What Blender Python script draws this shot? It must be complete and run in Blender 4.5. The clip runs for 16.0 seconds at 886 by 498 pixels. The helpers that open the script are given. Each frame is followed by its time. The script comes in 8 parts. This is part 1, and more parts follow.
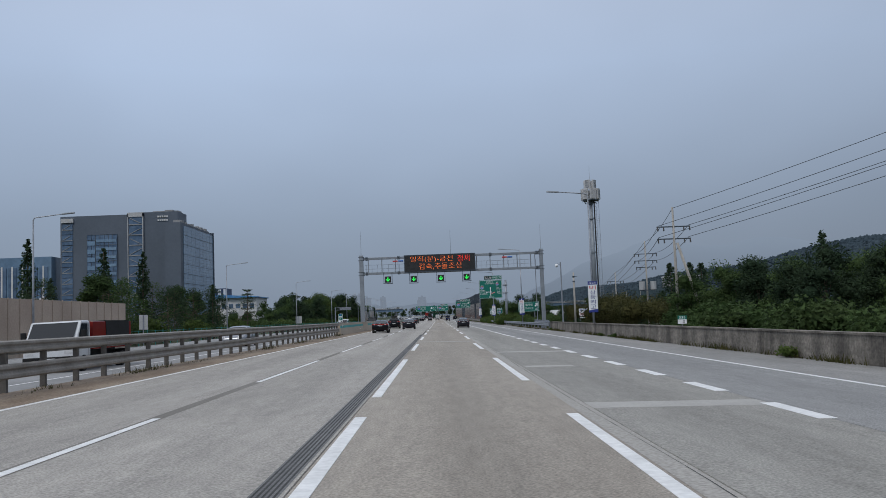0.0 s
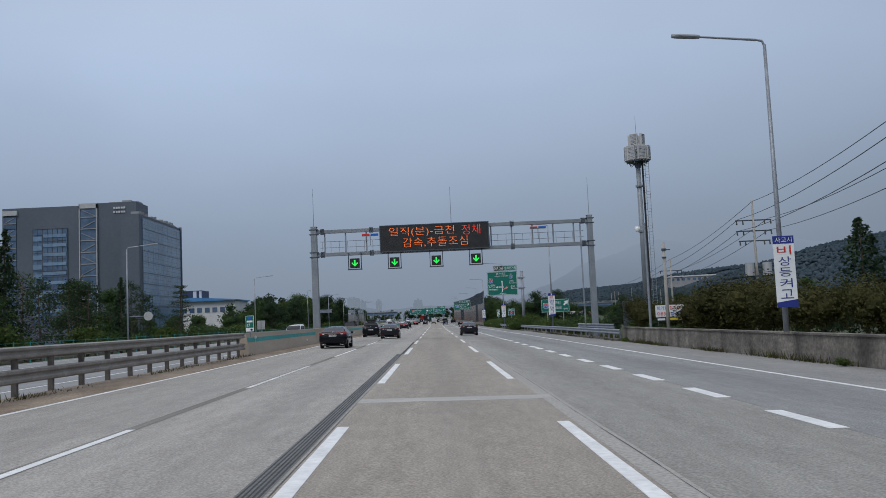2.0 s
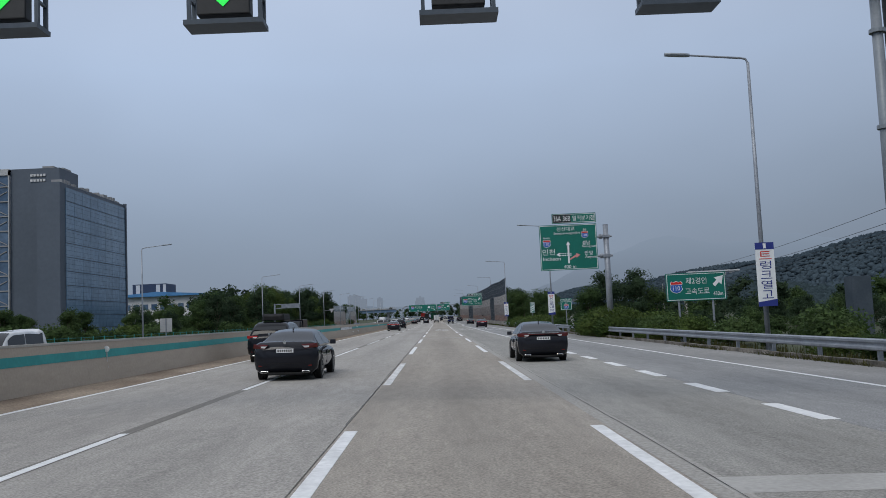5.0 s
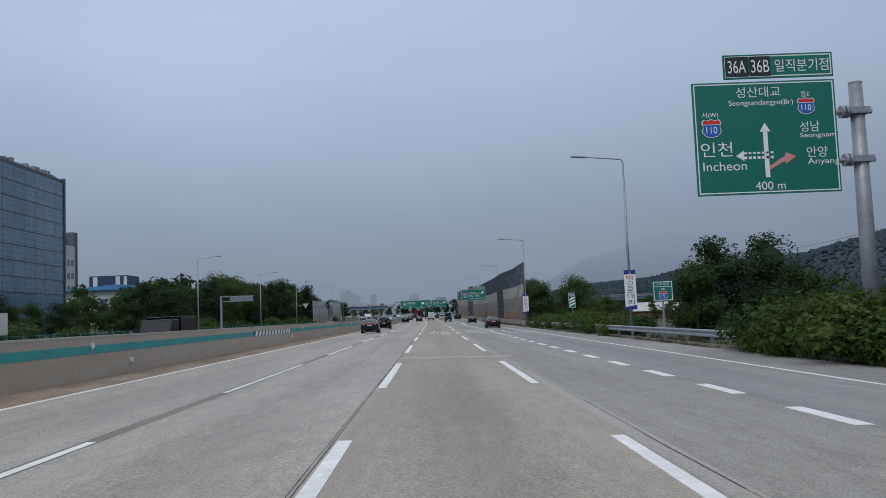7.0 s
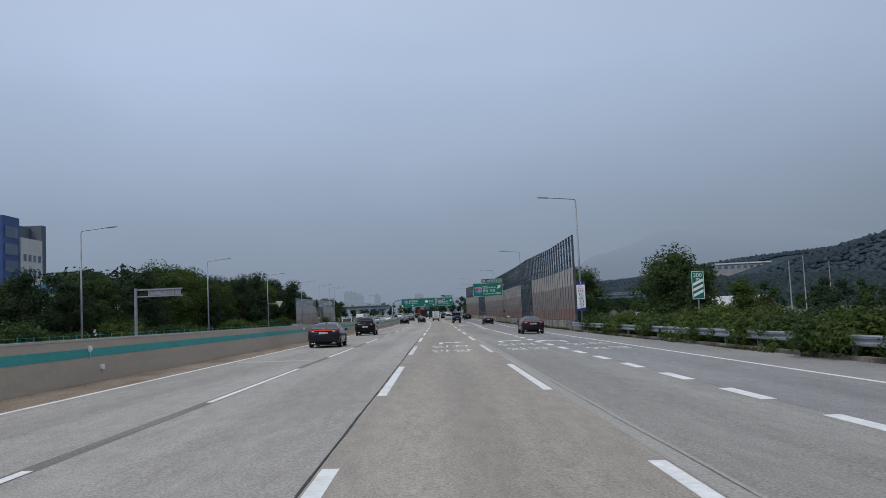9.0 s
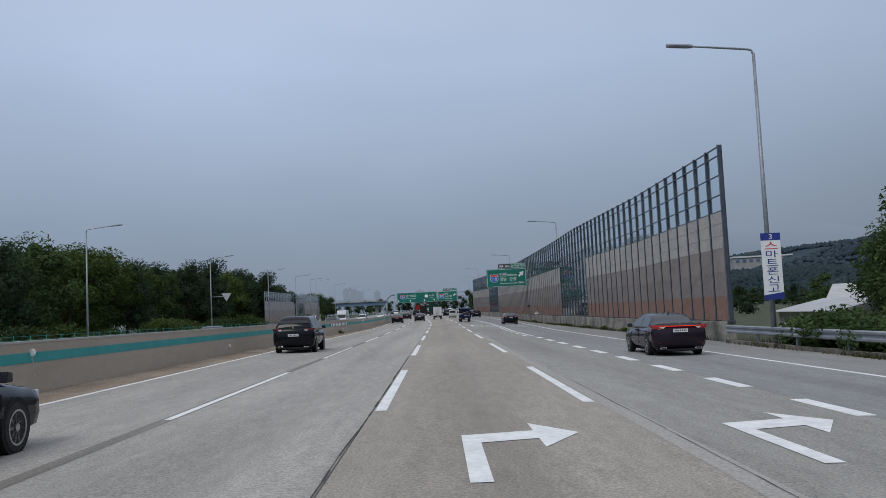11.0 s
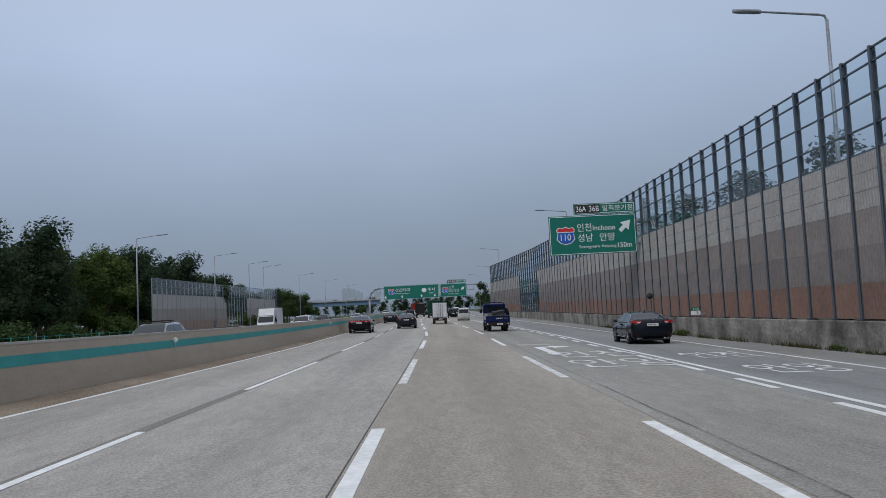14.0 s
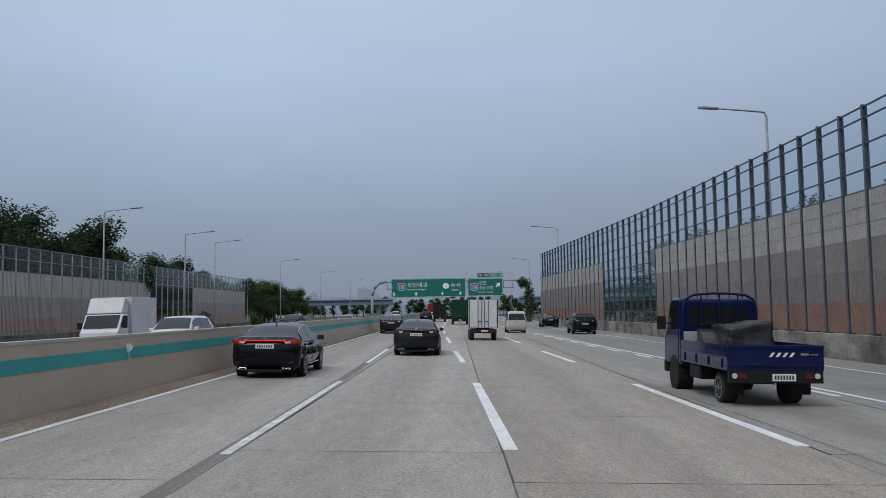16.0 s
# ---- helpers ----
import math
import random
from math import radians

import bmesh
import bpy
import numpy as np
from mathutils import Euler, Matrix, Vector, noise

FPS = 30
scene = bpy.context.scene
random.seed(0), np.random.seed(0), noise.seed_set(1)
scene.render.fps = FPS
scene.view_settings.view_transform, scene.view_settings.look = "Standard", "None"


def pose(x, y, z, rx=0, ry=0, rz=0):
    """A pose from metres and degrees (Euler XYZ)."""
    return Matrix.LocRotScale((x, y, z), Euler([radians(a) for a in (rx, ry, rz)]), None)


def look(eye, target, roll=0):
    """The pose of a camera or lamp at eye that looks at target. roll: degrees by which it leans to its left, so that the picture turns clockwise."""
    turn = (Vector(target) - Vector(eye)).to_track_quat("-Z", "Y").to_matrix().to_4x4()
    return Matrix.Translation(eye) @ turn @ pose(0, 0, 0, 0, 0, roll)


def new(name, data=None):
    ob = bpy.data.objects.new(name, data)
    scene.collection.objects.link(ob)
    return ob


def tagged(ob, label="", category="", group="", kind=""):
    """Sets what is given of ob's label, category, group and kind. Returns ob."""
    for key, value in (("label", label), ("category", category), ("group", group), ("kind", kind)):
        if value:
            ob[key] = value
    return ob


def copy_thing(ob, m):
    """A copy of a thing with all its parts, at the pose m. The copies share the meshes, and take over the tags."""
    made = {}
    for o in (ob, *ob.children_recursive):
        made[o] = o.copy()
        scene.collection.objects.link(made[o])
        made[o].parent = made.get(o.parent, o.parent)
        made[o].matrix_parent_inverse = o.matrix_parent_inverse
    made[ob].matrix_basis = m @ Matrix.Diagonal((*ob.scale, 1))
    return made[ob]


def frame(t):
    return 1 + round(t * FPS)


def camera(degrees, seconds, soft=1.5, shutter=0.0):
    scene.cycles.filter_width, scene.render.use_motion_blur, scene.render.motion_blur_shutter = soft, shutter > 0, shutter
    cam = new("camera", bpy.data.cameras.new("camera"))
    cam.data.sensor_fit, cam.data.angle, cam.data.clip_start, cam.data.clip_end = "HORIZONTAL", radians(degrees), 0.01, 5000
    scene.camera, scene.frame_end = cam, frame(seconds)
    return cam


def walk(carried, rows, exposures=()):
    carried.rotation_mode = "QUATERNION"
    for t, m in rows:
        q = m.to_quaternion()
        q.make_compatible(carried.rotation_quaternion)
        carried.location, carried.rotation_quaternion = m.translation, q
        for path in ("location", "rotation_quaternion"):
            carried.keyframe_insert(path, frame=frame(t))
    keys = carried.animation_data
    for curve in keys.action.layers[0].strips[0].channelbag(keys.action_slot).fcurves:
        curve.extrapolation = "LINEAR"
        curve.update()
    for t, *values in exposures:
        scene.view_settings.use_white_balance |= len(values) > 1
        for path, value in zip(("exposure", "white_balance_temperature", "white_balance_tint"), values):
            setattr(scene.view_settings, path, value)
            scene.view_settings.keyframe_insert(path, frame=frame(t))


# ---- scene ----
cam = camera(54.7, 16.0, soft=0.5)
PATH = [
    (0, (-0.42, -1.254, 1.681), (-0.403, 0.74, 1.84), -2.2),
    (0.5, (-0.393, 9.014, 1.63), (-0.373, 11.007, 1.799), -2.2),
    (1, (-0.366, 19.31, 1.61), (-0.344, 21.303, 1.778), -2.3),
    (1.5, (-0.256, 29.58, 1.642), (-0.234, 31.573, 1.81), -2.5),
    (2, (-0.221, 39.632, 1.705), (-0.195, 41.625, 1.871), -2.6),
    (2.5, (-0.139, 49.853, 1.662), (-0.111, 51.846, 1.827), -2.8),
    (3, (-0.145, 60.08, 1.682), (-0.115, 62.074, 1.844), -2.9),
    (3.5, (-0.156, 70.647, 1.642), (-0.13, 72.641, 1.802), -3.0),
    (4, (-0.209, 81.273, 1.728), (-0.189, 83.266, 1.888), -2.9),
    (4.5, (-0.312, 91.632, 1.705), (-0.296, 93.626, 1.868), -2.65),
    (7, (-0.551, 142.865, 1.682), (-0.519, 144.859, 1.838), -2.3),
    (7.5, (-0.509, 153.234, 1.711), (-0.478, 155.228, 1.868), -2.3),
    (8, (-0.406, 163.634, 1.783), (-0.376, 165.627, 1.937), -2.4),
    (8.5, (-0.437, 173.716, 1.798), (-0.41, 175.71, 1.951), -2.4),
    (9, (-0.526, 184.119, 1.702), (-0.505, 186.113, 1.858), -2.6),
    (9.5, (-0.672, 194.452, 1.652), (-0.657, 196.446, 1.805), -2.5),
    (10, (-0.735, 205.06, 1.71), (-0.723, 207.054, 1.861), -2.6),
    (12.5, (-0.665, 262.971, 1.692), (-0.636, 264.966, 1.84), -2.9),
    (13, (-0.718, 275.27, 1.715), (-0.691, 277.265, 1.864), -2.9),
    (13.5, (-0.727, 287.772, 1.661), (-0.705, 289.767, 1.809), -3.0),
    (14, (-0.828, 300.387, 1.663), (-0.813, 302.381, 1.814), -2.8),
    (14.5, (-1.223, 312.782, 1.694), (-1.216, 314.776, 1.852), -2.7),
    (15, (-1.581, 325.234, 1.784), (-1.587, 327.227, 1.944), -2.4),
    (15.5, (-1.909, 337.714, 1.858), (-1.929, 339.708, 2.019), -1.75),
    (16, (-2.54, 350.565, 1.934), (-2.567, 352.559, 2.094), -0.9),
]
walk(cam, [(t, look(eye, target, roll)) for t, eye, target, roll in PATH])

# ---- world, sun and exposure ----
world = bpy.data.worlds.new("overcast")
scene.world = world
world.use_nodes = True
wn, wl = world.node_tree.nodes, world.node_tree.links
wn.clear()
sky = wn.new("ShaderNodeTexSky")
sky.sky_type, sky.sun_disc = "NISHITA", False
sky.sun_elevation, sky.sun_rotation = radians(58), radians(35)
sky.air_density, sky.dust_density = 1.2, 4.0
w_co = wn.new("ShaderNodeTexCoord")
w_sep = wn.new("ShaderNodeSeparateXYZ")
wl.new(w_co.outputs["Generated"], w_sep.inputs[0])
w_ramp = wn.new("ShaderNodeValToRGB")
for e in range(4):
    w_ramp.color_ramp.elements.new(0.5)
for el, (at, col) in zip(w_ramp.color_ramp.elements, (
        (0.0, (0.215, 0.264, 0.340)), (0.03, (0.232, 0.288, 0.374)), (0.12, (0.282, 0.355, 0.470)),
        (0.28, (0.420, 0.525, 0.705)), (0.45, (0.50, 0.58, 0.74)), (1.0, (0.86, 0.92, 1.02)))):
    el.position, el.color = at, (*col, 1)
wl.new(w_sep.outputs["Z"], w_ramp.inputs[0])
w_map = wn.new("ShaderNodeMapping")
w_map.inputs["Scale"].default_value = (1.0, 1.0, 1.9)
wl.new(w_co.outputs["Generated"], w_map.inputs[0])
w_noise = wn.new("ShaderNodeTexNoise")
w_noise.inputs["Scale"].default_value, w_noise.inputs["Detail"].default_value = 1.9, 3
w_noise.inputs["Roughness"].default_value = 0.55
wl.new(w_map.outputs[0], w_noise.inputs["Vector"])
w_span = wn.new("ShaderNodeMapRange")
w_span.inputs["From Min"].default_value, w_span.inputs["From Max"].default_value = 0.3, 0.7
w_span.inputs["To Min"].default_value, w_span.inputs["To Max"].default_value = 0.93, 1.08
wl.new(w_noise.outputs[0], w_span.inputs[0])
w_mul = wn.new("ShaderNodeVectorMath")
w_mul.operation = "SCALE"
wl.new(w_ramp.outputs[0], w_mul.inputs[0])
w_side = wn.new("ShaderNodeMapRange")
w_side.interpolation_type = "SMOOTHSTEP"
w_side.inputs["From Min"].default_value, w_side.inputs["From Max"].default_value = 0.05, 0.6
w_side.inputs["To Min"].default_value, w_side.inputs["To Max"].default_value = 1.0, 0.80
wl.new(w_sep.outputs["X"], w_side.inputs[0])
w_both = wn.new("ShaderNodeMath")
w_both.operation = "MULTIPLY"
wl.new(w_span.outputs[0], w_both.inputs[0])
wl.new(w_side.outputs[0], w_both.inputs[1])
wl.new(w_both.outputs[0], w_mul.inputs["Scale"])
bg_cloud, bg_sky = wn.new("ShaderNodeBackground"), wn.new("ShaderNodeBackground")
wl.new(w_mul.outputs[0], bg_cloud.inputs[0])
wl.new(sky.outputs[0], bg_sky.inputs[0])
bg_sky.inputs[1].default_value = 0.05
w_mix, w_out = wn.new("ShaderNodeMixShader"), wn.new("ShaderNodeOutputWorld")
w_mix.inputs[0].default_value = 0.06
wl.new(bg_cloud.outputs[0], w_mix.inputs[1])
wl.new(bg_sky.outputs[0], w_mix.inputs[2])
wl.new(w_mix.outputs[0], w_out.inputs[0])

sun = new("sun", bpy.data.lights.new("sun", "SUN"))
sun.data.energy, sun.data.angle, sun.data.color = 1.1, radians(25), (1.0, 0.97, 0.92)
sun.matrix_world = look((-40, -30, 90), (0, 40, 0))

# ---- materials ----
def surf(name, c1, c2, scale=1.0, rough=0.8, metal=0.0, bump=0.0, fine=20.0, amount=0.25, stretch=(1, 1, 1), vary=0.0, island=0.0, coat=0.0, gloss=0.5, centre=None, mid=0.0):
    """A surface whose colour runs from c1 to c2 over large patches, with a fine grain, in metres."""
    m = bpy.data.materials.new(name)
    m.use_nodes = True
    n, l = m.node_tree.nodes, m.node_tree.links
    b = n["Principled BSDF"]
    b.inputs["Roughness"].default_value, b.inputs["Metallic"].default_value = rough, metal
    b.inputs["Specular IOR Level"].default_value = gloss
    if coat:
        b.inputs["Coat Weight"].default_value, b.inputs["Coat Roughness"].default_value = coat, 0.04
    geo = n.new("ShaderNodeNewGeometry")
    mp = n.new("ShaderNodeMapping")
    mp.inputs["Scale"].default_value = stretch
    l.new(geo.outputs["Position"], mp.inputs[0])
    big, small = n.new("ShaderNodeTexNoise"), n.new("ShaderNodeTexNoise")
    big.inputs["Scale"].default_value, big.inputs["Detail"].default_value = scale, 4
    small.inputs["Scale"].default_value, small.inputs["Detail"].default_value = fine, 3
    l.new(mp.outputs[0], big.inputs["Vector"])
    l.new(geo.outputs["Position"], small.inputs["Vector"])
    ramp = n.new("ShaderNodeValToRGB")
    ramp.color_ramp.elements[0].position, ramp.color_ramp.elements[1].position = 0.32, 0.68
    ramp.color_ramp.elements[0].color, ramp.color_ramp.elements[1].color = (*c1, 1), (*c2, 1)
    l.new(big.outputs[0], ramp.inputs[0])
    span = n.new("ShaderNodeMapRange")
    span.inputs["From Min"].default_value, span.inputs["From Max"].default_value = 0.3, 0.7
    span.inputs["To Min"].default_value, span.inputs["To Max"].default_value = 1 - amount, 1 + amount
    l.new(small.outputs[0], span.inputs[0])
    mul = n.new("ShaderNodeVectorMath")
    mul.operation = "SCALE"
    l.new(ramp.outputs[0], mul.inputs[0])
    l.new(span.outputs[0], mul.inputs["Scale"])
    if mid:
        # worn and stained patches of half a metre
        mp2, blot, sp2, m4 = n.new("ShaderNodeMapping"), n.new("ShaderNodeTexNoise"), n.new("ShaderNodeMapRange"), n.new("ShaderNodeVectorMath")
        m4.operation = "SCALE"
        mp2.inputs["Scale"].default_value = (2.2, 0.45, 2.0)
        blot.inputs["Scale"].default_value, blot.inputs["Detail"].default_value, blot.inputs["Roughness"].default_value = 2.0, 8, 0.72
        sp2.inputs["From Min"].default_value, sp2.inputs["From Max"].default_value = 0.3, 0.7
        sp2.inputs["To Min"].default_value, sp2.inputs["To Max"].default_value = 1 - mid, 1 + mid
        l.new(geo.outputs["Position"], mp2.inputs[0])
        l.new(mp2.outputs[0], blot.inputs["Vector"])
        l.new(blot.outputs[0], sp2.inputs[0])
        l.new(mul.outputs[0], m4.inputs[0])
        l.new(sp2.outputs[0], m4.inputs["Scale"])
        mul = m4
    last = mul
    if centre is not None:
        # oil drips along the middle of a lane
        sep, off, ab, band, m3 = n.new("ShaderNodeSeparateXYZ"), n.new("ShaderNodeMath"), n.new("ShaderNodeMath"), n.new("ShaderNodeMapRange"), n.new("ShaderNodeVectorMath")
        off.operation, ab.operation, m3.operation = "SUBTRACT", "ABSOLUTE", "SCALE"
        off.inputs[1].default_value = centre
        band.interpolation_type = "SMOOTHSTEP"
        band.inputs["From Min"].default_value, band.inputs["From Max"].default_value = 0.1, 0.8
        band.inputs["To Min"].default_value, band.inputs["To Max"].default_value = 0.90, 1.0
        l.new(geo.outputs["Position"], sep.inputs[0])
        l.new(sep.outputs["X"], off.inputs[0])
        l.new(off.outputs[0], ab.inputs[0])
        l.new(ab.outputs[0], band.inputs[0])
        l.new(mul.outputs[0], m3.inputs[0])
        l.new(band.outputs[0], m3.inputs["Scale"])
        last = m3
    for how, source in ((vary, "obj"), (island, "isl")):
        if how:
            r = n.new("ShaderNodeObjectInfo") if source == "obj" else geo
            out = r.outputs["Random"] if source == "obj" else r.outputs["Random Per Island"]
            s2 = n.new("ShaderNodeMapRange")
            s2.inputs["To Min"].default_value, s2.inputs["To Max"].default_value = 1 - how, 1 + how
            l.new(out, s2.inputs[0])
            m2 = n.new("ShaderNodeVectorMath")
            m2.operation = "SCALE"
            l.new(last.outputs[0], m2.inputs[0])
            l.new(s2.outputs[0], m2.inputs["Scale"])
            last = m2
    l.new(last.outputs[0], b.inputs["Base Color"])
    if bump:
        bp = n.new("ShaderNodeBump")
        bp.inputs["Strength"].default_value, bp.inputs["Distance"].default_value = bump, 0.02
        l.new(small.outputs[0], bp.inputs["Height"])
        l.new(bp.outputs[0], b.inputs["Normal"])
    return m


def glow(name, col, strength):
    m = bpy.data.materials.new(name)
    m.use_nodes = True
    b = m.node_tree.nodes["Principled BSDF"]
    b.inputs["Base Color"].default_value = (*col, 1)
    b.inputs["Emission Color"].default_value = (*col, 1)
    b.inputs["Emission Strength"].default_value = strength
    return m


def clear(name, col, rough=0.03):
    m = bpy.data.materials.new(name)
    m.use_nodes = True
    b = m.node_tree.nodes["Principled BSDF"]
    b.inputs["Base Color"].default_value = (*col, 1)
    b.inputs["Transmission Weight"].default_value, b.inputs["Roughness"].default_value, b.inputs["IOR"].default_value = 1.0, rough, 1.2
    return m


def grey(v, warm=0.0):
    return (v * (1 + warm), v, v * (1 - warm))


def lane_concrete(name, c1, c2, vary, centre):
    return surf(name, c1, c2, 0.35, 0.85, bump=0.6, fine=32, amount=0.34, stretch=(1.6, 0.10, 1), vary=vary, centre=centre, mid=0.16)


LANE_MATS = [
    lane_concrete("concrete_lane_pale", (0.278, 0.260, 0.236), (0.355, 0.333, 0.302), 0.03, -7.4),
    lane_concrete("concrete_lane_grey", (0.288, 0.270, 0.244), (0.365, 0.342, 0.310), 0.03, -3.7),
    lane_concrete("concrete_lane_brown", (0.265, 0.235, 0.198), (0.340, 0.306, 0.262), 0.03, 0.1),
    lane_concrete("concrete_lane_olive", (0.232, 0.222, 0.200), (0.300, 0.288, 0.262), 0.03, 3.9),
    lane_concrete("concrete_lane_blue", (0.205, 0.204, 0.200), (0.262, 0.260, 0.254), 0.03, 7.5),
]
M_SHOULDER = surf("shoulder_concrete", (0.20, 0.195, 0.185), (0.27, 0.262, 0.25), 0.5, 0.9, bump=0.3, fine=20, amount=0.25, stretch=(1, 0.2, 1), mid=0.16)
M_DIRT = surf("gritty_verge", (0.175, 0.128, 0.090), (0.29, 0.232, 0.172), 1.3, 0.95, bump=0.5, fine=16, amount=0.3, stretch=(1, 0.3, 1))
M_JOINT = surf("joint_filler", grey(0.15), grey(0.21), 2, 0.9)
M_CRACK = surf("open_crack", grey(0.03), grey(0.06), 2, 0.95)
M_BAND = surf("pale_joint_concrete", (0.300, 0.285, 0.258), (0.350, 0.332, 0.305), 0.8, 0.85, bump=0.4, fine=20, amount=0.25, stretch=(2, 0.1, 1))
M_TAR = surf("brown_filled_joint", (0.150, 0.138, 0.120), (0.205, 0.192, 0.172), 1.2, 0.9, bump=0.4, fine=18, amount=0.25, stretch=(3, 0.15, 1))
M_OIL = surf("oil_stain", (0.255, 0.239, 0.215), (0.325, 0.307, 0.279), 0.6, 0.8, bump=0.3, fine=24, amount=0.3, stretch=(1.6, 0.2, 1))
M_PATCH = surf("pale_concrete_patch", (0.34, 0.327, 0.305), (0.41, 0.397, 0.372), 0.8, 0.85, bump=0.2, fine=16, amount=0.1)
M_GROOVE = surf("dark_grooved_asphalt", grey(0.12), grey(0.19), 1.0, 0.9, bump=0.4, fine=18, amount=0.25, stretch=(6, 0.2, 1))
M_OPP = surf("asphalt_far_carriageway", grey(0.20), grey(0.26), 0.3, 0.9, bump=0.2, fine=10, amount=0.12)
M_PAINT = surf("road_paint", (0.66, 0.66, 0.65), (0.78, 0.78, 0.77), 1.5, 0.6, bump=0.2, fine=9, amount=0.10, mid=0.07)
M_WORN = surf("worn_road_paint", (0.46, 0.455, 0.44), (0.72, 0.715, 0.70), 3.0, 0.7, bump=0.2, fine=9, amount=0.2, mid=0.22)
M_GRASS = surf("rough_grass", (0.028, 0.040, 0.016), (0.062, 0.070, 0.030), 0.12, 0.95, bump=0.6, fine=3, amount=0.35)
M_BARRIER = surf("barrier_concrete", (0.330, 0.280, 0.222), (0.405, 0.350, 0.285), 0.6, 0.88, bump=0.08, fine=14, amount=0.06, stretch=(1, 0.12, 0.9), mid=0.07)
M_BARRIER_TOP = surf("barrier_coping", (0.36, 0.345, 0.31), (0.43, 0.41, 0.375), 0.8, 0.85, bump=0.15, fine=12, amount=0.1)
M_TEAL = surf("teal_paint", (0.012, 0.235, 0.225), (0.020, 0.285, 0.270), 0.8, 0.6, fine=8, amount=0.08)
M_PARAPET = surf("stained_concrete", (0.070, 0.062, 0.052), (0.235, 0.210, 0.178), 1.1, 0.92, bump=0.35, fine=9, amount=0.3, stretch=(1, 0.8, 0.3), mid=0.35)
M_NBBASE = surf("blotched_pale_concrete", (0.085, 0.078, 0.066), (0.330, 0.305, 0.265), 0.9, 0.92, bump=0.35, fine=9, amount=0.25, stretch=(1, 0.7, 0.55), mid=0.3)
M_GALV = surf("galvanised_steel", (0.235, 0.255, 0.285), (0.33, 0.352, 0.385), 1.5, 0.55, 0.5, fine=12, amount=0.1)
M_GALV_BROWN = surf("weathered_rail_steel", (0.215, 0.198, 0.176), (0.30, 0.280, 0.255), 1.5, 0.65, 0.3, fine=12, amount=0.12)
M_STEEL = surf("grey_painted_steel", (0.20, 0.222, 0.245), (0.26, 0.285, 0.31), 0.8, 0.5, 0.2, fine=8, amount=0.07)
M_DARKSTEEL = surf("dark_blue_grey_steel", (0.050, 0.066, 0.084), (0.076, 0.094, 0.114), 0.8, 0.5, 0.2, fine=8, amount=0.1)
M_BLACK = surf("black_housing", grey(0.012), grey(0.022), 2, 0.5, fine=10, amount=0.1)
M_GREEN = surf("sign_green", (0.0, 0.135, 0.098), (0.0, 0.152, 0.112), 0.7, 0.45, fine=6, amount=0.05)
M_WHITE = surf("sign_white", (0.74, 0.76, 0.76), (0.80, 0.81, 0.81), 0.7, 0.45, fine=6, amount=0.04)
M_SIGNBLUE = surf("sign_blue", (0.01, 0.09, 0.40), (0.015, 0.11, 0.44), 0.7, 0.45, fine=6, amount=0.04)
M_NAVY = surf("banner_navy", (0.015, 0.03, 0.20), (0.02, 0.035, 0.23), 0.7, 0.6, fine=6, amount=0.05)
M_RED = surf("sign_red", (0.55, 0.02, 0.015), (0.62, 0.025, 0.02), 0.7, 0.5, fine=6, amount=0.05)
M_PINK = surf("faded_pink_sign", (0.62, 0.25, 0.24), (0.68, 0.30, 0.28), 0.7, 0.5, fine=6, amount=0.05)
M_BACK = surf("sign_back_aluminium", grey(0.42), grey(0.50), 1, 0.5, 0.4, fine=8, amount=0.06)
M_ORANGE_LED = glow("orange_led", (0.85, 0.16, 0.03), 0.8)
M_RED_LED = glow("red_led", (0.85, 0.03, 0.015), 0.8)
M_GREEN_LED = glow("green_led", (0.02, 0.75, 0.08), 0.7)
M_GLASS = clear("barrier_glass", (0.82, 0.90, 0.94))
M_NB = [
    surf("panel_orange", (0.194, 0.110, 0.084), (0.237, 0.138, 0.105), 0.7, 0.45, bump=0.1, fine=8, amount=0.12, vary=0.08, mid=0.08),
    surf("panel_taupe", (0.176, 0.153, 0.144), (0.219, 0.193, 0.181), 0.7, 0.45, bump=0.1, fine=8, amount=0.12, vary=0.06, mid=0.08),
    surf("panel_tan", (0.206, 0.178, 0.165), (0.251, 0.219, 0.204), 0.7, 0.45, bump=0.1, fine=8, amount=0.12, vary=0.06, mid=0.08),
    surf("panel_beige", (0.331, 0.315, 0.299), (0.383, 0.365, 0.348), 0.7, 0.45, bump=0.1, fine=8, amount=0.12, vary=0.05, mid=0.08),
]
M_PANELGROOVE = surf("panel_groove", grey(0.15, 0.08), grey(0.20, 0.08), 1, 0.8)
M_OLDWALL = surf("faded_pink_wall", (0.36, 0.28, 0.225), (0.46, 0.37, 0.30), 0.25, 0.85, fine=6, amount=0.1)
M_BARK = surf("bark", (0.06, 0.045, 0.03), (0.12, 0.09, 0.065), 4, 0.95, bump=0.5, fine=20, amount=0.3)
M_WOODPOLE = surf("concrete_pole", (0.30, 0.28, 0.25), (0.38, 0.36, 0.33), 1.5, 0.85, fine=12, amount=0.1)
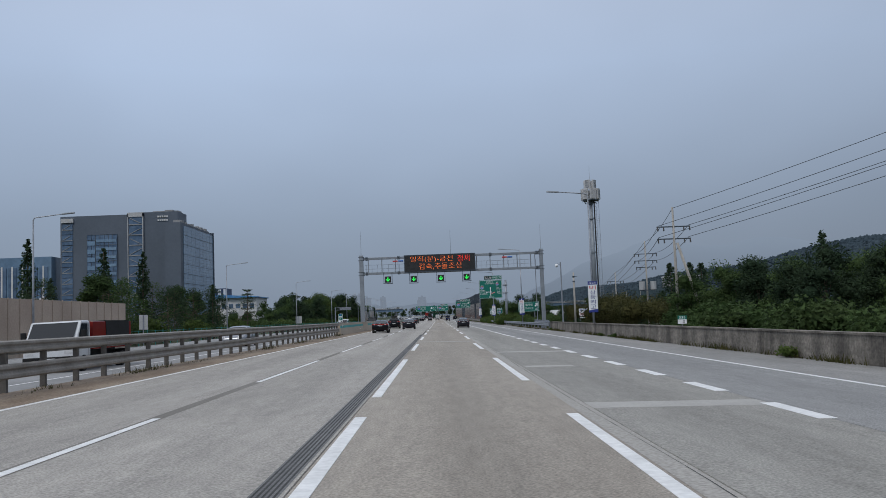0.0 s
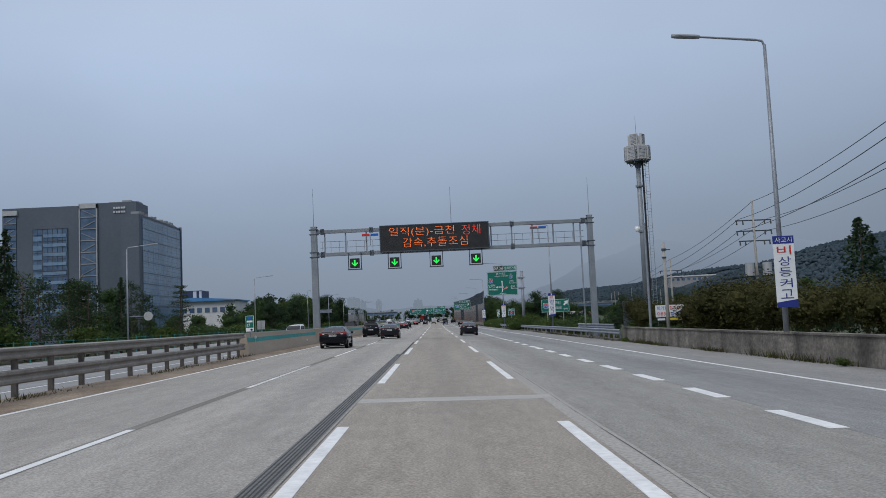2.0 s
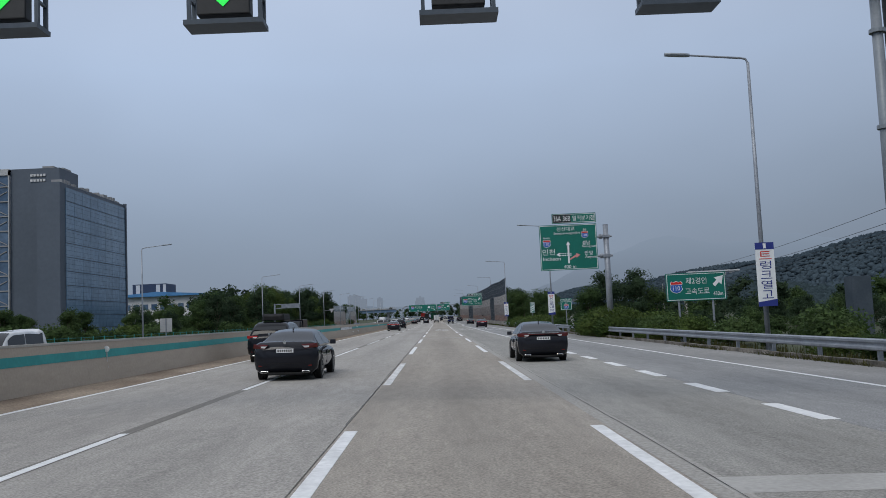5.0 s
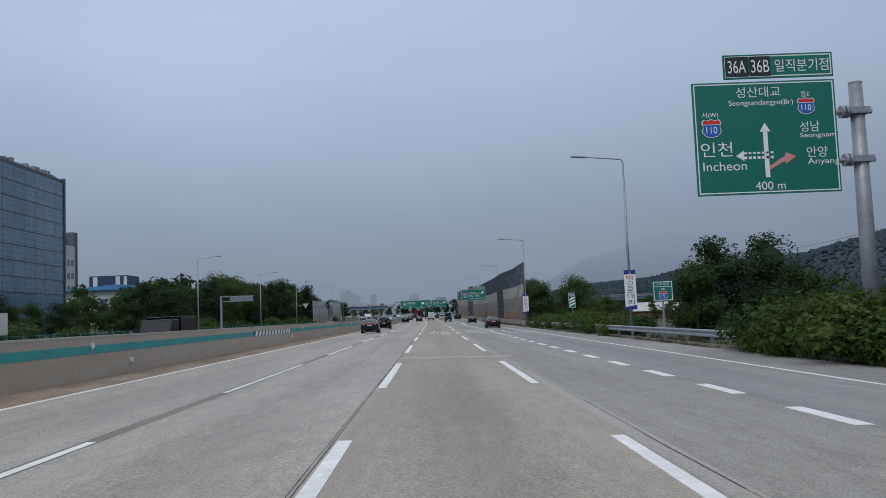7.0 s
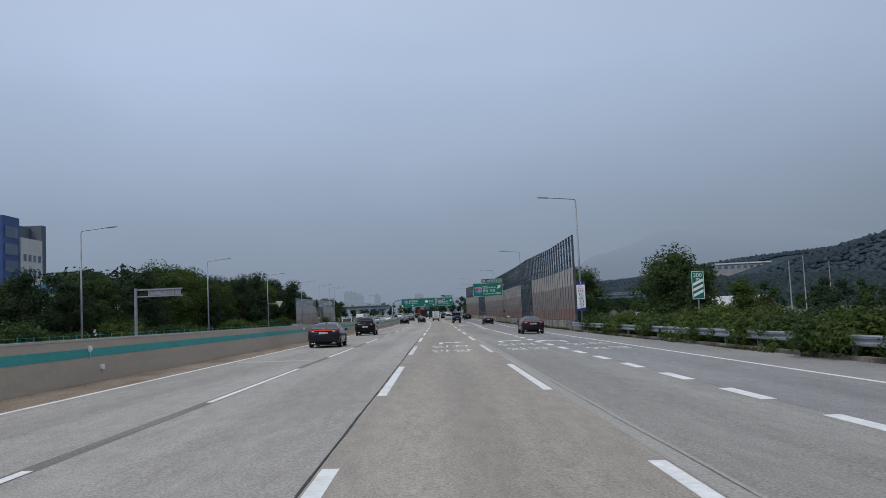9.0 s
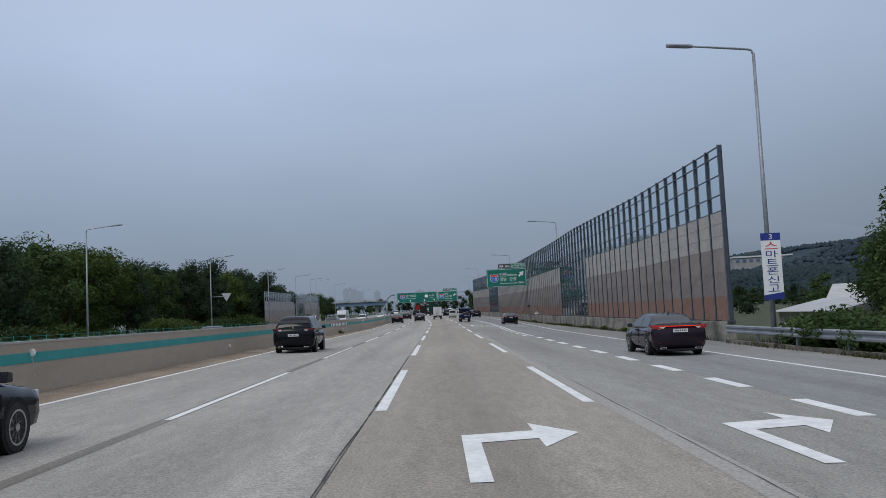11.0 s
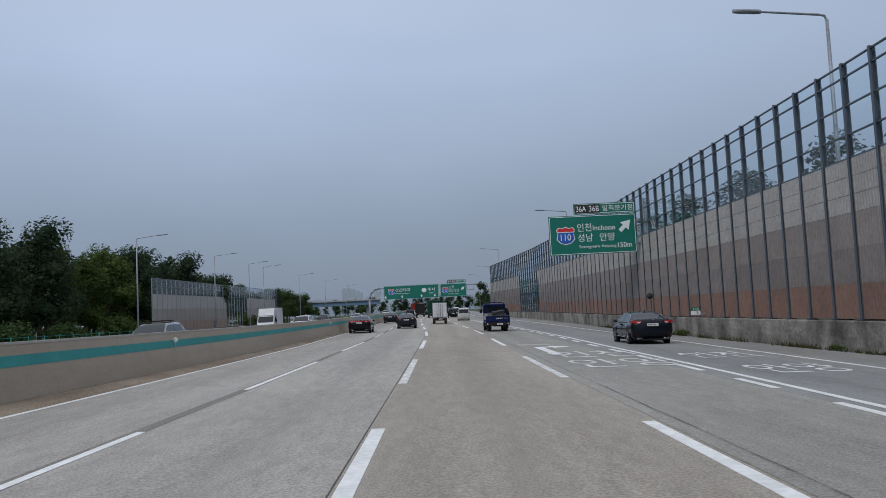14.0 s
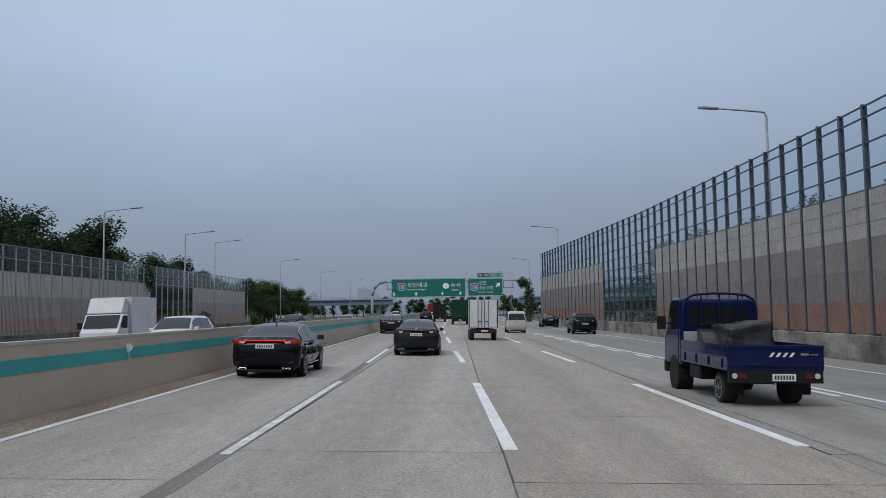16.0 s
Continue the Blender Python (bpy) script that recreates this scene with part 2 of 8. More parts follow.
LEAVES = {
    "broad": surf("leaves_broad", (0.038, 0.070, 0.024), (0.074, 0.112, 0.040), 0.35, 0.8, fine=3, amount=0.25, vary=0.16, island=0.28, gloss=0.12),
    "fresh": surf("leaves_fresh", (0.050, 0.086, 0.021), (0.095, 0.130, 0.036), 0.5, 0.75, fine=3, amount=0.25, vary=0.15, island=0.28, gloss=0.12),
    "dark": surf("leaves_conifer", (0.027, 0.050, 0.027), (0.050, 0.076, 0.040), 0.4, 0.85, fine=3, amount=0.25, vary=0.16, island=0.28, gloss=0.12),
}
LEAVES["olive"] = surf("leaves_olive", (0.046, 0.050, 0.018), (0.085, 0.080, 0.030), 0.5, 0.8, fine=3, amount=0.25, vary=0.15, island=0.28, gloss=0.12)
for leaf in LEAVES.values():
    ln, ll = leaf.node_tree.nodes, leaf.node_tree.links
    lb = ln["Principled BSDF"]
    thin, lmix = ln.new("ShaderNodeBsdfTranslucent"), ln.new("ShaderNodeMixShader")
    lmix.inputs[0].default_value = 0.35
    ll.new(lb.inputs["Base Color"].links[0].from_socket, thin.inputs[0])
    ll.new(lb.outputs[0], lmix.inputs[1])
    ll.new(thin.outputs[0], lmix.inputs[2])
    ll.new(lmix.outputs[0], ln["Material Output"].inputs[0])
M_TINT = surf("window_tint", (0.008, 0.010, 0.013), (0.011, 0.013, 0.017), 1, 0.04, fine=3, amount=0.02, gloss=0.5)
M_TYRE = surf("tyre_rubber", grey(0.015), grey(0.028), 6, 0.85, fine=30, amount=0.2)
M_RIM = surf("alloy_rim", grey(0.45), grey(0.55), 4, 0.3, 0.8, fine=15, amount=0.08)
M_TRIM = surf("black_plastic_trim", grey(0.010), grey(0.018), 4, 0.65, fine=20, amount=0.15, gloss=0.2)
M_CHROME = surf("chrome_trim", grey(0.65), grey(0.72), 4, 0.18, 1.0, fine=15, amount=0.03)
M_TAIL = glow("tail_lamp_red", (0.70, 0.030, 0.018), 0.75)
M_LENS = surf("red_lamp_lens", (0.34, 0.018, 0.014), (0.44, 0.024, 0.018), 5, 0.15, fine=20, amount=0.15, coat=0.15)
M_TAILDIM = surf("tail_lamp_unlit", (0.075, 0.006, 0.006), (0.11, 0.009, 0.008), 5, 0.2, fine=20, amount=0.1, coat=0.1)
M_LAMPGLASS = surf("clear_lamp_lens", grey(0.5), grey(0.6), 5, 0.15, fine=20, amount=0.1, coat=0.5)
M_PLATE = surf("number_plate", grey(0.68), grey(0.75), 5, 0.5, fine=20, amount=0.04)
M_BAR = surf("plate_bars", grey(0.05), grey(0.07), 5, 0.6)
M_TARP = surf("black_tarpaulin", grey(0.02), grey(0.045), 4, 0.35, bump=0.6, fine=7, amount=0.3)


def paint(name, col, metal=0.0):
    return surf(name, tuple(0.92 * c for c in col), tuple(1.06 * c for c in col), 1.2, 0.07, metal, fine=30, amount=0.06, coat=0.0, gloss=0.22)


# ---- building blocks ----
class Mesh:
    """Collects corners and faces of one part."""

    def __init__(self):
        self.v, self.f = [], []

    def add(self, verts, faces):
        k = len(self.v)
        self.v += [tuple(p) for p in verts]
        self.f += [tuple(k + i for i in f) for f in faces]
        return self

    def box(self, x0, x1, y0, y1, z0, z1):
        return self.add([(x, y, z) for z in (z0, z1) for y in (y0, y1) for x in (x0, x1)],
                        [(0, 2, 3, 1), (4, 5, 7, 6), (0, 1, 5, 4), (2, 6, 7, 3), (0, 4, 6, 2), (1, 3, 7, 5)])

    def tube(self, a, b, r0, r1=None, n=8):
        a, b = Vector(a), Vector(b)
        r1 = r0 if r1 is None else r1
        d = (b - a).normalized()
        u = d.orthogonal().normalized()
        w = d.cross(u)
        ring = [(math.cos(2 * math.pi * i / n), math.sin(2 * math.pi * i / n)) for i in range(n)]
        verts = [a + r0 * (c * u + s * w) for c, s in ring] + [b + r1 * (c * u + s * w) for c, s in ring]
        faces = [(i, (i + 1) % n, n + (i + 1) % n, n + i) for i in range(n)]
        return self.add(verts, faces + [tuple(range(n - 1, -1, -1)), tuple(range(n, 2 * n))])

    def prism(self, profile, y0, y1):
        """A closed x-z outline drawn out along y."""
        n = len(profile)
        verts = [(x, y0, z) for x, z in profile] + [(x, y1, z) for x, z in profile]
        faces = [(i, (i + 1) % n, n + (i + 1) % n, n + i) for i in range(n)]
        return self.add(verts, faces + [tuple(range(n - 1, -1, -1)), tuple(range(n, 2 * n))])

    def across(self, profile, x0, x1):
        """A closed y-z outline drawn out along x."""
        n = len(profile)
        verts = [(x0, y, z) for y, z in profile] + [(x1, y, z) for y, z in profile]
        faces = [(i, (i + 1) % n, n + (i + 1) % n, n + i) for i in range(n)]
        return self.add(verts, faces + [tuple(range(n - 1, -1, -1)), tuple(range(n, 2 * n))])

    def plate(self, outline, y0, y1):
        """A closed x-z outline as a plate that faces -y."""
        return self.prism(outline, y0, y1)

    def loft(self, rings, caps=True):
        n = len(rings[0])
        verts = [p for r in rings for p in r]
        faces = []
        for k in range(len(rings) - 1):
            faces += [(k * n + i, k * n + (i + 1) % n, (k + 1) * n + (i + 1) % n, (k + 1) * n + i) for i in range(n)]
        if caps:
            faces += [tuple(range(n - 1, -1, -1)), tuple((len(rings) - 1) * n + i for i in range(n))]
        return self.add(verts, faces)

    def data(self, name, material, smooth=False):
        me = bpy.data.meshes.new(name)
        me.from_pydata(self.v, [], self.f)
        me.materials.append(material)
        bm = bmesh.new()
        bm.from_mesh(me)
        bmesh.ops.recalc_face_normals(bm, faces=bm.faces)
        bm.to_mesh(me)
        bm.free()
        if smooth:
            me.polygons.foreach_set("use_smooth", [True] * len(me.polygons))
        return me


def part(name, mesh, material, parent=None, label="", m=None, smooth=False, bevel=0.0):
    """One mesh object under a thing or a part; mesh is a Mesh or ready mesh data."""
    ob = new(name, mesh.data(name, material, smooth) if isinstance(mesh, Mesh) else mesh)
    ob.parent = parent
    if m is not None:
        ob.matrix_basis = m
    if label:
        ob["label"] = label
    if bevel:
        b = ob.modifiers.new("bevel", "BEVEL")
        b.width, b.segments, b.limit_method = bevel, 2, "ANGLE"
    return ob


def thing(name, label, category, m=None, group="", kind=""):
    ob = new(name)
    ob.empty_display_size = 0.3
    ob.matrix_basis = m if m is not None else Matrix()
    return tagged(ob, label, category, group, kind)


def letters(body, width, height, material, thin=0.0):
    """Writing as a mesh, fitted to width and height, upright, centred, facing -y."""
    c = bpy.data.curves.new("lettering", "FONT")
    c.body = body
    c.offset = -thin
    o = bpy.data.objects.new("lettering", c)
    me = bpy.data.meshes.new_from_object(o)
    bpy.data.objects.remove(o)
    bpy.data.curves.remove(c)
    co = np.empty(3 * len(me.vertices))
    me.vertices.foreach_get("co", co)
    co = co.reshape(-1, 3)
    lo, hi = co.min(0), co.max(0)
    out = np.zeros_like(co)
    out[:, 0] = ((co[:, 0] - lo[0]) / max(hi[0] - lo[0], 1e-6) - 0.5) * width
    out[:, 2] = ((co[:, 1] - lo[1]) / max(hi[1] - lo[1], 1e-6) - 0.5) * height
    me.vertices.foreach_set("co", out.ravel())
    me.materials.clear()
    me.materials.append(material)
    me.update()
    return me


def rise(y):
    """How far the road has climbed at y."""
    if y < 320:
        return 0.0
    return 0.25 * ((y - 320) / 60) ** 2 if y < 380 else 0.25 + 0.0083 * (min(y, 900) - 380)


def deck(x, y):
    """Height of the carriageways: each falls away from the median at two in a hundred."""
    return (-0.02 * x if x > -11 else 0.22 + 0.02 * (x + 11)) + rise(y)


def lean(y):
    return math.degrees(math.atan((rise(y + 3) - rise(y - 3)) / 6))


def on_deck(x, y, up=0.0, turn=0.0):
    return pose(x, y, deck(x, y) + up, lean(y), 1.1458 if x > -11 else -1.1458, turn)

# ---- ground and road ----
def strip(m, x0, x1, ys, up):
    for a, b in zip(ys, ys[1:]):
        m.add([(x0, a, deck(x0 + .001, a) + up), (x1, a, deck(x1 - .001, a) + up), (x1, b, deck(x1 - .001, b) + up), (x0, b, deck(x0 + .001, b) + up)], [(0, 1, 2, 3)])
    return m


YS = [-120, -40, 100, 200, 320, 330, 340, 350, 360, 370, 380, 450, 600, 740]
g = Mesh()
GX = [-3500, -600, -200, -60, -36, 15, 60, 200, 600, 3500]
GY = [-3000, -200, 320, 350, 380, 450, 600, 900, 2000, 4500]
gv = [(x, y, -0.55 + rise(max(y, 0)) - (1.5 if abs(x) > 100 else 0)) for y in GY for x in GX]
gf = [(j * len(GX) + i, j * len(GX) + i + 1, (j + 1) * len(GX) + i + 1, (j + 1) * len(GX) + i) for j in range(len(GY) - 1) for i in range(len(GX) - 1)]
ground = part("ground", g.add(gv, gf), M_GRASS)
tagged(ground, "rough green and brown grassland beside the motorway", "ground", kind="structure")

road = part("road", strip(Mesh(), -10.6, 13.0, YS, -0.03), M_JOINT)
tagged(road, "grey concrete motorway carriageway with five lanes and white markings", "road", kind="structure")
opp = part("road", strip(Mesh(), -33.6, -11.2, YS, 0.0), M_OPP)
tagged(opp, "far carriageway of worn grey asphalt", "road", kind="structure")
verge = part("verge", strip(Mesh(), -11.3, -8.9, YS, -0.018), M_DIRT)
tagged(verge, "gritty brown strip along the median barrier", "verge", kind="structure")
shoulder = part("pavement", strip(Mesh(), 9.2, 12.6, YS, -0.006), M_SHOULDER)
tagged(shoulder, "worn grey concrete hard shoulder", "pavement", kind="structure")


def exit_line(y):
    """The solid line between the exit lane and the rest, which swings out and back."""
    return float(np.interp(y, [284, 300, 309, 319, 327, 341, 352, 369, 386, 394, 404, 424, 475], [5.58, 5.60, 5.88, 6.20, 6.39, 6.52, 6.66, 6.38, 5.76, 5.32, 4.90, 3.9, 2.2]))


def exit_edge(y):
    """The edge line of the exit lane and its hard shoulder."""
    return float(np.interp(y, [284, 300, 307, 313, 321, 328, 345, 358, 377, 392, 411, 418, 450, 475], [9.2, 9.3, 9.46, 9.66, 10.0, 10.26, 10.6, 10.63, 10.4, 10.1, 9.5, 9.05, 7.6, 6.5]))


def bend(y):
    """How far the lanes have turned to the left at y."""
    return float(np.interp(y, [355, 363, 374, 382, 393, 401, 411, 424, 440], [0, -0.04, -0.26, -0.50, -0.88, -1.10, -1.40, -1.70, -2.2]))


def middle_right(y):
    """The line right of the middle lane, which drifts out towards the exit."""
    return float(np.interp(y, [40, 100, 140, 200, 225, 260, 355], [1.8, 1.97, 1.93, 1.87, 1.92, 2.02, 2.28]))


def med(y):
    """How far the median has come in towards the road at y."""
    k = min(1.0, max(0.0, (y - 278) / 60))
    return 0.85 * k * k * (3 - 2 * k)


def inner_shift(y):
    """How far the line beside the inner lane has moved at y."""
    return 0.4 * bend(y) - float(np.interp(y, [300, 340], [0, 0.12]))


def inner_edge(y):
    """The edge line beside the median."""
    return float(np.interp(y, [278, 305, 352, 363, 376, 400, 440], [-9.1, -8.80, -8.80, -9.0, -9.02, -9.1, -9.2]))


def dash_shift(y):
    """The painted dashes do not keep their step exactly."""
    return float(np.interp(y, [0, 40, 84, 125, 160, 200, 300, 323, 343, 363, 383, 403], [0, 0.3, 1.7, 1.7, 0.8, 0.2, -0.3, -1.5, -1.1, -0.5, -0.9, -2.4]))


def flat(name, x, y, length, width, material, up, parent, turn=0.0):
    m = Mesh().add([(-width / 2, 0, 0), (width / 2, 0, 0), (width / 2, length, 0), (-width / 2, length, 0),
                    (-width / 2, 0, -0.02), (width / 2, 0, -0.02), (width / 2, length, -0.02), (-width / 2, length, -0.02)],
                   [(0, 1, 2, 3), (0, 4, 5, 1), (1, 5, 6, 2), (2, 6, 7, 3), (3, 7, 4, 0)])
    slope = math.degrees(math.atan((rise(y + length) - rise(y)) / length))
    return part(name, m, material, parent, m=pose(x, y, deck(x, y) + up, slope, 1.1458 if x > -11 else -1.1458, turn))


def slab_data(width, length, material):
    h, l = width / 2, length
    e = 0.005
    return Mesh().add([(-h + e, e, 0), (h - e, e, 0), (h - e, l - e, 0), (-h + e, l - e, 0),
                       (-h, 0, -0.012), (h, 0, -0.012), (h, l, -0.012), (-h, l, -0.012),
                       (-h, 0, -0.1), (h, 0, -0.1), (h, l, -0.1), (-h, l, -0.1)],
                      [(0, 1, 2, 3), (0, 4, 5, 1), (1, 5, 6, 2), (2, 6, 7, 3), (3, 7, 4, 0), (4, 8, 9, 5), (5, 9, 10, 6), (6, 10, 11, 7), (7, 11, 8, 4)]).data("slab", material)


def ribbon(m, fx, width, ys, up=0.006):
    for a, b in zip(ys, ys[1:]):
        w = width / 2
        m.add([(fx(y) + s * w, y, deck(fx(y) + s * w, y) + up) for y, s in ((a, -1), (a, 1), (b, 1), (b, -1))], [(0, 1, 2, 3)])
    return m


# Lane slabs: the long joints lie 0.3 to 0.4 m to the right of the painted lines of the middle lane.
LANES = [(-9.30, -5.456), (-5.444, -1.956), (-1.944, 2.304), (2.316, 5.624), (5.636, 9.3)]
far_slabs = [Mesh() for _ in LANES]
for i, (x0, x1) in enumerate(LANES):
    me = slab_data(x1 - x0, 5.997, LANE_MATS[i])
    for k in range(60):
        part("slab", me, None, road, m=on_deck((x0 + x1) / 2, 6.0 * k + 2.0 * (i % 2)))
    for y in list(range(-42, 0, 6)) + list(range(360, 720, 6)):
        m4 = on_deck((x0 + x1) / 2, y + 2.0 * (i % 2))
        w = (x1 - x0) / 2 - 0.01
        far_slabs[i].add([m4 @ Vector(p) for p in ((-w, 0, 0), (w, 0, 0), (w, 5.996, 0), (-w, 5.996, 0))], [(0, 1, 2, 3)])
    o = part("slabs", far_slabs[i], LANE_MATS[i], road)
    o["kind"] = "stuff"
    m = Mesh()
    strip(m, x0, x1, [720, 740], -0.005)
    part("distant_lane", m, LANE_MATS[i], road)

bank = Mesh()
bank_y = [-60, -20, 20, 60, 100, 140, 180, 220, 260] + list(range(275, 420, 5)) + [450, 500, 560, 640, 738]
for a, b in zip(bank_y, bank_y[1:]):
    bank.add([(inner_edge(y) - 0.12 if up < 0.01 else x + med(y), y, deck(x, y) + up) for y, x, up in ((a, -9.22, 0.002), (b, -9.22, 0.002), (b, -10.1, 0.07), (a, -10.1, 0.07), (a, -10.6, 0.10), (b, -10.6, 0.10))], [(0, 1, 2, 3), (3, 2, 5, 4)])
part("bank", bank, M_DIRT, verge, "low bank of brown grit against the barrier")
part("verge_strip", ribbon(Mesh(), lambda y: inner_edge(y) - 0.5, 0.8, [y for y in range(270, 740, 5)], 0.004), M_DIRT, verge)

# Dashed lane lines, 20 m apart.
for x, length, width, start in ((-5.4, 11.2, 0.14, 2.2), (-1.8, 10.3, 0.20, 2.7), (1.8, 9.8, 0.20, 3.2)):
    for k in range(-2, 36):
        y = start + 20 * k + dash_shift(start + 20 * k)
        turned = inner_shift(y) if x < -5 else bend(y)
        at = (middle_right(y) if x > 0 else x) + turned
        flat("lane_dash", at, y, length + 0.5, width, M_PAINT if (k * 7 + int(10 * abs(x))) % 5 or k < 3 else M_WORN, 0.006, road, -math.degrees(math.atan((bend(y + 10) - bend(y)) / 10)) * (0.4 if x < -5 else 1))
# Two dashes were repainted longer than the rest.
flat("lane_dash", -1.8, 17.2, 5.6, 0.20, M_PAINT, 0.010, road)
flat("lane_dash", 1.8, 21.2, 2.2, 0.20, M_PAINT, 0.010, road)
# Short thick dashes of the exit lane, then a solid line with dashes beside it.
for k in range(-6, 55):
    flat("exit_dash", 5.58, (12.2 if k < 16 else 10.2) + 5.0 * k, 2.45, 0.30, M_PAINT, 0.006, road)
for k in range(34):
    y = 285.95 + 5.25 * k
    flat("exit_dash", exit_line(y) - 0.40, y, 2.45, 0.17, M_PAINT, 0.006, road, -math.degrees(math.atan((exit_line(y + 2.5) - exit_line(y)) / 2.5)))
STEP5 = list(range(-60, 740, 5))
part("edge_line", ribbon(Mesh(), inner_edge, 0.15, STEP5), M_PAINT, road)
part("edge_line", ribbon(Mesh(), exit_edge, 0.17, STEP5), M_PAINT, road)
part("solid_line", ribbon(Mesh(), exit_line, 0.17, [y for y in STEP5 if y >= 284], 0.0065), M_PAINT, road)
for x in (-14.8, -22.0, -25.6):
    for k in range(-2, 36):
        if x != -14.8:
            flat("lane_dash", x, 7 + 20 * k, 8, 0.15, M_PAINT, 0.006, opp)
part("edge_line", ribbon(Mesh(), lambda y: -12.9, 0.15, STEP5), M_PAINT, opp)
part("edge_line", ribbon(Mesh(), lambda y: -30.6, 0.15, STEP5), M_PAINT, opp)
# Pale strips across single lanes, the dark grooved joint and the joint beside the middle lane.
for x, y, width, depth in ((3.95, 14.3, 3.3, 1.0), (3.2, 27.0, 1.6, 0.8), (0.15, 58.0, 4.2, 0.9), (3.95, 38.7, 3.3, 0.95), (-3.7, 107.6, 3.5, 2.1),
                           (0.3, 177.7, 4.6, 0.9), (-7.3, 219.5, 3.0, 0.7), (3.95, 110.0, 3.3, 0.8), (3.65, 341.7, 1.5, 1.3)):
    flat("pale_strip", x, y, depth, width, M_PATCH, 0.004, road)
part("joint_bed", ribbon(Mesh(), lambda y: -2.15, 0.30, [y for y in STEP5 if -20 <= y <= 85], 0.003), M_GROOVE, road)
for k in range(5):
    part("groove", ribbon(Mesh(), lambda y: -2.26 + 0.055 * k, 0.026, [y for y in STEP5 if -20 <= y <= 85], 0.0045), M_CRACK, road)
part("tar_seam", ribbon(Mesh(), lambda y: -2.03, 0.12, [85, 90, 95, 100, 105, 110], 0.0045), M_CRACK, road)
part("pale_joint_band", ribbon(Mesh(), lambda y: middle_right(y) + 0.32, 0.34, [y for y in STEP5 if y <= 300], 0.003), M_BAND, road)
part("patched_joint", ribbon(Mesh(), lambda y: -5.42 + inner_shift(y), 0.24, [y for y in STEP5 if -10 <= y <= 420], 0.003), M_TAR, road)
stain = Mesh()
outline = [(0.30 * math.cos(a) * (1 + 0.25 * math.sin(3 * a + 0.6)), 3.4 * math.sin(a) * (1 + 0.15 * math.cos(2 * a))) for a in [2 * math.pi * k / 28 for k in range(28)]]
stain.add([(-2.55 + dx + 0.05 * dy, 341.5 + dy, deck(-2.55 + dx, 341.5 + dy) + 0.003) for dx, dy in outline], [tuple(range(28))])
part("oil_stain", stain, M_OIL, road)
crack = random.Random(4)
for x, lo, hi in ((2.31, 0.005, 0.018), (-1.97, 0.006, 0.045)):
    cm = Mesh()
    y, dx = (-20.0 if x > 0 else 116.0), 0.0
    while y < (400 if x > 0 else 262):
        ny, nd = y + crack.uniform(0.5, 1.4), max(-0.025, min(0.025, dx + crack.uniform(-0.015, 0.015)))
        w = crack.uniform(lo, hi if x > 0 or 190 < y < 262 else 0.012)
        cm.add([((middle_right(yy) + bend(yy) + 0.40 if x > 0 else x) + d + s * w / 2, yy, deck(x + d, yy) + 0.008) for yy, d, s in ((y, dx, -1), (y, dx, 1), (ny, nd, 1), (ny, nd, -1))], [(0, 1, 2, 3)])
        y, dx = ny, nd
    part("crack", cm, M_CRACK, road)
for x, y, wid, dep in ((0.2, 291.0, 1.7, 1.2), (-3.6, 286.0, 1.9, 1.2), (0.2, 286.2, 1.6, 1.7), (-3.65, 290.2, 1.9, 1.25), (-7.4, 290.3, 1.9, 1.25), (4.0, 291.0, 1.5, 1.3), (4.1, 286.5, 1.5, 1.6)):
    loop = Mesh()
    pts = [(math.cos(2 * math.pi * i / 32), math.sin(2 * math.pi * i / 32)) for i in range(33)]
    for (a, b), (c, d) in zip(pts, pts[1:]):
        loop.add([(x + a * r * wid / 2, y + b * r * dep, deck(x, y) - 0.02 * (a * r * wid / 2) + 0.0075) for a, b, r in ((a, b, 0.985), (a, b, 1.0), (c, d, 1.0), (c, d, 0.985))], [(0, 1, 2, 3)])
    part("sensor_loop", loop, M_JOINT, road)

for x0, x1, y0, y1 in ((-9.0, -1.9, 293.7, 292.7), (-8.6, -1.8, 288.4, 287.5), (-1.7, 2.2, 287.6, 288.4), (-9.0, -5.6, 290.0, 289.6)):
    n, cut = 14, Mesh()
    pts = [(x0 + (x1 - x0) * k / n, y0 + (y1 - y0) * k / n + crack.uniform(-0.03, 0.03)) for k in range(n + 1)]
    for (xa, ya), (xb, yb) in zip(pts, pts[1:]):
        cut.add([(x, y + d, deck(x, y) + 0.0078) for x, y, d in ((xa, ya, -0.012), (xb, yb, -0.012), (xb, yb, 0.012), (xa, ya, 0.012))], [(0, 1, 2, 3)])
    part("saw_cut", cut, M_CRACK, road)


def road_words(body, x, y, width, depth, paint=M_PAINT):
    me = letters(body, width, depth, paint)
    part("road_lettering", me, None, road, m=on_deck(x, y, 0.008) @ pose(0, 0, 0, -90))


def bend_arrow(x, y, to_right, half=0.12, tail=0.0, neck=0.9):
    s = 1 if to_right else -1
    m = Mesh()
    m.add([(-half, -tail, 0), (half, -tail, 0), (half, 2.6 if s > 0 else 3.3, 0), (-half, 3.3 if s > 0 else 2.6, 0)], [(0, 1, 2, 3)])
    m.add([(s * half, 2.6, 0), (s * neck, 2.85, 0), (s * neck, 3.6, 0), (-half * s, 3.3, 0)], [(0, 1, 2, 3)])
    m.add([(s * neck, 2.1, 0), (s * 1.5, 3.3, 0), (s * neck, 4.4, 0)], [(0, 1, 2)])
    part("road_arrow", m, M_PAINT, road, m=on_deck(x, y, 0.008))


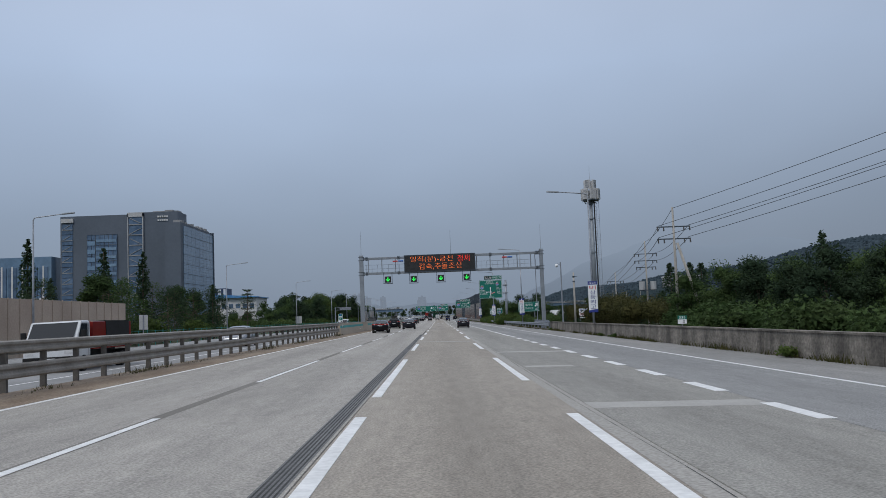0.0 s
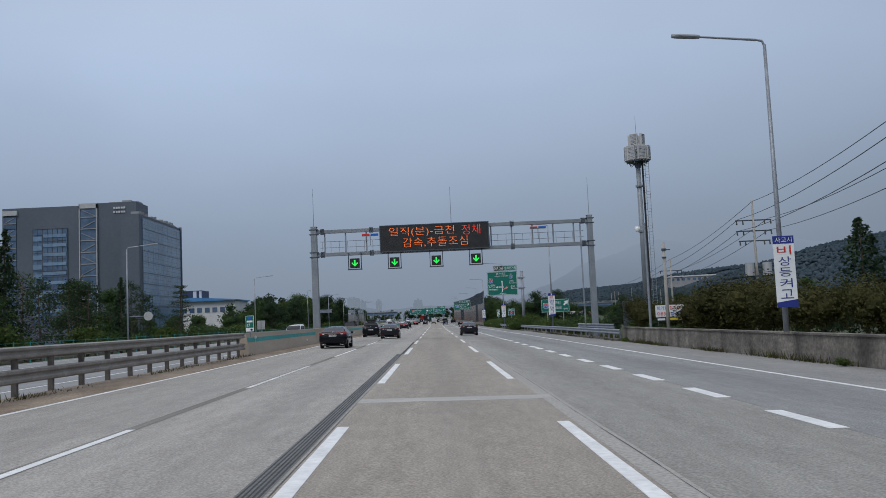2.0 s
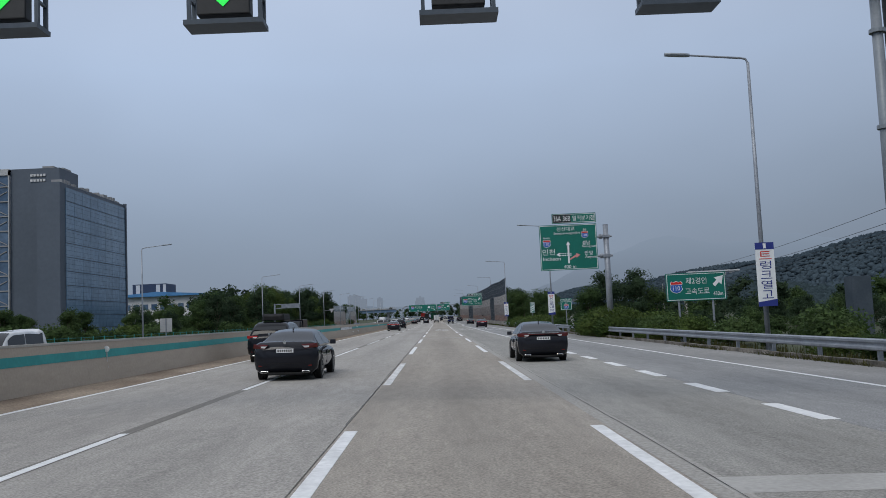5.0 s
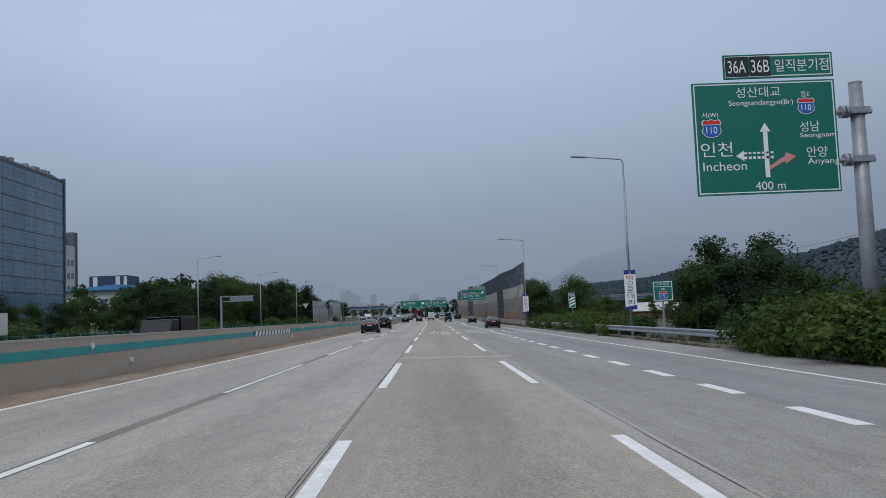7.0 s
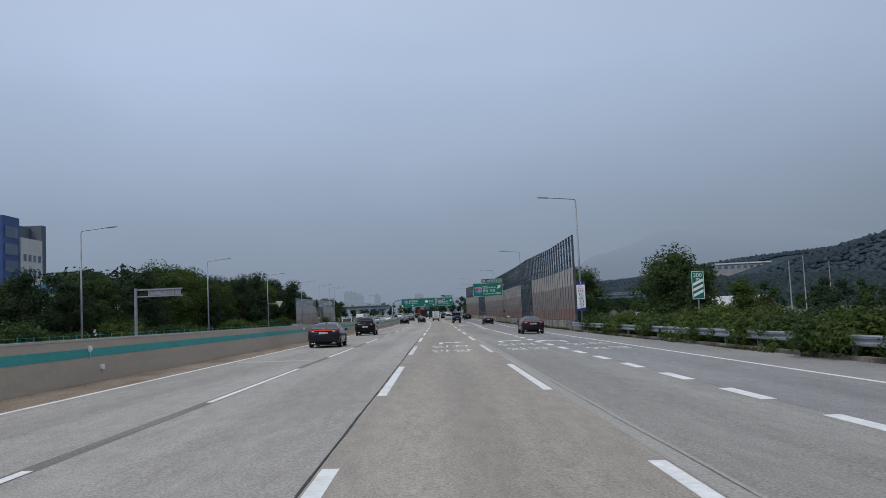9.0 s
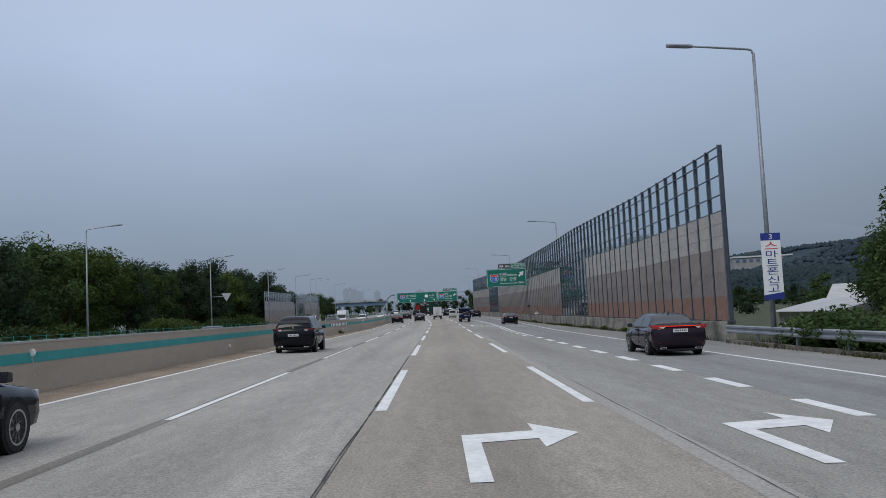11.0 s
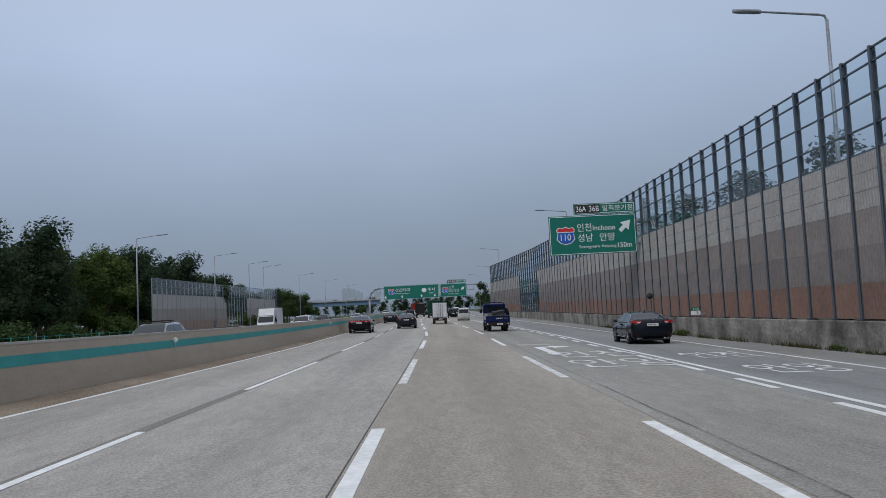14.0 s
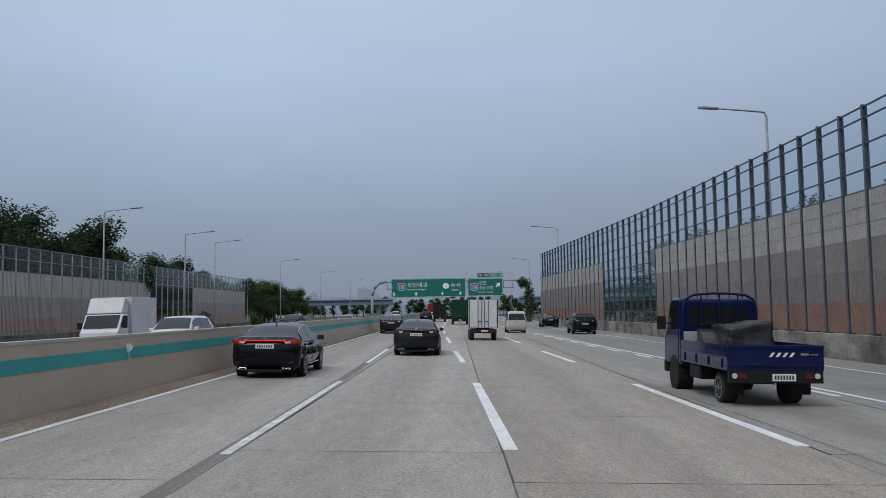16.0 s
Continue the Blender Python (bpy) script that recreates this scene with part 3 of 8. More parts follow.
for x, y in ((0.15, 226), (3.9, 226.5), (7.6, 225)):
    road_words("안양", x, y, 2.0, 2.8)
    road_words("인천", x, y + 6.2, 2.0, 2.8)
    bend_arrow(x - 0.5, y + 10.0, x < 7)
road_words("안양", 4.75, 327.0, 3.1, 4.1, M_WORN)
road_words("인천", 4.75, 332.5, 3.0, 4.2, M_WORN)
road_words("안양", 8.3, 322.7, 2.1, 3.2)
road_words("인천", 8.45, 329.6, 2.1, 3.2)
bend_arrow(3.53, 336.0, True, 0.19, 3.2, 0.58)

# ---- median ----
def w_beam(y0, y1, x, z, tall, side):
    """A corrugated rail seen from +x where side is 1."""
    h, d = tall / 2, 0.08 * side
    outer = [(0, -h), (d, -h * 0.78), (d, -h * 0.42), (0.25 * d, -h * 0.12), (0.25 * d, h * 0.12), (d, h * 0.42), (d, h * 0.78), (0, h)]
    prof = outer + [(a - 0.012 * side, b) for a, b in reversed(outer)]
    return Mesh().prism([(x + a, z + b) for a, b in prof], y0, y1)


# Post steel darkened to paint in the shade below the rail beams.
M_RAILPOST = surf("shaded_post_steel", (0.075, 0.068, 0.06), (0.12, 0.11, 0.10), 2, 0.8, fine=10, amount=0.15)
median_rail = thing("guard_rail", "weathered steel median guard rail with two beams on close posts", "guard rail")
post = Mesh().box(-0.07, 0.07, -0.05, 0.05, 0, 1.28).box(-0.12, 0.12, -0.09, 0.09, 0, 0.03).data("post", M_RAILPOST)
for k in range(58):
    part("post", post, None, median_rail, m=pose(-10.62, -29 + 2.0 * k, deck(-10.6, 0)))
for k in range(29):
    y0 = -30 + 4 * k
    part("lower_beam", w_beam(y0, y0 + 3.99, -10.53, 0.80, 0.36, 1), M_GALV_BROWN, median_rail)
    part("upper_beam", w_beam(y0, y0 + 3.99, -10.53, 1.38, 0.30, 1), M_GALV_BROWN, median_rail)
    part("rear_beam", w_beam(y0, y0 + 3.99, -10.72, 1.34, 0.32, -1), M_GALV_BROWN, median_rail)

JERSEY = [(-0.34, -0.2), (-0.32, 0.09), (-0.13, 1.24), (-0.13, 1.27), (0.13, 1.27), (0.13, 1.24), (0.32, 0.09), (0.34, -0.2)]
barrier = thing("median_barrier", "beige concrete median barrier with a teal painted band", "barrier", kind="structure")
for k in range(64):
    y0 = 86.5 + 10 * k
    top = Mesh()
    verts = [(x - 10.65 + med(y0), y0 + 0.002, deck(-10.6, y0) + z) for x, z in JERSEY] + [(x - 10.65 + med(y0 + 10), y0 + 9.998, deck(-10.6, y0 + 10) + z) for x, z in JERSEY]
    n = len(JERSEY)
    top.add(verts, [(i, (i + 1) % n, n + (i + 1) % n, n + i) for i in range(n)] + [tuple(range(n - 1, -1, -1)), tuple(range(n, 2 * n))])
    seg = part("barrier_segment", top, M_BARRIER, barrier)
    band = Mesh()
    for side in (1, -1):
        a, b = -10.65 + side * 0.172, -10.65 + side * 0.213
        za, zb = 1.02, 0.78
        band.add([(x + med(y), y, deck(-10.6, y) + z) for y in (y0 + 0.002, y0 + 9.998) for x, z in ((a, za), (b, zb))], [(0, 1, 3, 2)])
        band.add([(x - side * 0.02 + med(y), y, deck(-10.6, y) + z) for y in (y0 + 0.002, y0 + 9.998) for x, z in ((a, za), (b, zb))], [(0, 1, 3, 2)])
    part("teal_band", band, M_TEAL, seg)
    part("coping", Mesh().add([(-10.65 + x + med(y), y, deck(-10.6, y) + z) for y in (y0 + 0.002, y0 + 9.998) for x, z in ((-0.14, 1.245), (0.14, 1.245), (0.14, 1.30), (-0.14, 1.30))],
                              [(0, 1, 5, 4), (1, 2, 6, 5), (2, 3, 7, 6), (3, 0, 4, 7), (0, 3, 2, 1), (4, 5, 6, 7)]), M_BARRIER_TOP, seg)
for y0, n in ((191, 12), (302.7, 11)):
    chev = thing("hazard_stripe_strip", "black and white slanted hazard stripes fixed on the median barrier", "hazard strip")
    for k in range(n):
        y = y0 + k
        z = deck(-10.6, y)
        m = Mesh().add([(-10.65 + dx + med(y + a), y + a, z + zz) for dx, a, zz in ((0.225, 0, 0.775), (0.225, 0.55, 0.775), (0.182, 1.0, 1.03), (0.182, 0.45, 1.03),
                                                                     (0.10, 0, 0.775), (0.10, 0.55, 0.775), (0.10, 1.0, 1.03), (0.10, 0.45, 1.03))],
                       [(0, 1, 2, 3), (0, 4, 5, 1), (1, 5, 6, 2), (2, 6, 7, 3), (3, 7, 4, 0)])
        part("white_stripe", m, M_WHITE, chev)
    back = Mesh()
    back.loft([[(-10.65 + dx + med(y), y, deck(-10.6, y) + zz) for dx, zz in ((0.218, 0.765), (0.174, 1.04), (0.1, 1.04), (0.1, 0.765))] for y in [y0 - 0.3 + 0.5 * k for k in range(2 * n + 2)]])
    part("backing", back, M_BLACK, chev)
for y in (208.7, 88.5, 128, 168, 248, 288.5, 329, 369):
    d = thing("delineator", "round white delineator disc on the median barrier", "delineator", pose(-10.44 + med(y), y, deck(-10.6, y)), "delineators on the median")
    part("disc", Mesh().tube((0, -0.02, 1.02), (0, 0.01, 1.02), 0.09, n=14), M_WHITE, d)
    part("bracket", Mesh().box(-0.03, 0.02, -0.01, 0.02, 0.5, 1.0).box(-0.06, 0.05, -0.02, 0.01, 0.40, 0.52), M_BACK, d)

# Concrete foot of the gantry leg, flared out of the barrier.
foot = thing("gantry_foot", "beige concrete foot of the gantry leg built into the median barrier", "concrete foot")
part("block", Mesh().loft([[(x, y, z + deck(-10.6, y)) for x, z in ((-11.05, -0.1), (-11.0, h), (-10.65 + w * 0.8, h), (-10.65 + w, -0.1))] for y, w, h in ((113.0, 0.30, 1.28), (114.4, 0.60, 1.30), (116.9, 0.60, 1.30), (118.4, 0.30, 1.28))]), M_BARRIER, foot, bevel=0.02)
marker = thing("distance_sign", "small green distance sign standing on the end of the median barrier", "road sign", pose(-10.5, 87.45, 0))
mp = part("panel", Mesh().box(-0.22, 0.22, -0.015, 0.015, 1.58, 2.45), M_WHITE, marker)
part("green_field", Mesh().box(-0.20, 0.20, -0.022, -0.010, 1.78, 2.43), M_GREEN, mp)
part("route_badge", Mesh().box(-0.08, 0.08, -0.028, -0.020, 2.26, 2.40), M_SIGNBLUE, mp)
part("bar", Mesh().box(-0.16, 0.16, -0.028, -0.020, 2.08, 2.18), M_WHITE, mp)
part("lettering", letters("17", 0.16, 0.17, M_WHITE), None, mp, m=pose(-0.06, -0.03, 1.92))
part("arrow", Mesh().plate([(-0.02, 1.66), (0.12, 1.74), (0.12, 1.69), (0.18, 1.69), (0.18, 1.63), (0.12, 1.63), (0.12, 1.60)], -0.026, -0.014), M_BLACK, mp)
part("post", Mesh().tube((0, 0.04, 1.2), (0, 0.04, 2.4), 0.03, n=8), M_GALV, marker)
for y in (107.5, 147.0, 171.0, 203.0, 209.4, 267.0, 310.0):
    bx = thing("junction_box", "small white box on the face of the median barrier", "box", pose(-10.36 + med(y), y, deck(-10.6, y)), "boxes on the median")
    part("casing", Mesh().box(-0.04, 0.05, -0.07, 0.07, 0.40, 0.54), M_WHITE, bx, bevel=0.01)
    part("conduit", Mesh().tube((0.0, 0, 0.05), (0.0, 0, 0.40), 0.012, n=6), M_BACK, bx)

# ---- right-hand edge ----
parapet = thing("parapet_wall", "low stained concrete parapet wall beside the hard shoulder", "wall", kind="structure")
for k in range(14):
    y0 = -32 + 9.3 * k
    y1 = min(y0 + 9.26, 98.2)
    part("wall_panel", Mesh().prism([(12.52, -0.5), (12.50, -0.2), (12.54, 0.62), (12.54, 0.66), (12.86, 0.66), (12.86, -0.5)], y0, y1), M_PARAPET, parapet)
    part("coping", Mesh().box(12.49, 12.90, y0, y1, 0.655, 0.72), M_PARAPET, parapet)
side_rail = thing("guard_rail", "galvanised steel guard rail along the hard shoulder", "guard rail")
p2 = Mesh().box(-0.06, 0.06, -0.06, 0.06, -0.4, 0.62).data("post", M_GALV)
for k in range(42):
    y = 98.6 + 4.0 * k
    part("beam", w_beam(y, y + 3.98, 12.45, 0.37, 0.36, -1), M_GALV, side_rail)
    part("post", p2, None, side_rail, m=pose(12.58, y + 0.6, -0.2))
rail_2 = thing("guard_rail", "short galvanised guard rail shielding the gantry leg", "guard rail")
for k in range(4):
    part("beam", w_beam(104 + 4 * k, 107.98 + 4 * k, 13.2, 0.68, 0.36, -1), M_GALV, rail_2)
    part("post", p2, None, rail_2, m=pose(13.33, 105 + 4 * k, 0.1))
kerb = thing("kerb", "low weathered concrete kerb under the guard rail", "kerb", kind="structure")
kr = random.Random(8)
for k in range(168):
    y = 98.5 + k
    part("kerb_stone", Mesh().box(12.30 + kr.uniform(-.01, .01), 12.48, y, y + 0.985, -0.45, -0.10 + kr.uniform(-.012, .012)), M_PARAPET, kerb)

# ---- noise barriers ----
def nb_x(y):
    pts = ((267, 13.0), (300, 13.3), (330, 13.6), (385, 13.45), (420, 12.6), (445, 11.2), (475, 9.3))
    for (a, xa), (b, xb) in zip(pts, pts[1:]):
        if y <= b:
            return xa + (xb - xa) * max(0, y - a) / (b - a)
    return pts[-1][1]


def bay(y, fx, depth):
    a, b = Vector((fx(y), y, rise(y) - 0.28)), Vector((fx(y + 2), y + 2, rise(y + 2) - 0.28))
    d = (b - a).normalized()
    return Matrix.Translation(a) @ Matrix(((d.y, d.x, 0), (-d.x, d.y, 0), (0, 0, 1))).to_4x4(), d


noise_wall = thing("noise_barrier", "tall motorway noise barrier of coloured panels below and glass above on steel posts", "noise barrier", kind="structure")
PANEL_Z = ((1.0, 2.152), (2.152, 3.302), (3.302, 4.452), (4.452, 6.20))
M_NBPOST = surf("slate_blue_post_steel", (0.062, 0.078, 0.100), (0.090, 0.110, 0.136), 0.8, 0.45, 0.2, fine=8, amount=0.12)
# H-section posts, panels of upright ribs, and glazing bars.
nb_post = Mesh().box(-0.082, -0.066, -0.075, 0.075, 0.95, 9.35).box(-0.066, 0.104, -0.010, 0.010, 0.95, 9.35).box(0.104, 0.120, -0.075, 0.075, 0.95, 9.35)
nb_post = nb_post.box(-0.17, 0.17, -0.14, 0.14, 0.92, 1.02).data("post", M_NBPOST)
nb_base = Mesh().prism([(-0.22, -0.4), (-0.22, 0.92), (-0.19, 0.95), (0.22, 0.95), (0.22, -0.4)], 0.006, 1.994).data("base_block", M_NBBASE)
nb_panels = []
for (z0, z1), mt in zip(PANEL_Z, M_NB):
    m = Mesh().box(-0.02, 0.05, 0.02, 1.98, z0, z1)
    rows = 3 if mt is M_NB[3] else 1
    gap, step = 0.005 if rows == 3 else 0.002, (z1 - z0) / rows
    for k in range(9):
        ya = 0.10 + 0.2 * k
        yb = ya + 0.165
        for r in range(rows):
            za, zb = z0 + r * step + gap, z0 + (r + 1) * step - gap
            m.add([(-0.02, ya, za), (-0.02, yb, za), (-0.02, yb, zb), (-0.02, ya, zb),
                   (-0.055, ya + 0.045, za + 2 * gap), (-0.055, yb - 0.045, za + 2 * gap), (-0.055, yb - 0.045, zb - 2 * gap), (-0.055, ya + 0.045, zb - 2 * gap)],
                  [(4, 5, 6, 7), (0, 1, 5, 4), (1, 2, 6, 5), (2, 3, 7, 6), (3, 0, 4, 7)])
    me = m.data("panel", mt)
    me.materials.append(M_PANELGROOVE)
    for face in me.polygons:
        if abs(face.center.x + 0.02) < 0.003 and abs(face.normal.x) > 0.9 and face.area > 0.5:
            face.material_index = 1
    nb_panels.append(me)
HIGH, LOW = (6.22, 6.98, 7.92, 8.86, 9.28), (1.05, 1.77, 2.66, 3.55, 4.44, 5.33, 6.22)
nb_pane = [Mesh().box(-0.006, 0.006, 0.02, 1.98, z0 + 0.02, z1 - 0.02).data("pane", M_GLASS) for zs in (HIGH, LOW) for z0, z1 in zip(zs, zs[1:])]


def nb_bars(heights):
    m = Mesh()
    for z in heights:
        m.box(-0.04, 0.04, 0.014, 1.986, z - 0.024, z + 0.024)
    return m.data("rail", M_NBPOST)


nb_rails, nb_low_rails = nb_bars(HIGH), nb_bars(LOW[:-1])
for k in range(102):
    y = 267.6 + 2 * k
    m4, d = bay(y, nb_x, 0)
    m4 = m4 @ Matrix.Diagonal((1, 1, 1 + 0.065 * min(1, max(0, (y - 285) / 30)), 1))
    part("post", nb_post, None, noise_wall, m=m4)
    part("base_block", nb_base, None, noise_wall, m=m4)
    part("rail", nb_rails, None, noise_wall, m=m4)
    see = 306.5 < y < 324 or 415 < y < 433
    for me in nb_pane[:4] + (nb_pane[4:] if see else []):
        p = part("pane", me, None, noise_wall, m=m4)
        p.visible_shadow = False
    if see:
        part("rail", nb_low_rails, None, noise_wall, m=m4)
    else:
        for me in nb_panels:
            part("panel", me, None, noise_wall, m=m4)

M_FW = [surf("far_panel_" + n, c, tuple(1.15 * v for v in c), 0.6, 0.35, fine=8, amount=0.06, vary=0.03) for n, c in (("pink", (0.37, 0.255, 0.205)), ("grey", (0.345, 0.300, 0.272)), ("pale", (0.42, 0.392, 0.372)))]
far_wall = thing("noise_barrier", "grey and pink noise barrier with a glazed top beside the far carriageway", "noise barrier", kind="structure")
fw_post = Mesh().box(-0.06, 0.045, -0.05, 0.05, 0.3, 8.0).data("post", M_STEEL)
fw_panels = []
for (z0, z1), mt in zip(((0.9, 2.3), (2.305, 4.0), (4.005, 5.9)), M_FW):
    m = Mesh().box(-0.05, 0.02, 0.06, 1.94, z0, z1)
    for k in range(9):
        m.box(0.02, 0.05, 0.12 + 0.2 * k, 0.25 + 0.2 * k, z0 + 0.03, z1 - 0.03)
    fw_panels.append(m.data("panel", mt))
fw_base = Mesh().box(-0.2, 0.2, 0, 2, -1.0, 0.9).data("base_block", M_PARAPET)
fw_pane = [Mesh().box(-0.006, 0.006, 0.06, 1.94, z0, z1).data("pane", M_GLASS) for z0, z1 in ((5.95, 6.95), (6.98, 7.95), (0.95, 2.6), (2.65, 4.3), (4.35, 5.9))]
fw_rail = Mesh()
for z in (5.93, 6.96, 7.97):
    fw_rail.box(-0.04, 0.04, 0, 2, z - 0.03, z + 0.03)
fw_rail = fw_rail.data("rail", M_STEEL)
for k in range(43):
    y = 410 + 2 * k
    m4 = pose(-37.4, y, rise(y) - 0.7 + 0.3)
    part("post", fw_post, None, far_wall, m=m4)
    part("rail", fw_rail, None, far_wall, m=m4)
    part("base_block", fw_base, None, far_wall, m=m4)
    see = 447 < y < 463 or 490 < y < 500
    for me in fw_pane[:2] + (fw_pane[2:] if see else []):
        part("pane", me, None, far_wall, m=m4).visible_shadow = False
    if not see:
        for me in fw_panels:
            part("panel", me, None, far_wall, m=m4)

old_wall = thing("noise_barrier", "faded beige and pink noise wall beside the far carriageway", "noise barrier", kind="structure")
for k in range(34):
    y = 26 + 2 * k
    part("wall_panel", Mesh().box(-35.15, -35.0, y + 0.01, y + 1.99, -0.6, 4.55 + 0.0 * k).box(-35.0, -34.94, y - 0.06, y + 0.06, -0.6, 4.6), M_OLDWALL, old_wall)
fence = thing("fence", "green wire mesh fence beyond the far carriageway", "fence")
for k in range(110):
    y = 95 + 3 * k
    part("post", Mesh().box(-36.03, -35.97, y - 0.03, y + 0.03, -0.8, 1.5), M_TEAL, fence)
fm = Mesh()
for z in (0.2, 0.5, 0.8, 1.1, 1.4):
    fm.box(-36.01, -35.99, 95, 422, z - 0.015, z + 0.015)
part("wires", fm, M_TEAL, fence)

# ---- lamps, gantries and signs ----
def street_lamp(x, y, z, arm, tall, label):
    """A tapered pole with one arm towards +x where arm is positive."""
    o = thing("street_lamp", label, "street lamp", pose(x, y, z), "street lamps along the motorway")
    s = 1 if arm > 0 else -1
    part("pole", Mesh().tube((0, 0, 0), (0, 0, tall - 0.15), 0.11, 0.06, 10), M_GALV, o, smooth=True)
    part("base_plate", Mesh().box(-0.2, 0.2, -0.2, 0.2, -0.02, 0.04), M_GALV, o)
    a = Mesh()
    pts = [(0, tall - 0.2), (s * 0.08, tall + 0.0), (s * 0.3, tall + 0.05), (arm * 0.7, tall + 0.26)]
    for (xa, za), (xb, zb) in zip(pts, pts[1:]):
        a.tube((xa, 0, za), (xb, 0, zb), 0.05, 0.04, 8)
    part("arm", a, M_GALV, o)
    part("lantern", Mesh().loft([[(arm * 0.68 + s * u, v, tall + 0.25 + w + 0.07 * u) for v, w in ((-h, 0), (-h * .6, .07), (h * .6, .07), (h, 0), (h * .8, -.05), (-h * .8, -.05))]
                                 for u, h in ((0, .07), (.2, .14), (.8, .15), (1.05, .08))]), M_STEEL, o)
    return o


for y, x in ((11, 12.7), (71.2, 12.7), (137.2, 13.15), (199.8, 12.7), (261.2, 12.5), (331.7, 14.2), (394.5, 13.72), (460.2, 10.7), (530.0, 13.0), (590, 13.0)):
    street_lamp(x, y, -0.25 + rise(y), -3.6, 12.3 if 130 < y < 140 else 11.95 if y < 300 else (12.35 if y < 390 else 12.15 if y < 420 else 12.5), "galvanised street lamp with one arm over the road")
for y in (4, 68.3, 132, 197.5, 263.2, 307, 350.5, 392.5, 424.5, 447, 459, 500, 545, 600):
    street_lamp(-33.1, y, -0.6 + rise(y), 3.4, 11.6, "galvanised street lamp with one arm over the far carriageway")


def banner(y, top_text, first, rest, x=12.85):
    o = thing("banner_sign", "tall white banner with navy Korean lettering on a lamp post", "banner", pose(x - 0.02, y - 0.16, 0), "banner signs on lamp posts")
    part("board", Mesh().box(-0.38, 0.38, -0.02, 0.02, 1.62, 4.22), M_WHITE, o)
    part("header", Mesh().box(-0.385, 0.385, -0.026, 0.0, 3.94, 4.225), M_NAVY, o)
    part("footer", Mesh().add([(-0.385, -0.026, 1.615), (0.385, -0.026, 1.615), (0.385, -0.026, 1.90), (-0.385, -0.026, 1.80), (-0.385, 0, 1.615), (0.385, 0, 1.615), (0.385, 0, 1.90), (-0.385, 0, 1.80)],
                              [(0, 1, 2, 3), (0, 4, 5, 1), (1, 5, 6, 2), (2, 6, 7, 3), (3, 7, 4, 0)]), M_NAVY, o)
    part("clamp", Mesh().box(-0.12, 0.12, 0.0, 0.30, 2.0, 2.08).box(-0.12, 0.12, 0.0, 0.30, 3.7, 3.78), M_GALV, o)
    part("lettering", letters(top_text, 0.62 if len(top_text) > 1 else 0.12, 0.2, M_WHITE), None, o, m=pose(0, -0.03, 4.08))
    n = len(rest) + 1
    step = 2.0 / n
    for i, ch in enumerate(first + rest):
        part("lettering", letters(ch, 0.52 if i == 0 else 0.46, step * 0.82, M_RED if i == 0 else M_NAVY), None, o, m=pose(0, -0.03, 3.90 - step * (i + 0.5)))


banner(70.9, "사고시", "비", "상등켜고", 12.65)
banner(136.9, "1", "트", "렁크열고", 13.1)
banner(199.5, "2", "밖", "으로대피", 12.65)
banner(260.9, "3", "스", "마트폰신고", 12.45)

# Overhead gantry with the message board and lane signals.
gantry = thing("sign_gantry", "grey steel gantry spanning the carriageway with a maintenance walkway", "gantry", pose(0, 115.6, 0))
for x, z in ((-10.65, 0.2), (13.95, -0.4)):
    r = 0.30 if x < 0 else 0.26
    leg = part("leg", Mesh().prism([(x - r, z), (x + r, z), (x + r - 0.04, 10.45), (x - r + 0.04, 10.45)], -0.30, 0.30), M_STEEL, gantry, bevel=0.04)
    part("cap", Mesh().box(x - r, x + r, -0.30, 0.30, 10.45, 10.50), M_STEEL, leg)
    for zz in (7.98, 10.02):
        part("splice_plate", Mesh().box(x - r - 0.1, x + r + 0.1, -0.34, 0.34, zz - 0.24, zz - 0.18).box(x - r - 0.1, x + r + 0.1, -0.34, 0.34, zz + 0.18, zz + 0.24), M_DARKSTEEL, leg)
    part("antenna", Mesh().tube((x, 0, 10.5), (x, 0, 13.9), 0.03, 0.012, 6), M_STEEL, gantry, "thin lightning rod")
part("antenna", Mesh().tube((1.6, 0, 10.1), (1.6, 0, 13.6), 0.03, 0.012, 6), M_STEEL, gantry, "thin lightning rod")
for z in (7.98, 10.02):
    b = part("chord", Mesh().box(-10.4, 13.72, -0.16, 0.16, z - 0.16, z + 0.16), M_STEEL, gantry, bevel=0.02)
    for x in (-9.9, -5.55, 7.0, 13.35):
        ribs = Mesh()
        for k in range(4):
            ribs.box(x - 0.16 + 0.09 * k, x - 0.13 + 0.09 * k, -0.24, 0.24, z - 0.25, z + 0.25)
        part("flange", ribs, M_DARKSTEEL, b)
for k in range(13):
    x = -9.7 + 1.85 * k
    part("strut", Mesh().box(x - 0.06, x + 0.06, -0.06, 0.06, 8.1, 9.9), M_STEEL, gantry)
part("walkway", Mesh().box(-10.2, 13.5, 0.17, 0.75, 8.1, 8.14), M_GALV, gantry)
rails = Mesh()
for z in (8.65, 9.2):
    rails.tube((-10.2, 0.72, z), (13.5, 0.72, z), 0.02, n=6)
for k in range(32):
    rails.tube((-10.0 + 0.75 * k, 0.72, 8.14), (-10.0 + 0.75 * k, 0.72, 9.2), 0.016, n=6)
part("hand_rail", rails, M_GALV, gantry)
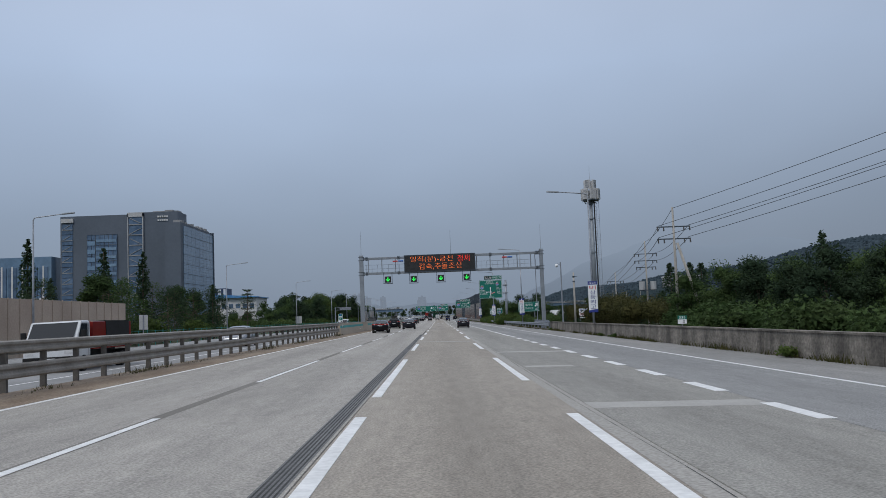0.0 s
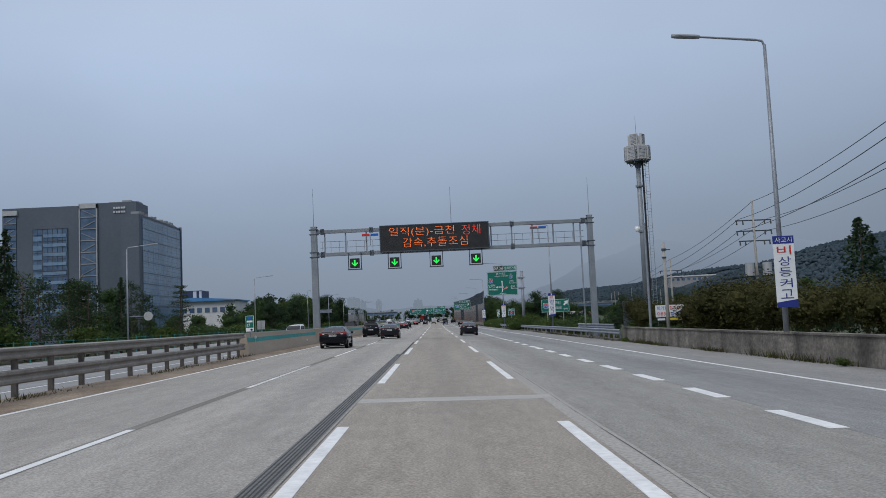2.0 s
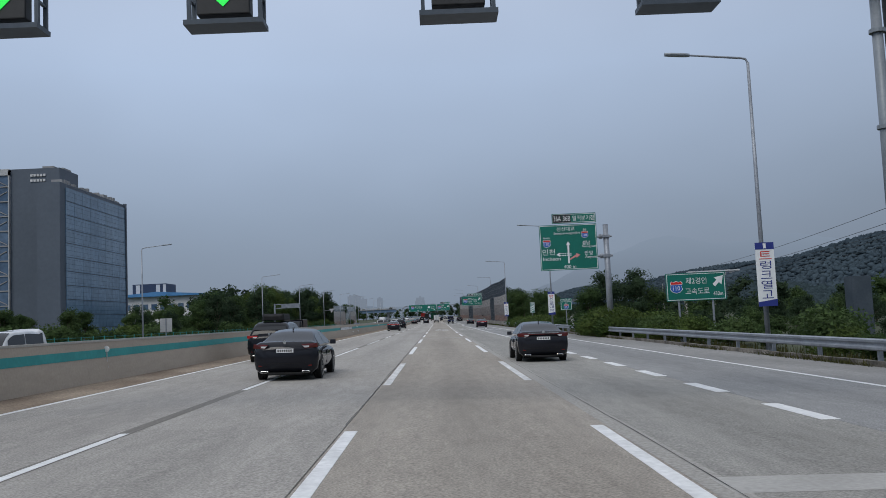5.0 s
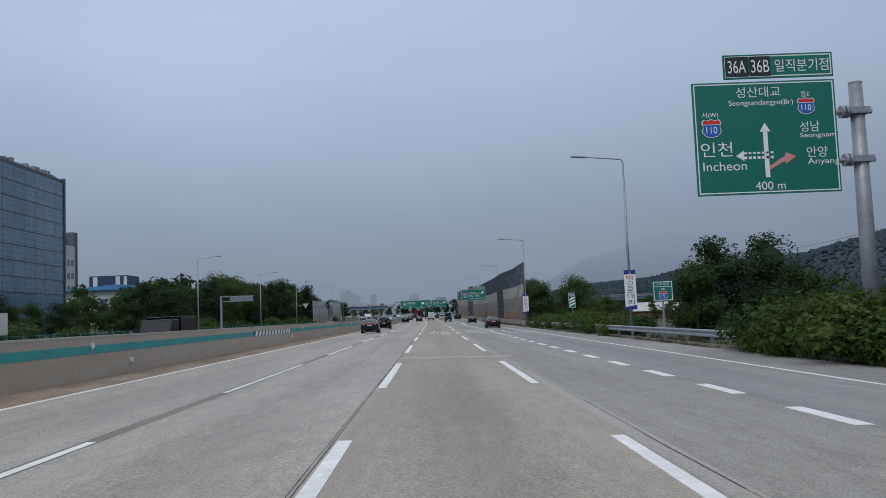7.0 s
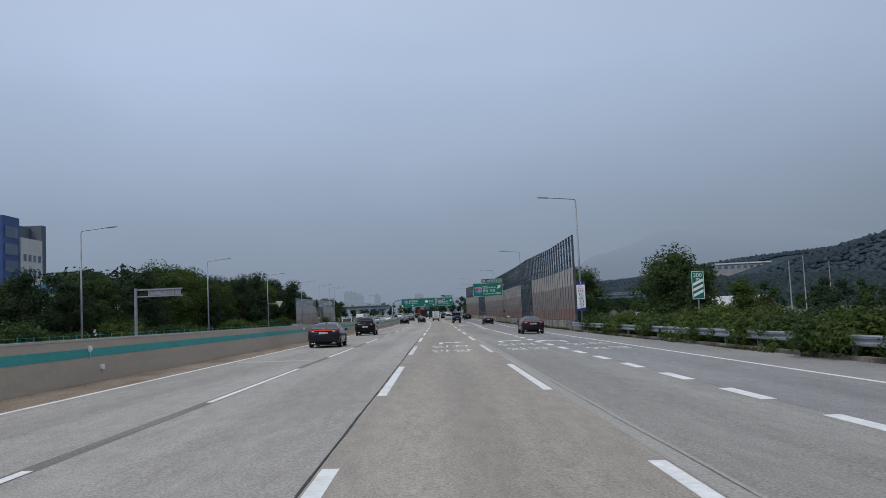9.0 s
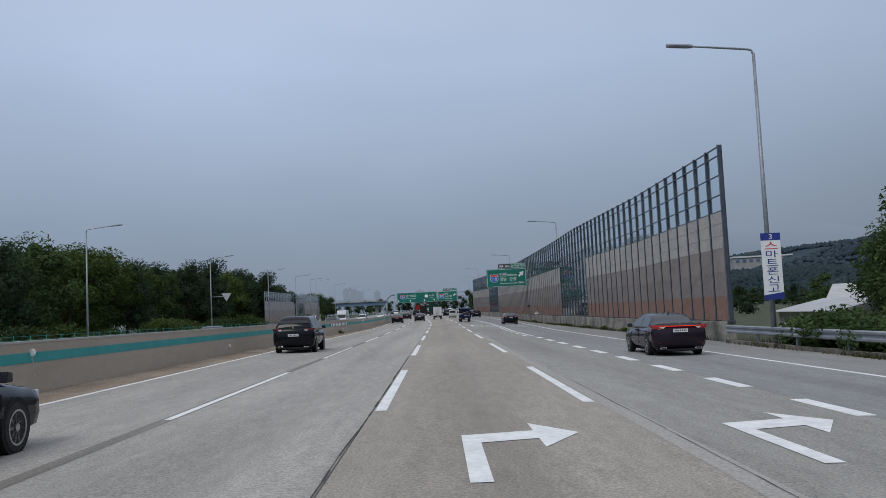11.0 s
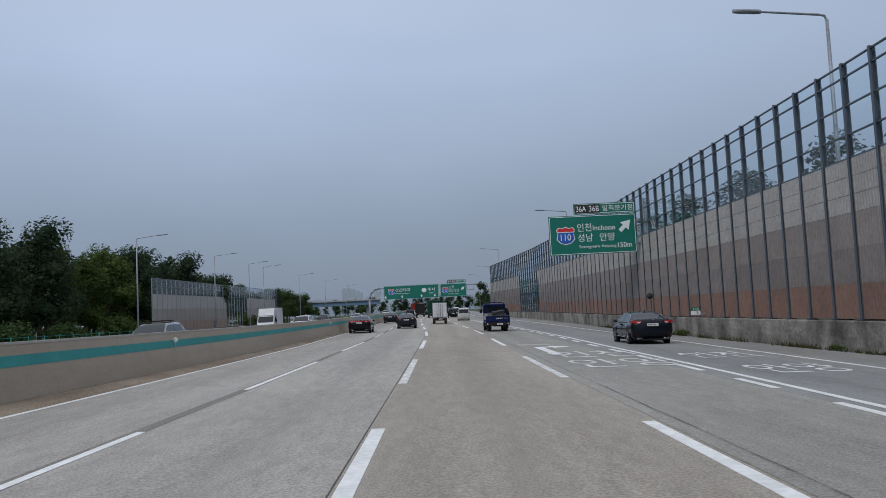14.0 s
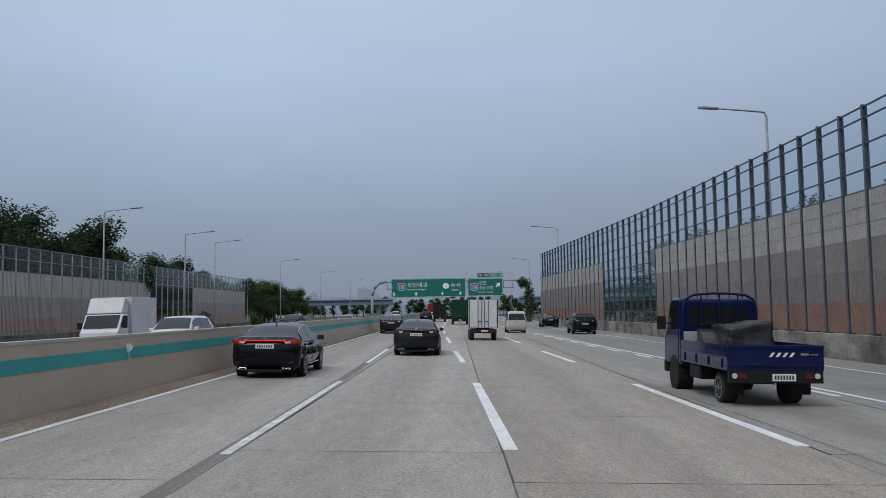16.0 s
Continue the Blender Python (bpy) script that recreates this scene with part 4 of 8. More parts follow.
for x0, x1 in ((-6.35, -4.9), (8.55, 9.95)):
    bar = part("beacon_bar", Mesh().box(x0, x1, -0.6, -0.45, 9.42, 9.48).tube(((x0 + x1) / 2, -0.5, 8.6), ((x0 + x1) / 2, -0.5, 9.45), 0.03, n=6), M_STEEL, gantry)
    part("lens", Mesh().box(x0, (x0 + x1) / 2 - 0.05, -0.63, -0.42, 9.48, 9.62), M_RED, bar, "red beacon lens")
    part("lens", Mesh().box((x0 + x1) / 2 + 0.05, x1, -0.63, -0.42, 9.48, 9.62), M_SIGNBLUE, bar, "blue beacon lens")
ladder = Mesh()
for k in range(24):
    ladder.tube((13.1, -0.1, 0.6 + 0.4 * k), (13.1, 0.3, 0.6 + 0.4 * k), 0.015, n=5)
ladder.tube((13.1, -0.1, 0.2), (13.1, -0.1, 10.2), 0.025, n=6).tube((13.1, 0.3, 0.2), (13.1, 0.3, 10.2), 0.025, n=6)
part("ladder", ladder, M_GALV, gantry)

board = thing("message_board", "black electronic message board with glowing orange Korean lettering", "message board", pose(0.05, 115.2, 0))
part("housing", Mesh().box(-4.80, 4.80, -0.30, 0.18, 7.95, 10.24), M_BLACK, board, bevel=0.02)
rim = Mesh().box(-4.84, 4.84, -0.32, -0.25, 10.20, 10.28).box(-4.84, 4.84, -0.32, -0.25, 7.91, 7.99).box(-4.84, -4.76, -0.32, -0.25, 7.99, 10.2).box(4.76, 4.84, -0.32, -0.25, 7.99, 10.2)
part("frame", rim, M_DARKSTEEL, board)
for body, x, z, w, h, mt in (("일직(분)-금천", -1.10, 9.62, 5.75, 0.86, M_ORANGE_LED), ("정체", 3.25, 9.62, 1.62, 0.86, M_RED_LED), ("감속,추돌조심", 0.05, 8.66, 5.7, 0.86, M_ORANGE_LED)):
    part("lettering", letters(body, w, h, mt, 0.018), None, board, m=pose(x, -0.325, z))
for x, drop in ((-7.06, 7.08), (-3.55, 7.02), (0.14, 7.02), (3.64, 7.04)):
    s = thing("lane_signal", "black lane signal with a green down arrow below the gantry", "signal", pose(x, 115.1, drop), "lane signals")
    part("housing", Mesh().box(-0.42, 0.42, -0.12, 0.12, -0.42, 0.42), M_BLACK, s, bevel=0.02)
    part("arrow", Mesh().plate([(-0.07, 0.28), (-0.07, -0.08), (-0.22, 0.07), (-0.29, -0.01), (0, -0.30), (0.29, -0.01), (0.22, 0.07), (0.07, -0.08), (0.07, 0.28)], -0.135, -0.122), M_GREEN_LED, s)
    fr = Mesh()
    for dx in (-0.56, 0.56):
        fr.box(dx - 0.03, dx + 0.03, -0.05, 0.02, -0.52, 0.95).box(dx - 0.03, dx + 0.03, 0.25, 0.31, -0.52, 0.95)
        for z in (-0.1, 0.3):
            fr.box(dx - 0.025, dx + 0.025, 0.02, 0.25, z - 0.02, z + 0.02)
    fr.box(-0.62, 0.62, -0.16, 0.32, -0.58, -0.50)
    part("cradle", fr, M_DARKSTEEL, s)


def shield(parent, x, z, w, y=-0.05, body="110"):
    h = w * 1.0
    out = [(-0.5, 0.32), (-0.38, 0.46), (-0.2, 0.40), (0, 0.48), (0.2, 0.40), (0.38, 0.46), (0.5, 0.32), (0.44, 0.05), (0.50, -0.2), (0.30, -0.42), (0, -0.5), (-0.30, -0.42), (-0.50, -0.2), (-0.44, 0.05)]
    s = part("route_shield", Mesh().plate([(x + a * w * 1.08, z + b * h * 1.08) for a, b in out], y, y + 0.01), M_WHITE, parent, "route shield, red over blue, with its number")
    part("blue_field", Mesh().plate([(x + a * w, z + (b if b < 0.2 else 0.18) * h) for a, b in out if b < 0.3 or abs(a) == 0.5], y - 0.004, y + 0.004), M_SIGNBLUE, s)
    part("red_field", Mesh().plate([(x + a * w, z + b * h) for a, b in [(-0.46, 0.22)] + out[:7] + [(0.46, 0.22)]], y - 0.004, y + 0.004), M_RED, s)
    part("lettering", letters(body, w * 0.2 * len(body), h * 0.38, M_WHITE), None, s, m=pose(x, y - 0.008, z - 0.10 * h))


def panel(parent, x0, x1, z0, z1, material=None):
    """A sign panel with a thin white border, facing -y."""
    p = part("panel", Mesh().box(x0, x1, -0.03, 0.03, z0, z1), material or M_GREEN, parent)
    b, t = 0.05, 0.035
    m = Mesh()
    for a0, a1, c0, c1 in ((x0 + b, x1 - b, z1 - b - t, z1 - b), (x0 + b, x1 - b, z0 + b, z0 + b + t), (x0 + b, x0 + b + t, z0 + b + t, z1 - b - t), (x1 - b - t, x1 - b, z0 + b + t, z1 - b - t)):
        m.box(a0, a1, -0.036, -0.028, c0, c1)
    part("border", m, M_WHITE, p)
    return p


def write(parent, body, x, z, w, h, mt=None, y=-0.040):
    return part("lettering", letters(body, w, h, mt or M_WHITE), None, parent, m=pose(x, y, z))


def arrow_up_right(parent, x, z, s):
    part("arrow", Mesh().plate([(x + a * s, z + b * s) for a, b in ((-.5, -.28), (-.28, -.5), (.1, -.12), (.32, -.34), (.5, .5), (-.34, .32), (-.12, .1))], -0.042, -0.03), M_WHITE, parent)


def exit_tab(parent, x0, x1, z0, z1):
    w = x1 - x0
    t = panel(parent, x0, x1, z0, z1)
    a = x0 + 0.235 * w
    b = x0 + 0.43 * w
    part("black_field", Mesh().box(x0 + 0.06, a - 0.02, -0.042, -0.031, z0 + 0.07, z1 - 0.07), M_BLACK, t)
    part("black_field", Mesh().box(a + 0.02, b, -0.042, -0.031, z0 + 0.07, z1 - 0.07), M_BLACK, t)
    zc, h = (z0 + z1) / 2, (z1 - z0)
    write(t, "36A", (x0 + a) / 2 + 0.02, zc, w * 0.165, h * 0.52, y=-0.047)
    write(t, "36B", (a + b) / 2 + 0.01, zc, w * 0.165, h * 0.52, y=-0.047)
    write(t, "일직분기점", (b + x1) / 2, zc, w * 0.49, h * 0.52)


def side_post(parent, x, z0, z1, xl, zs, r=0.23):
    p = part("pole", Mesh().tube((x, 0.12, z0), (x, 0.12, z1), r * 1.15, r * 0.9, 14), M_GALV, parent, smooth=True)
    part("cap", Mesh().tube((x, 0.12, z1), (x, 0.12, z1 + 0.05), r * 0.92, n=14), M_GALV, p)
    for z in zs:
        a = part("arm", Mesh().tube((xl, 0.12, z), (x + 0.45, 0.12, z), 0.085, n=10), M_GALV, parent)
        part("clamp", Mesh().tube((x - 0.55, 0.12, z), (x - 0.45, 0.12, z), 0.2, n=12).tube((x - 0.40, 0.12, z), (x - 0.30, 0.12, z), 0.2, n=12).box(x - 0.32, x + 0.3, -0.16, 0.4, z - 0.1, z + 0.1), M_GALV, a)


sign = thing("direction_sign", "green direction sign with white lettering on a cantilever post", "road sign", pose(0, 169.45, 0), "motorway direction signs")
side_post(sign, 13.25, -0.5, 8.55, 8.2, (7.65, 6.10))
f = panel(sign, 7.95, 12.50, 5.10, 8.70)
exit_tab(sign, 9.0, 12.50, 8.80, 9.58)
write(f, "성산대교", 10.05, 8.36, 1.42, 0.34)
write(f, "Seongsandaegyo(Br)", 10.12, 8.00, 2.05, 0.22)
write(f, "서(W)", 8.48, 7.66, 0.52, 0.2)
shield(f, 8.50, 7.24, 0.58)
write(f, "인천", 8.62, 6.56, 1.0, 0.46)
write(f, "Incheon", 8.85, 6.02, 1.38, 0.28)
write(f, "동E", 11.55, 8.24, 0.28, 0.18)
shield(f, 11.55, 7.86, 0.52)
write(f, "성남", 11.62, 7.20, 0.62, 0.34)
write(f, "Seongnam", 11.86, 6.90, 1.14, 0.2)
write(f, "안양", 11.80, 6.38, 0.66, 0.34)
write(f, "Anyang", 11.98, 6.06, 1.0, 0.24)
write(f, "400 m", 10.25, 5.36, 0.95, 0.26)
part("arrow", Mesh().plate([(10.12, 5.62), (10.26, 5.62), (10.26, 7.08), (10.36, 7.08), (10.19, 7.36), (10.02, 7.08), (10.12, 7.08)], -0.042, -0.03), M_WHITE, f)
part("arrow", Mesh().plate([(10.27, 5.86), (10.75, 6.12), (10.80, 6.03), (11.12, 6.26), (10.80, 6.40), (10.78, 6.30), (10.27, 5.98)], -0.042, -0.03), M_PINK, f, "faded pink branch arrow")
arc = Mesh()
for k in range(7):
    arc.box(9.48 + 0.14 * k, 9.57 + 0.14 * k, -0.042, -0.03, 6.22, 6.30)
    arc.box(9.48 + 0.14 * k, 9.57 + 0.14 * k, -0.042, -0.03, 6.38, 6.44)
arc.plate([(9.22, 6.33), (9.48, 6.16), (9.48, 6.50)], -0.042, -0.03)
part("arrow", arc, M_WHITE, f, "hollow outlined branch arrow")

sign2 = thing("direction_sign", "green exit sign for Incheon with white lettering above the exit lane", "road sign", pose(-0.4, 360.1, -0.06), "motorway direction signs")
side_post(sign2, 14.3, 0.0, 9.1, 7.8, (7.6, 6.1))
f = panel(sign2, 7.5, 13.6, 5.38, 8.13)
exit_tab(sign2, 9.3, 13.6, 8.2, 8.95)
shield(f, 8.65, 6.75, 1.2)
write(f, "인천", 9.98, 7.28, 1.0, 0.56)
write(f, "Incheon", 11.35, 7.22, 1.55, 0.36)
write(f, "성남", 10.02, 6.56, 1.05, 0.56)
write(f, "안양", 11.55, 6.56, 1.05, 0.56)
write(f, "Seongnam Anyang", 10.85, 5.90, 2.6, 0.26)
write(f, "150m", 12.75, 5.95, 0.98, 0.36)
arrow_up_right(f, 12.8, 7.25, 0.85)

sign3 = thing("direction_sign", "low green junction sign on two posts beyond the guard rail", "road sign", pose(0, 157.0, 0), "motorway direction signs")
f = panel(sign3, 14.40, 18.25, 2.15, 3.93)
shield(f, 15.05, 3.05, 0.75)
write(f, "제2경인", 16.35, 3.42, 1.35, 0.42)
write(f, "고속도로", 16.40, 2.75, 1.55, 0.42)
arrow_up_right(f, 17.75, 3.35, 0.7)
write(f, "450m", 17.72, 2.55, 0.62, 0.24)
part("post", Mesh().tube((15.2, 0.1, -0.8), (15.2, 0.1, 3.8), 0.07, n=8), M_GALV, sign3)
part("post", Mesh().tube((17.4, 0.1, -0.8), (17.4, 0.1, 3.8), 0.07, n=8), M_GALV, sign3)


def countdown(x, y, z, body, bars, behind=False):
    o = thing("countdown_sign", "green countdown marker with white slanted bars before the exit", "road sign", pose(x, y, z), "countdown markers")
    p = part("panel", Mesh().box(-0.34, 0.34, -0.02, 0.02, 0.0, 1.55), M_GREEN, o)
    part("border", Mesh().box(-0.34, -0.31, -0.026, -0.018, 0, 1.55).box(0.31, 0.34, -0.026, -0.018, 0, 1.55).box(-0.31, 0.31, -0.026, -0.018, 0, .03).box(-0.31, 0.31, -0.026, -0.018, 1.52, 1.55), M_WHITE, p)
    write(p, body, 0, 1.33, 0.46, 0.22, y=-0.03)
    write(p, "m", 0, 1.10, 0.2, 0.13, y=-0.03)
    for k in range(bars):
        zz = 0.12 + 0.30 * k
        part("bar", Mesh().plate([(-0.28, zz), (0.28, zz + 0.26), (0.28, zz + 0.42), (-0.28, zz + 0.16)], -0.026, -0.018), M_WHITE, p)
    part("post", Mesh().tube((0, 0.06, -z - 0.6 + rise(y)), (0, 0.06, 1.5), 0.045, n=8), M_GALV, o)


countdown(14.0, 231.5, 2.0, "300", 3)
countdown(14.1, 314.0, 2.05, "200", 2)
countdown(14.0, 418.0, 2.7, "100", 1)
km = thing("distance_marker", "small green and white kilometre marker on the noise barrier base", "road sign", pose(12.95, 346.6, 1.02) @ Matrix.Scale(0.85, 4))
part("panel", Mesh().box(-0.3, 0.3, -0.02, 0.02, 0.18, 0.40), M_GREEN, km)
part("panel", Mesh().box(-0.3, 0.3, -0.02, 0.02, -0.08, 0.175), M_WHITE, km)
write(km, "335", 0, 0.29, 0.42, 0.15, y=-0.025)
write(km, "3", 0.1, 0.05, 0.12, 0.16, M_BLACK, y=-0.025)
part("bracket", Mesh().box(0.1, 0.7, 0.0, 0.04, -0.05, 0.05), M_GALV, km)
km2 = thing("distance_marker", "small green and white kilometre marker on the parapet", "road sign", pose(12.8, 45.3, 0.72) @ Matrix.Scale(0.8, 4))
part("panel", Mesh().box(-0.3, 0.3, -0.02, 0.02, 0.45, 0.70), M_GREEN, km2)
part("panel", Mesh().box(-0.3, 0.3, -0.02, 0.02, 0.15, 0.445), M_WHITE, km2)
write(km2, "335", 0, 0.58, 0.42, 0.16, y=-0.025)
write(km2, "0", 0.1, 0.30, 0.14, 0.18, M_BLACK, y=-0.025)
part("post", Mesh().box(-0.03, 0.03, 0.02, 0.06, 0, 0.7), M_GALV, km2)

over = thing("overhead_sign", "two wide green overhead direction signs on an arched steel gantry", "road sign", pose(-0.9, 494, 1.15), "motorway direction signs")
for s, x in ((-1, -15.6), (1, 10.6)):
    pts = [(x, -0.5), (x, 4.6), (x - s * 0.35, 5.8), (x - s * 1.2, 6.7), (x - s * 2.4, 6.95)]
    lm = Mesh()
    for (xa, za), (xb, zb) in zip(pts, pts[1:]):
        lm.tube((xa, 0.3, za), (xb, 0.3, zb), 0.22, n=10)
    part("leg", lm, M_STEEL, over, smooth=True)
part("beam", Mesh().box(-13.2, 8.2, 0.15, 0.45, 6.75, 6.95).box(-13.2, 8.2, 0.15, 0.45, 5.6, 5.75), M_STEEL, over)
st = Mesh()
for k in range(15):
    st.box(-13.1 + 1.5 * k, -13.0 + 1.5 * k, 0.2, 0.4, 5.6, 6.95)
part("strut", st, M_STEEL, over)
f = panel(over, -12.3, 0.1, 4.25, 7.35)
shield(f, -10.6, 6.05, 1.3)
write(f, "성산대교", -8.0, 6.35, 3.4, 0.8)
write(f, "Seongsandaegyo", -8.1, 5.55, 3.2, 0.35)
write(f, "수서", -1.6, 6.2, 1.6, 0.8)
write(f, "Suseo", -1.6, 5.45, 1.1, 0.3)
part("route_badge", Mesh().plate([(-3.2 + 0.55 * math.cos(a), 6.1 + 0.5 * math.sin(a)) for a in [k * math.pi / 6 for k in range(12)]], -0.045, -0.03), M_WHITE, f)
for x in (-11.9, -8.2, -3.8, -0.8):
    part("arrow", Mesh().plate([(x - .08, 5.15), (x - .08, 4.85), (x - .3, 4.95), (x, 4.5), (x + .3, 4.95), (x + .08, 4.85), (x + .08, 5.15)], -0.045, -0.03), M_WHITE, f)
f = panel(over, 0.45, 6.35, 4.30, 7.28)
exit_tab(over, 2.1, 6.35, 7.4, 8.15)
shield(f, 1.6, 5.85, 1.3)
write(f, "인천", 3.0, 6.5, 1.1, 0.6)
write(f, "성남 안양", 3.55, 5.7, 2.2, 0.6)
write(f, "Seongnam Anyang", 3.4, 4.95, 2.5, 0.28)
arrow_up_right(f, 5.5, 6.1, 0.8)

# ---- mast, poles and wires ----
mast = thing("antenna_mast", "tall grey telecom mast with a ring of white antenna panels", "mast", pose(28.4, 155, 0))
part("pole", Mesh().tube((0, 0, -0.6), (0, 0, 23.2), 0.42, 0.30, 14), M_STEEL, mast, smooth=True)
part("cable_tray", Mesh().box(0.50, 0.72, -0.1, 0.1, 0.5, 22.8), M_BLACK, mast)
la = Mesh()
for dx in (0.95, 1.45):
    la.tube((dx, 0, 2.5), (dx, 0, 23.0), 0.03, n=6)
for k in range(52):
    la.tube((0.95, 0, 2.7 + 0.39 * k), (1.45, 0, 2.7 + 0.39 * k), 0.018, n=5)
for k in range(26):
    la.tube((0.45, 0, 3.0 + 0.78 * k), (0.95, 0, 3.0 + 0.78 * k), 0.03, n=5)
part("ladder", la, M_GALV, mast)
for z in (12.4, 18.6):
    part("collar", Mesh().tube((0, 0, z), (0, 0, z + 0.25), 0.5, n=14), M_STEEL, mast)
plat = part("platform", Mesh().tube((0, 0, 22.0), (0, 0, 22.12), 1.5, n=18).tube((0, 0, 21.2), (0, 0, 22.0), 0.34, 0.6, 12), M_DARKSTEEL, mast)
rg = Mesh()
for k in range(18):
    a, b = 2 * math.pi * k / 18, 2 * math.pi * (k + 1) / 18
    for z in (22.3, 24.05):
        rg.tube((1.45 * math.cos(a), 1.45 * math.sin(a), z), (1.45 * math.cos(b), 1.45 * math.sin(b), z), 0.03, n=5)
    if k % 3 == 0:
        rg.tube((1.45 * math.cos(a), 1.45 * math.sin(a), 21.7), (1.45 * math.cos(a), 1.45 * math.sin(a), 24.3), 0.03, n=5)
part("hand_rail", rg, M_GALV, plat)
M_ANTENNA = surf("grey_antenna_casing", grey(0.40), grey(0.47), 1.2, 0.5, fine=8, amount=0.06)
for n, r, z0, wide, tall, first in ((7, 1.55, 22.2, 1.15, 1.95, 0.35), (4, 0.85, 24.15, 1.1, 1.65, 0.9)):
    for k in range(n):
        a = 2 * math.pi * k / n + first
        m4 = pose(r * math.cos(a), r * math.sin(a), z0, 0, 0, math.degrees(a) + 90)
        p = part("antenna_panel", Mesh().box(-wide / 2, wide / 2, -0.16, 0.16, 0, tall), M_ANTENNA, mast, m=m4, bevel=0.03)
        holes = Mesh()
        for c in range(5):
            for d in range(8):
                holes.box(-0.36 + 0.17 * c + 0.04 * (d % 2), -0.27 + 0.17 * c + 0.04 * (d % 2), -0.172, -0.155, 0.2 + 0.19 * d, 0.29 + 0.19 * d)
        part("vent_grid", holes, M_DARKSTEEL, p)["kind"] = "stuff"
for k in range(6):
    a = 2 * math.pi * k / 6 + 0.2
    part("cable", Mesh().tube((1.35 * math.cos(a), 1.35 * math.sin(a), 22.0), (1.1 * math.cos(a), 1.1 * math.sin(a), 21.5), 0.035, n=6).tube((1.1 * math.cos(a), 1.1 * math.sin(a), 21.5), (0.4 * math.cos(a), 0.4 * math.sin(a), 21.8), 0.035, n=6), M_BLACK, mast)
part("lightning_rod", Mesh().tube((0, 0, 23), (0, 0, 28.4), 0.05, 0.015, 6), M_GALV, mast)
part("cabinet", Mesh().box(-3.2, -2.0, -0.5, 0.5, -0.6, 3.2), M_DARKSTEEL, mast, "dark equipment cabinet")


def utility_pole(x, y, z, tall, arms, tilt=0.0, parts=True):
    o = thing("utility_pole", "concrete utility pole with steel crossarms and insulators", "utility pole", pose(x, y, z, 0, tilt, 0), "utility poles")
    part("pole", Mesh().tube((0, 0, -0.5), (0, 0, tall), 0.15, 0.085, 10), M_WOODPOLE, o, smooth=True)
    for h, w in arms:
        a = part("crossarm", Mesh().box(-w / 2, w / 2, -0.05, 0.05, h - 0.05, h + 0.05), M_DARKSTEEL, o)
        for k in (-0.95, -0.6, 0.6, 0.95):
            part("insulator", Mesh().tube((k * w / 2, -0.1, h - 0.35), (k * w / 2, -0.02, h), 0.07, 0.05, 8), M_BLACK, a)
    return o


POLES = [(20.1, 72, -0.6, 11.0), (27.5, 112.6, -0.7, 11.5), (32.9, 158.5, -0.8, 9.65)]
for x, y, z, tall in POLES:
    utility_pole(x, y, z, tall, ((tall - 1.7, 2.9), (tall - 2.75, 2.9)) if y < 100 else ((tall - 1.72, 3.1), (tall - 2.64, 3.1), (tall - 3.5, 2.7)) if y < 130 else ((tall - 1.7, 3.1), (tall - 2.7, 3.1)))
stay = thing("stay_pole", "leaning concrete stay pole propping the utility pole", "utility pole")
part("pole", Mesh().tube((22.6, 71.5, -0.9), (20.35, 72, 7.3), 0.15, 0.11, 10), M_WOODPOLE, stay, smooth=True)
bare = thing("utility_pole", "bare weathered concrete pole with a clamp near its top", "utility pole", pose(15.15, 96.2, -0.6))
part("pole", Mesh().tube((0.0, 0, -0.4), (0, 0, 6.8), 0.135, 0.095, 10), M_WOODPOLE, bare, smooth=True)
part("clamp", Mesh().tube((0, 0, 6.25), (0, 0, 6.4), 0.15, n=10).tube((0, 0, 5.75), (0, 0, 5.85), 0.15, n=10).box(0.1, 0.42, -0.03, 0.03, 6.28, 6.34), M_DARKSTEEL, bare)
for x, y in ((27.5, 112.2),):
    t = thing("transformer", "grey pole-mounted transformer can", "transformer", pose(x, y, 4.3))
    for dx in (-0.75, 0.75):
        part("can", Mesh().tube((dx, 0, 0), (dx, 0, 1.1), 0.38, n=14), M_BACK, t, smooth=False)
    part("bracket", Mesh().box(-1.1, 1.1, -0.06, 0.06, -0.12, 0.0), M_DARKSTEEL, t)
for x, y, tall in ((60, 330, 9), (72, 352, 11), (66, 300, 9), (48, 268, 8), (90, 380, 11), (52, 282, 8)):
    o = thing("utility_pole", "distant slim utility pole among the fields", "utility pole", pose(x, y, -0.6), "distant poles")
    part("pole", Mesh().tube((0, 0, -0.5), (0, 0, tall), 0.14, 0.09, 8), M_WOODPOLE, o)
    part("crossarm", Mesh().box(-1.1, 1.1, -0.04, 0.04, tall - 0.8, tall - 0.7), M_DARKSTEEL, o)
ends = [(46, 27, 18.4)] + [(x, y, z + tall) for x, y, z, tall in POLES] + [(46, 250, 8.6), (62, 345, 8.5)]
for off, low in ((-1.3, 1.6), (1.3, 1.6), (-1.3, 2.6), (1.3, 2.6), (0.0, 0.1)):
    wire = thing("overhead_wire", "thin black overhead power line between the poles", "wire", group="overhead power lines")
    m = Mesh()
    for (xa, ya, za), (xb, yb, zb) in zip(ends, ends[1:]):
        prev = None
        for k in range(13):
            u = k / 12
            p = (xa + (xb - xa) * u + off, ya + (yb - ya) * u, za + (zb - za) * u - low - 2.0 * u * (1 - u))
            if prev:
                m.tube(prev, p, 0.022, n=4)
            prev = p
    part("strand", m, M_BLACK, wire)

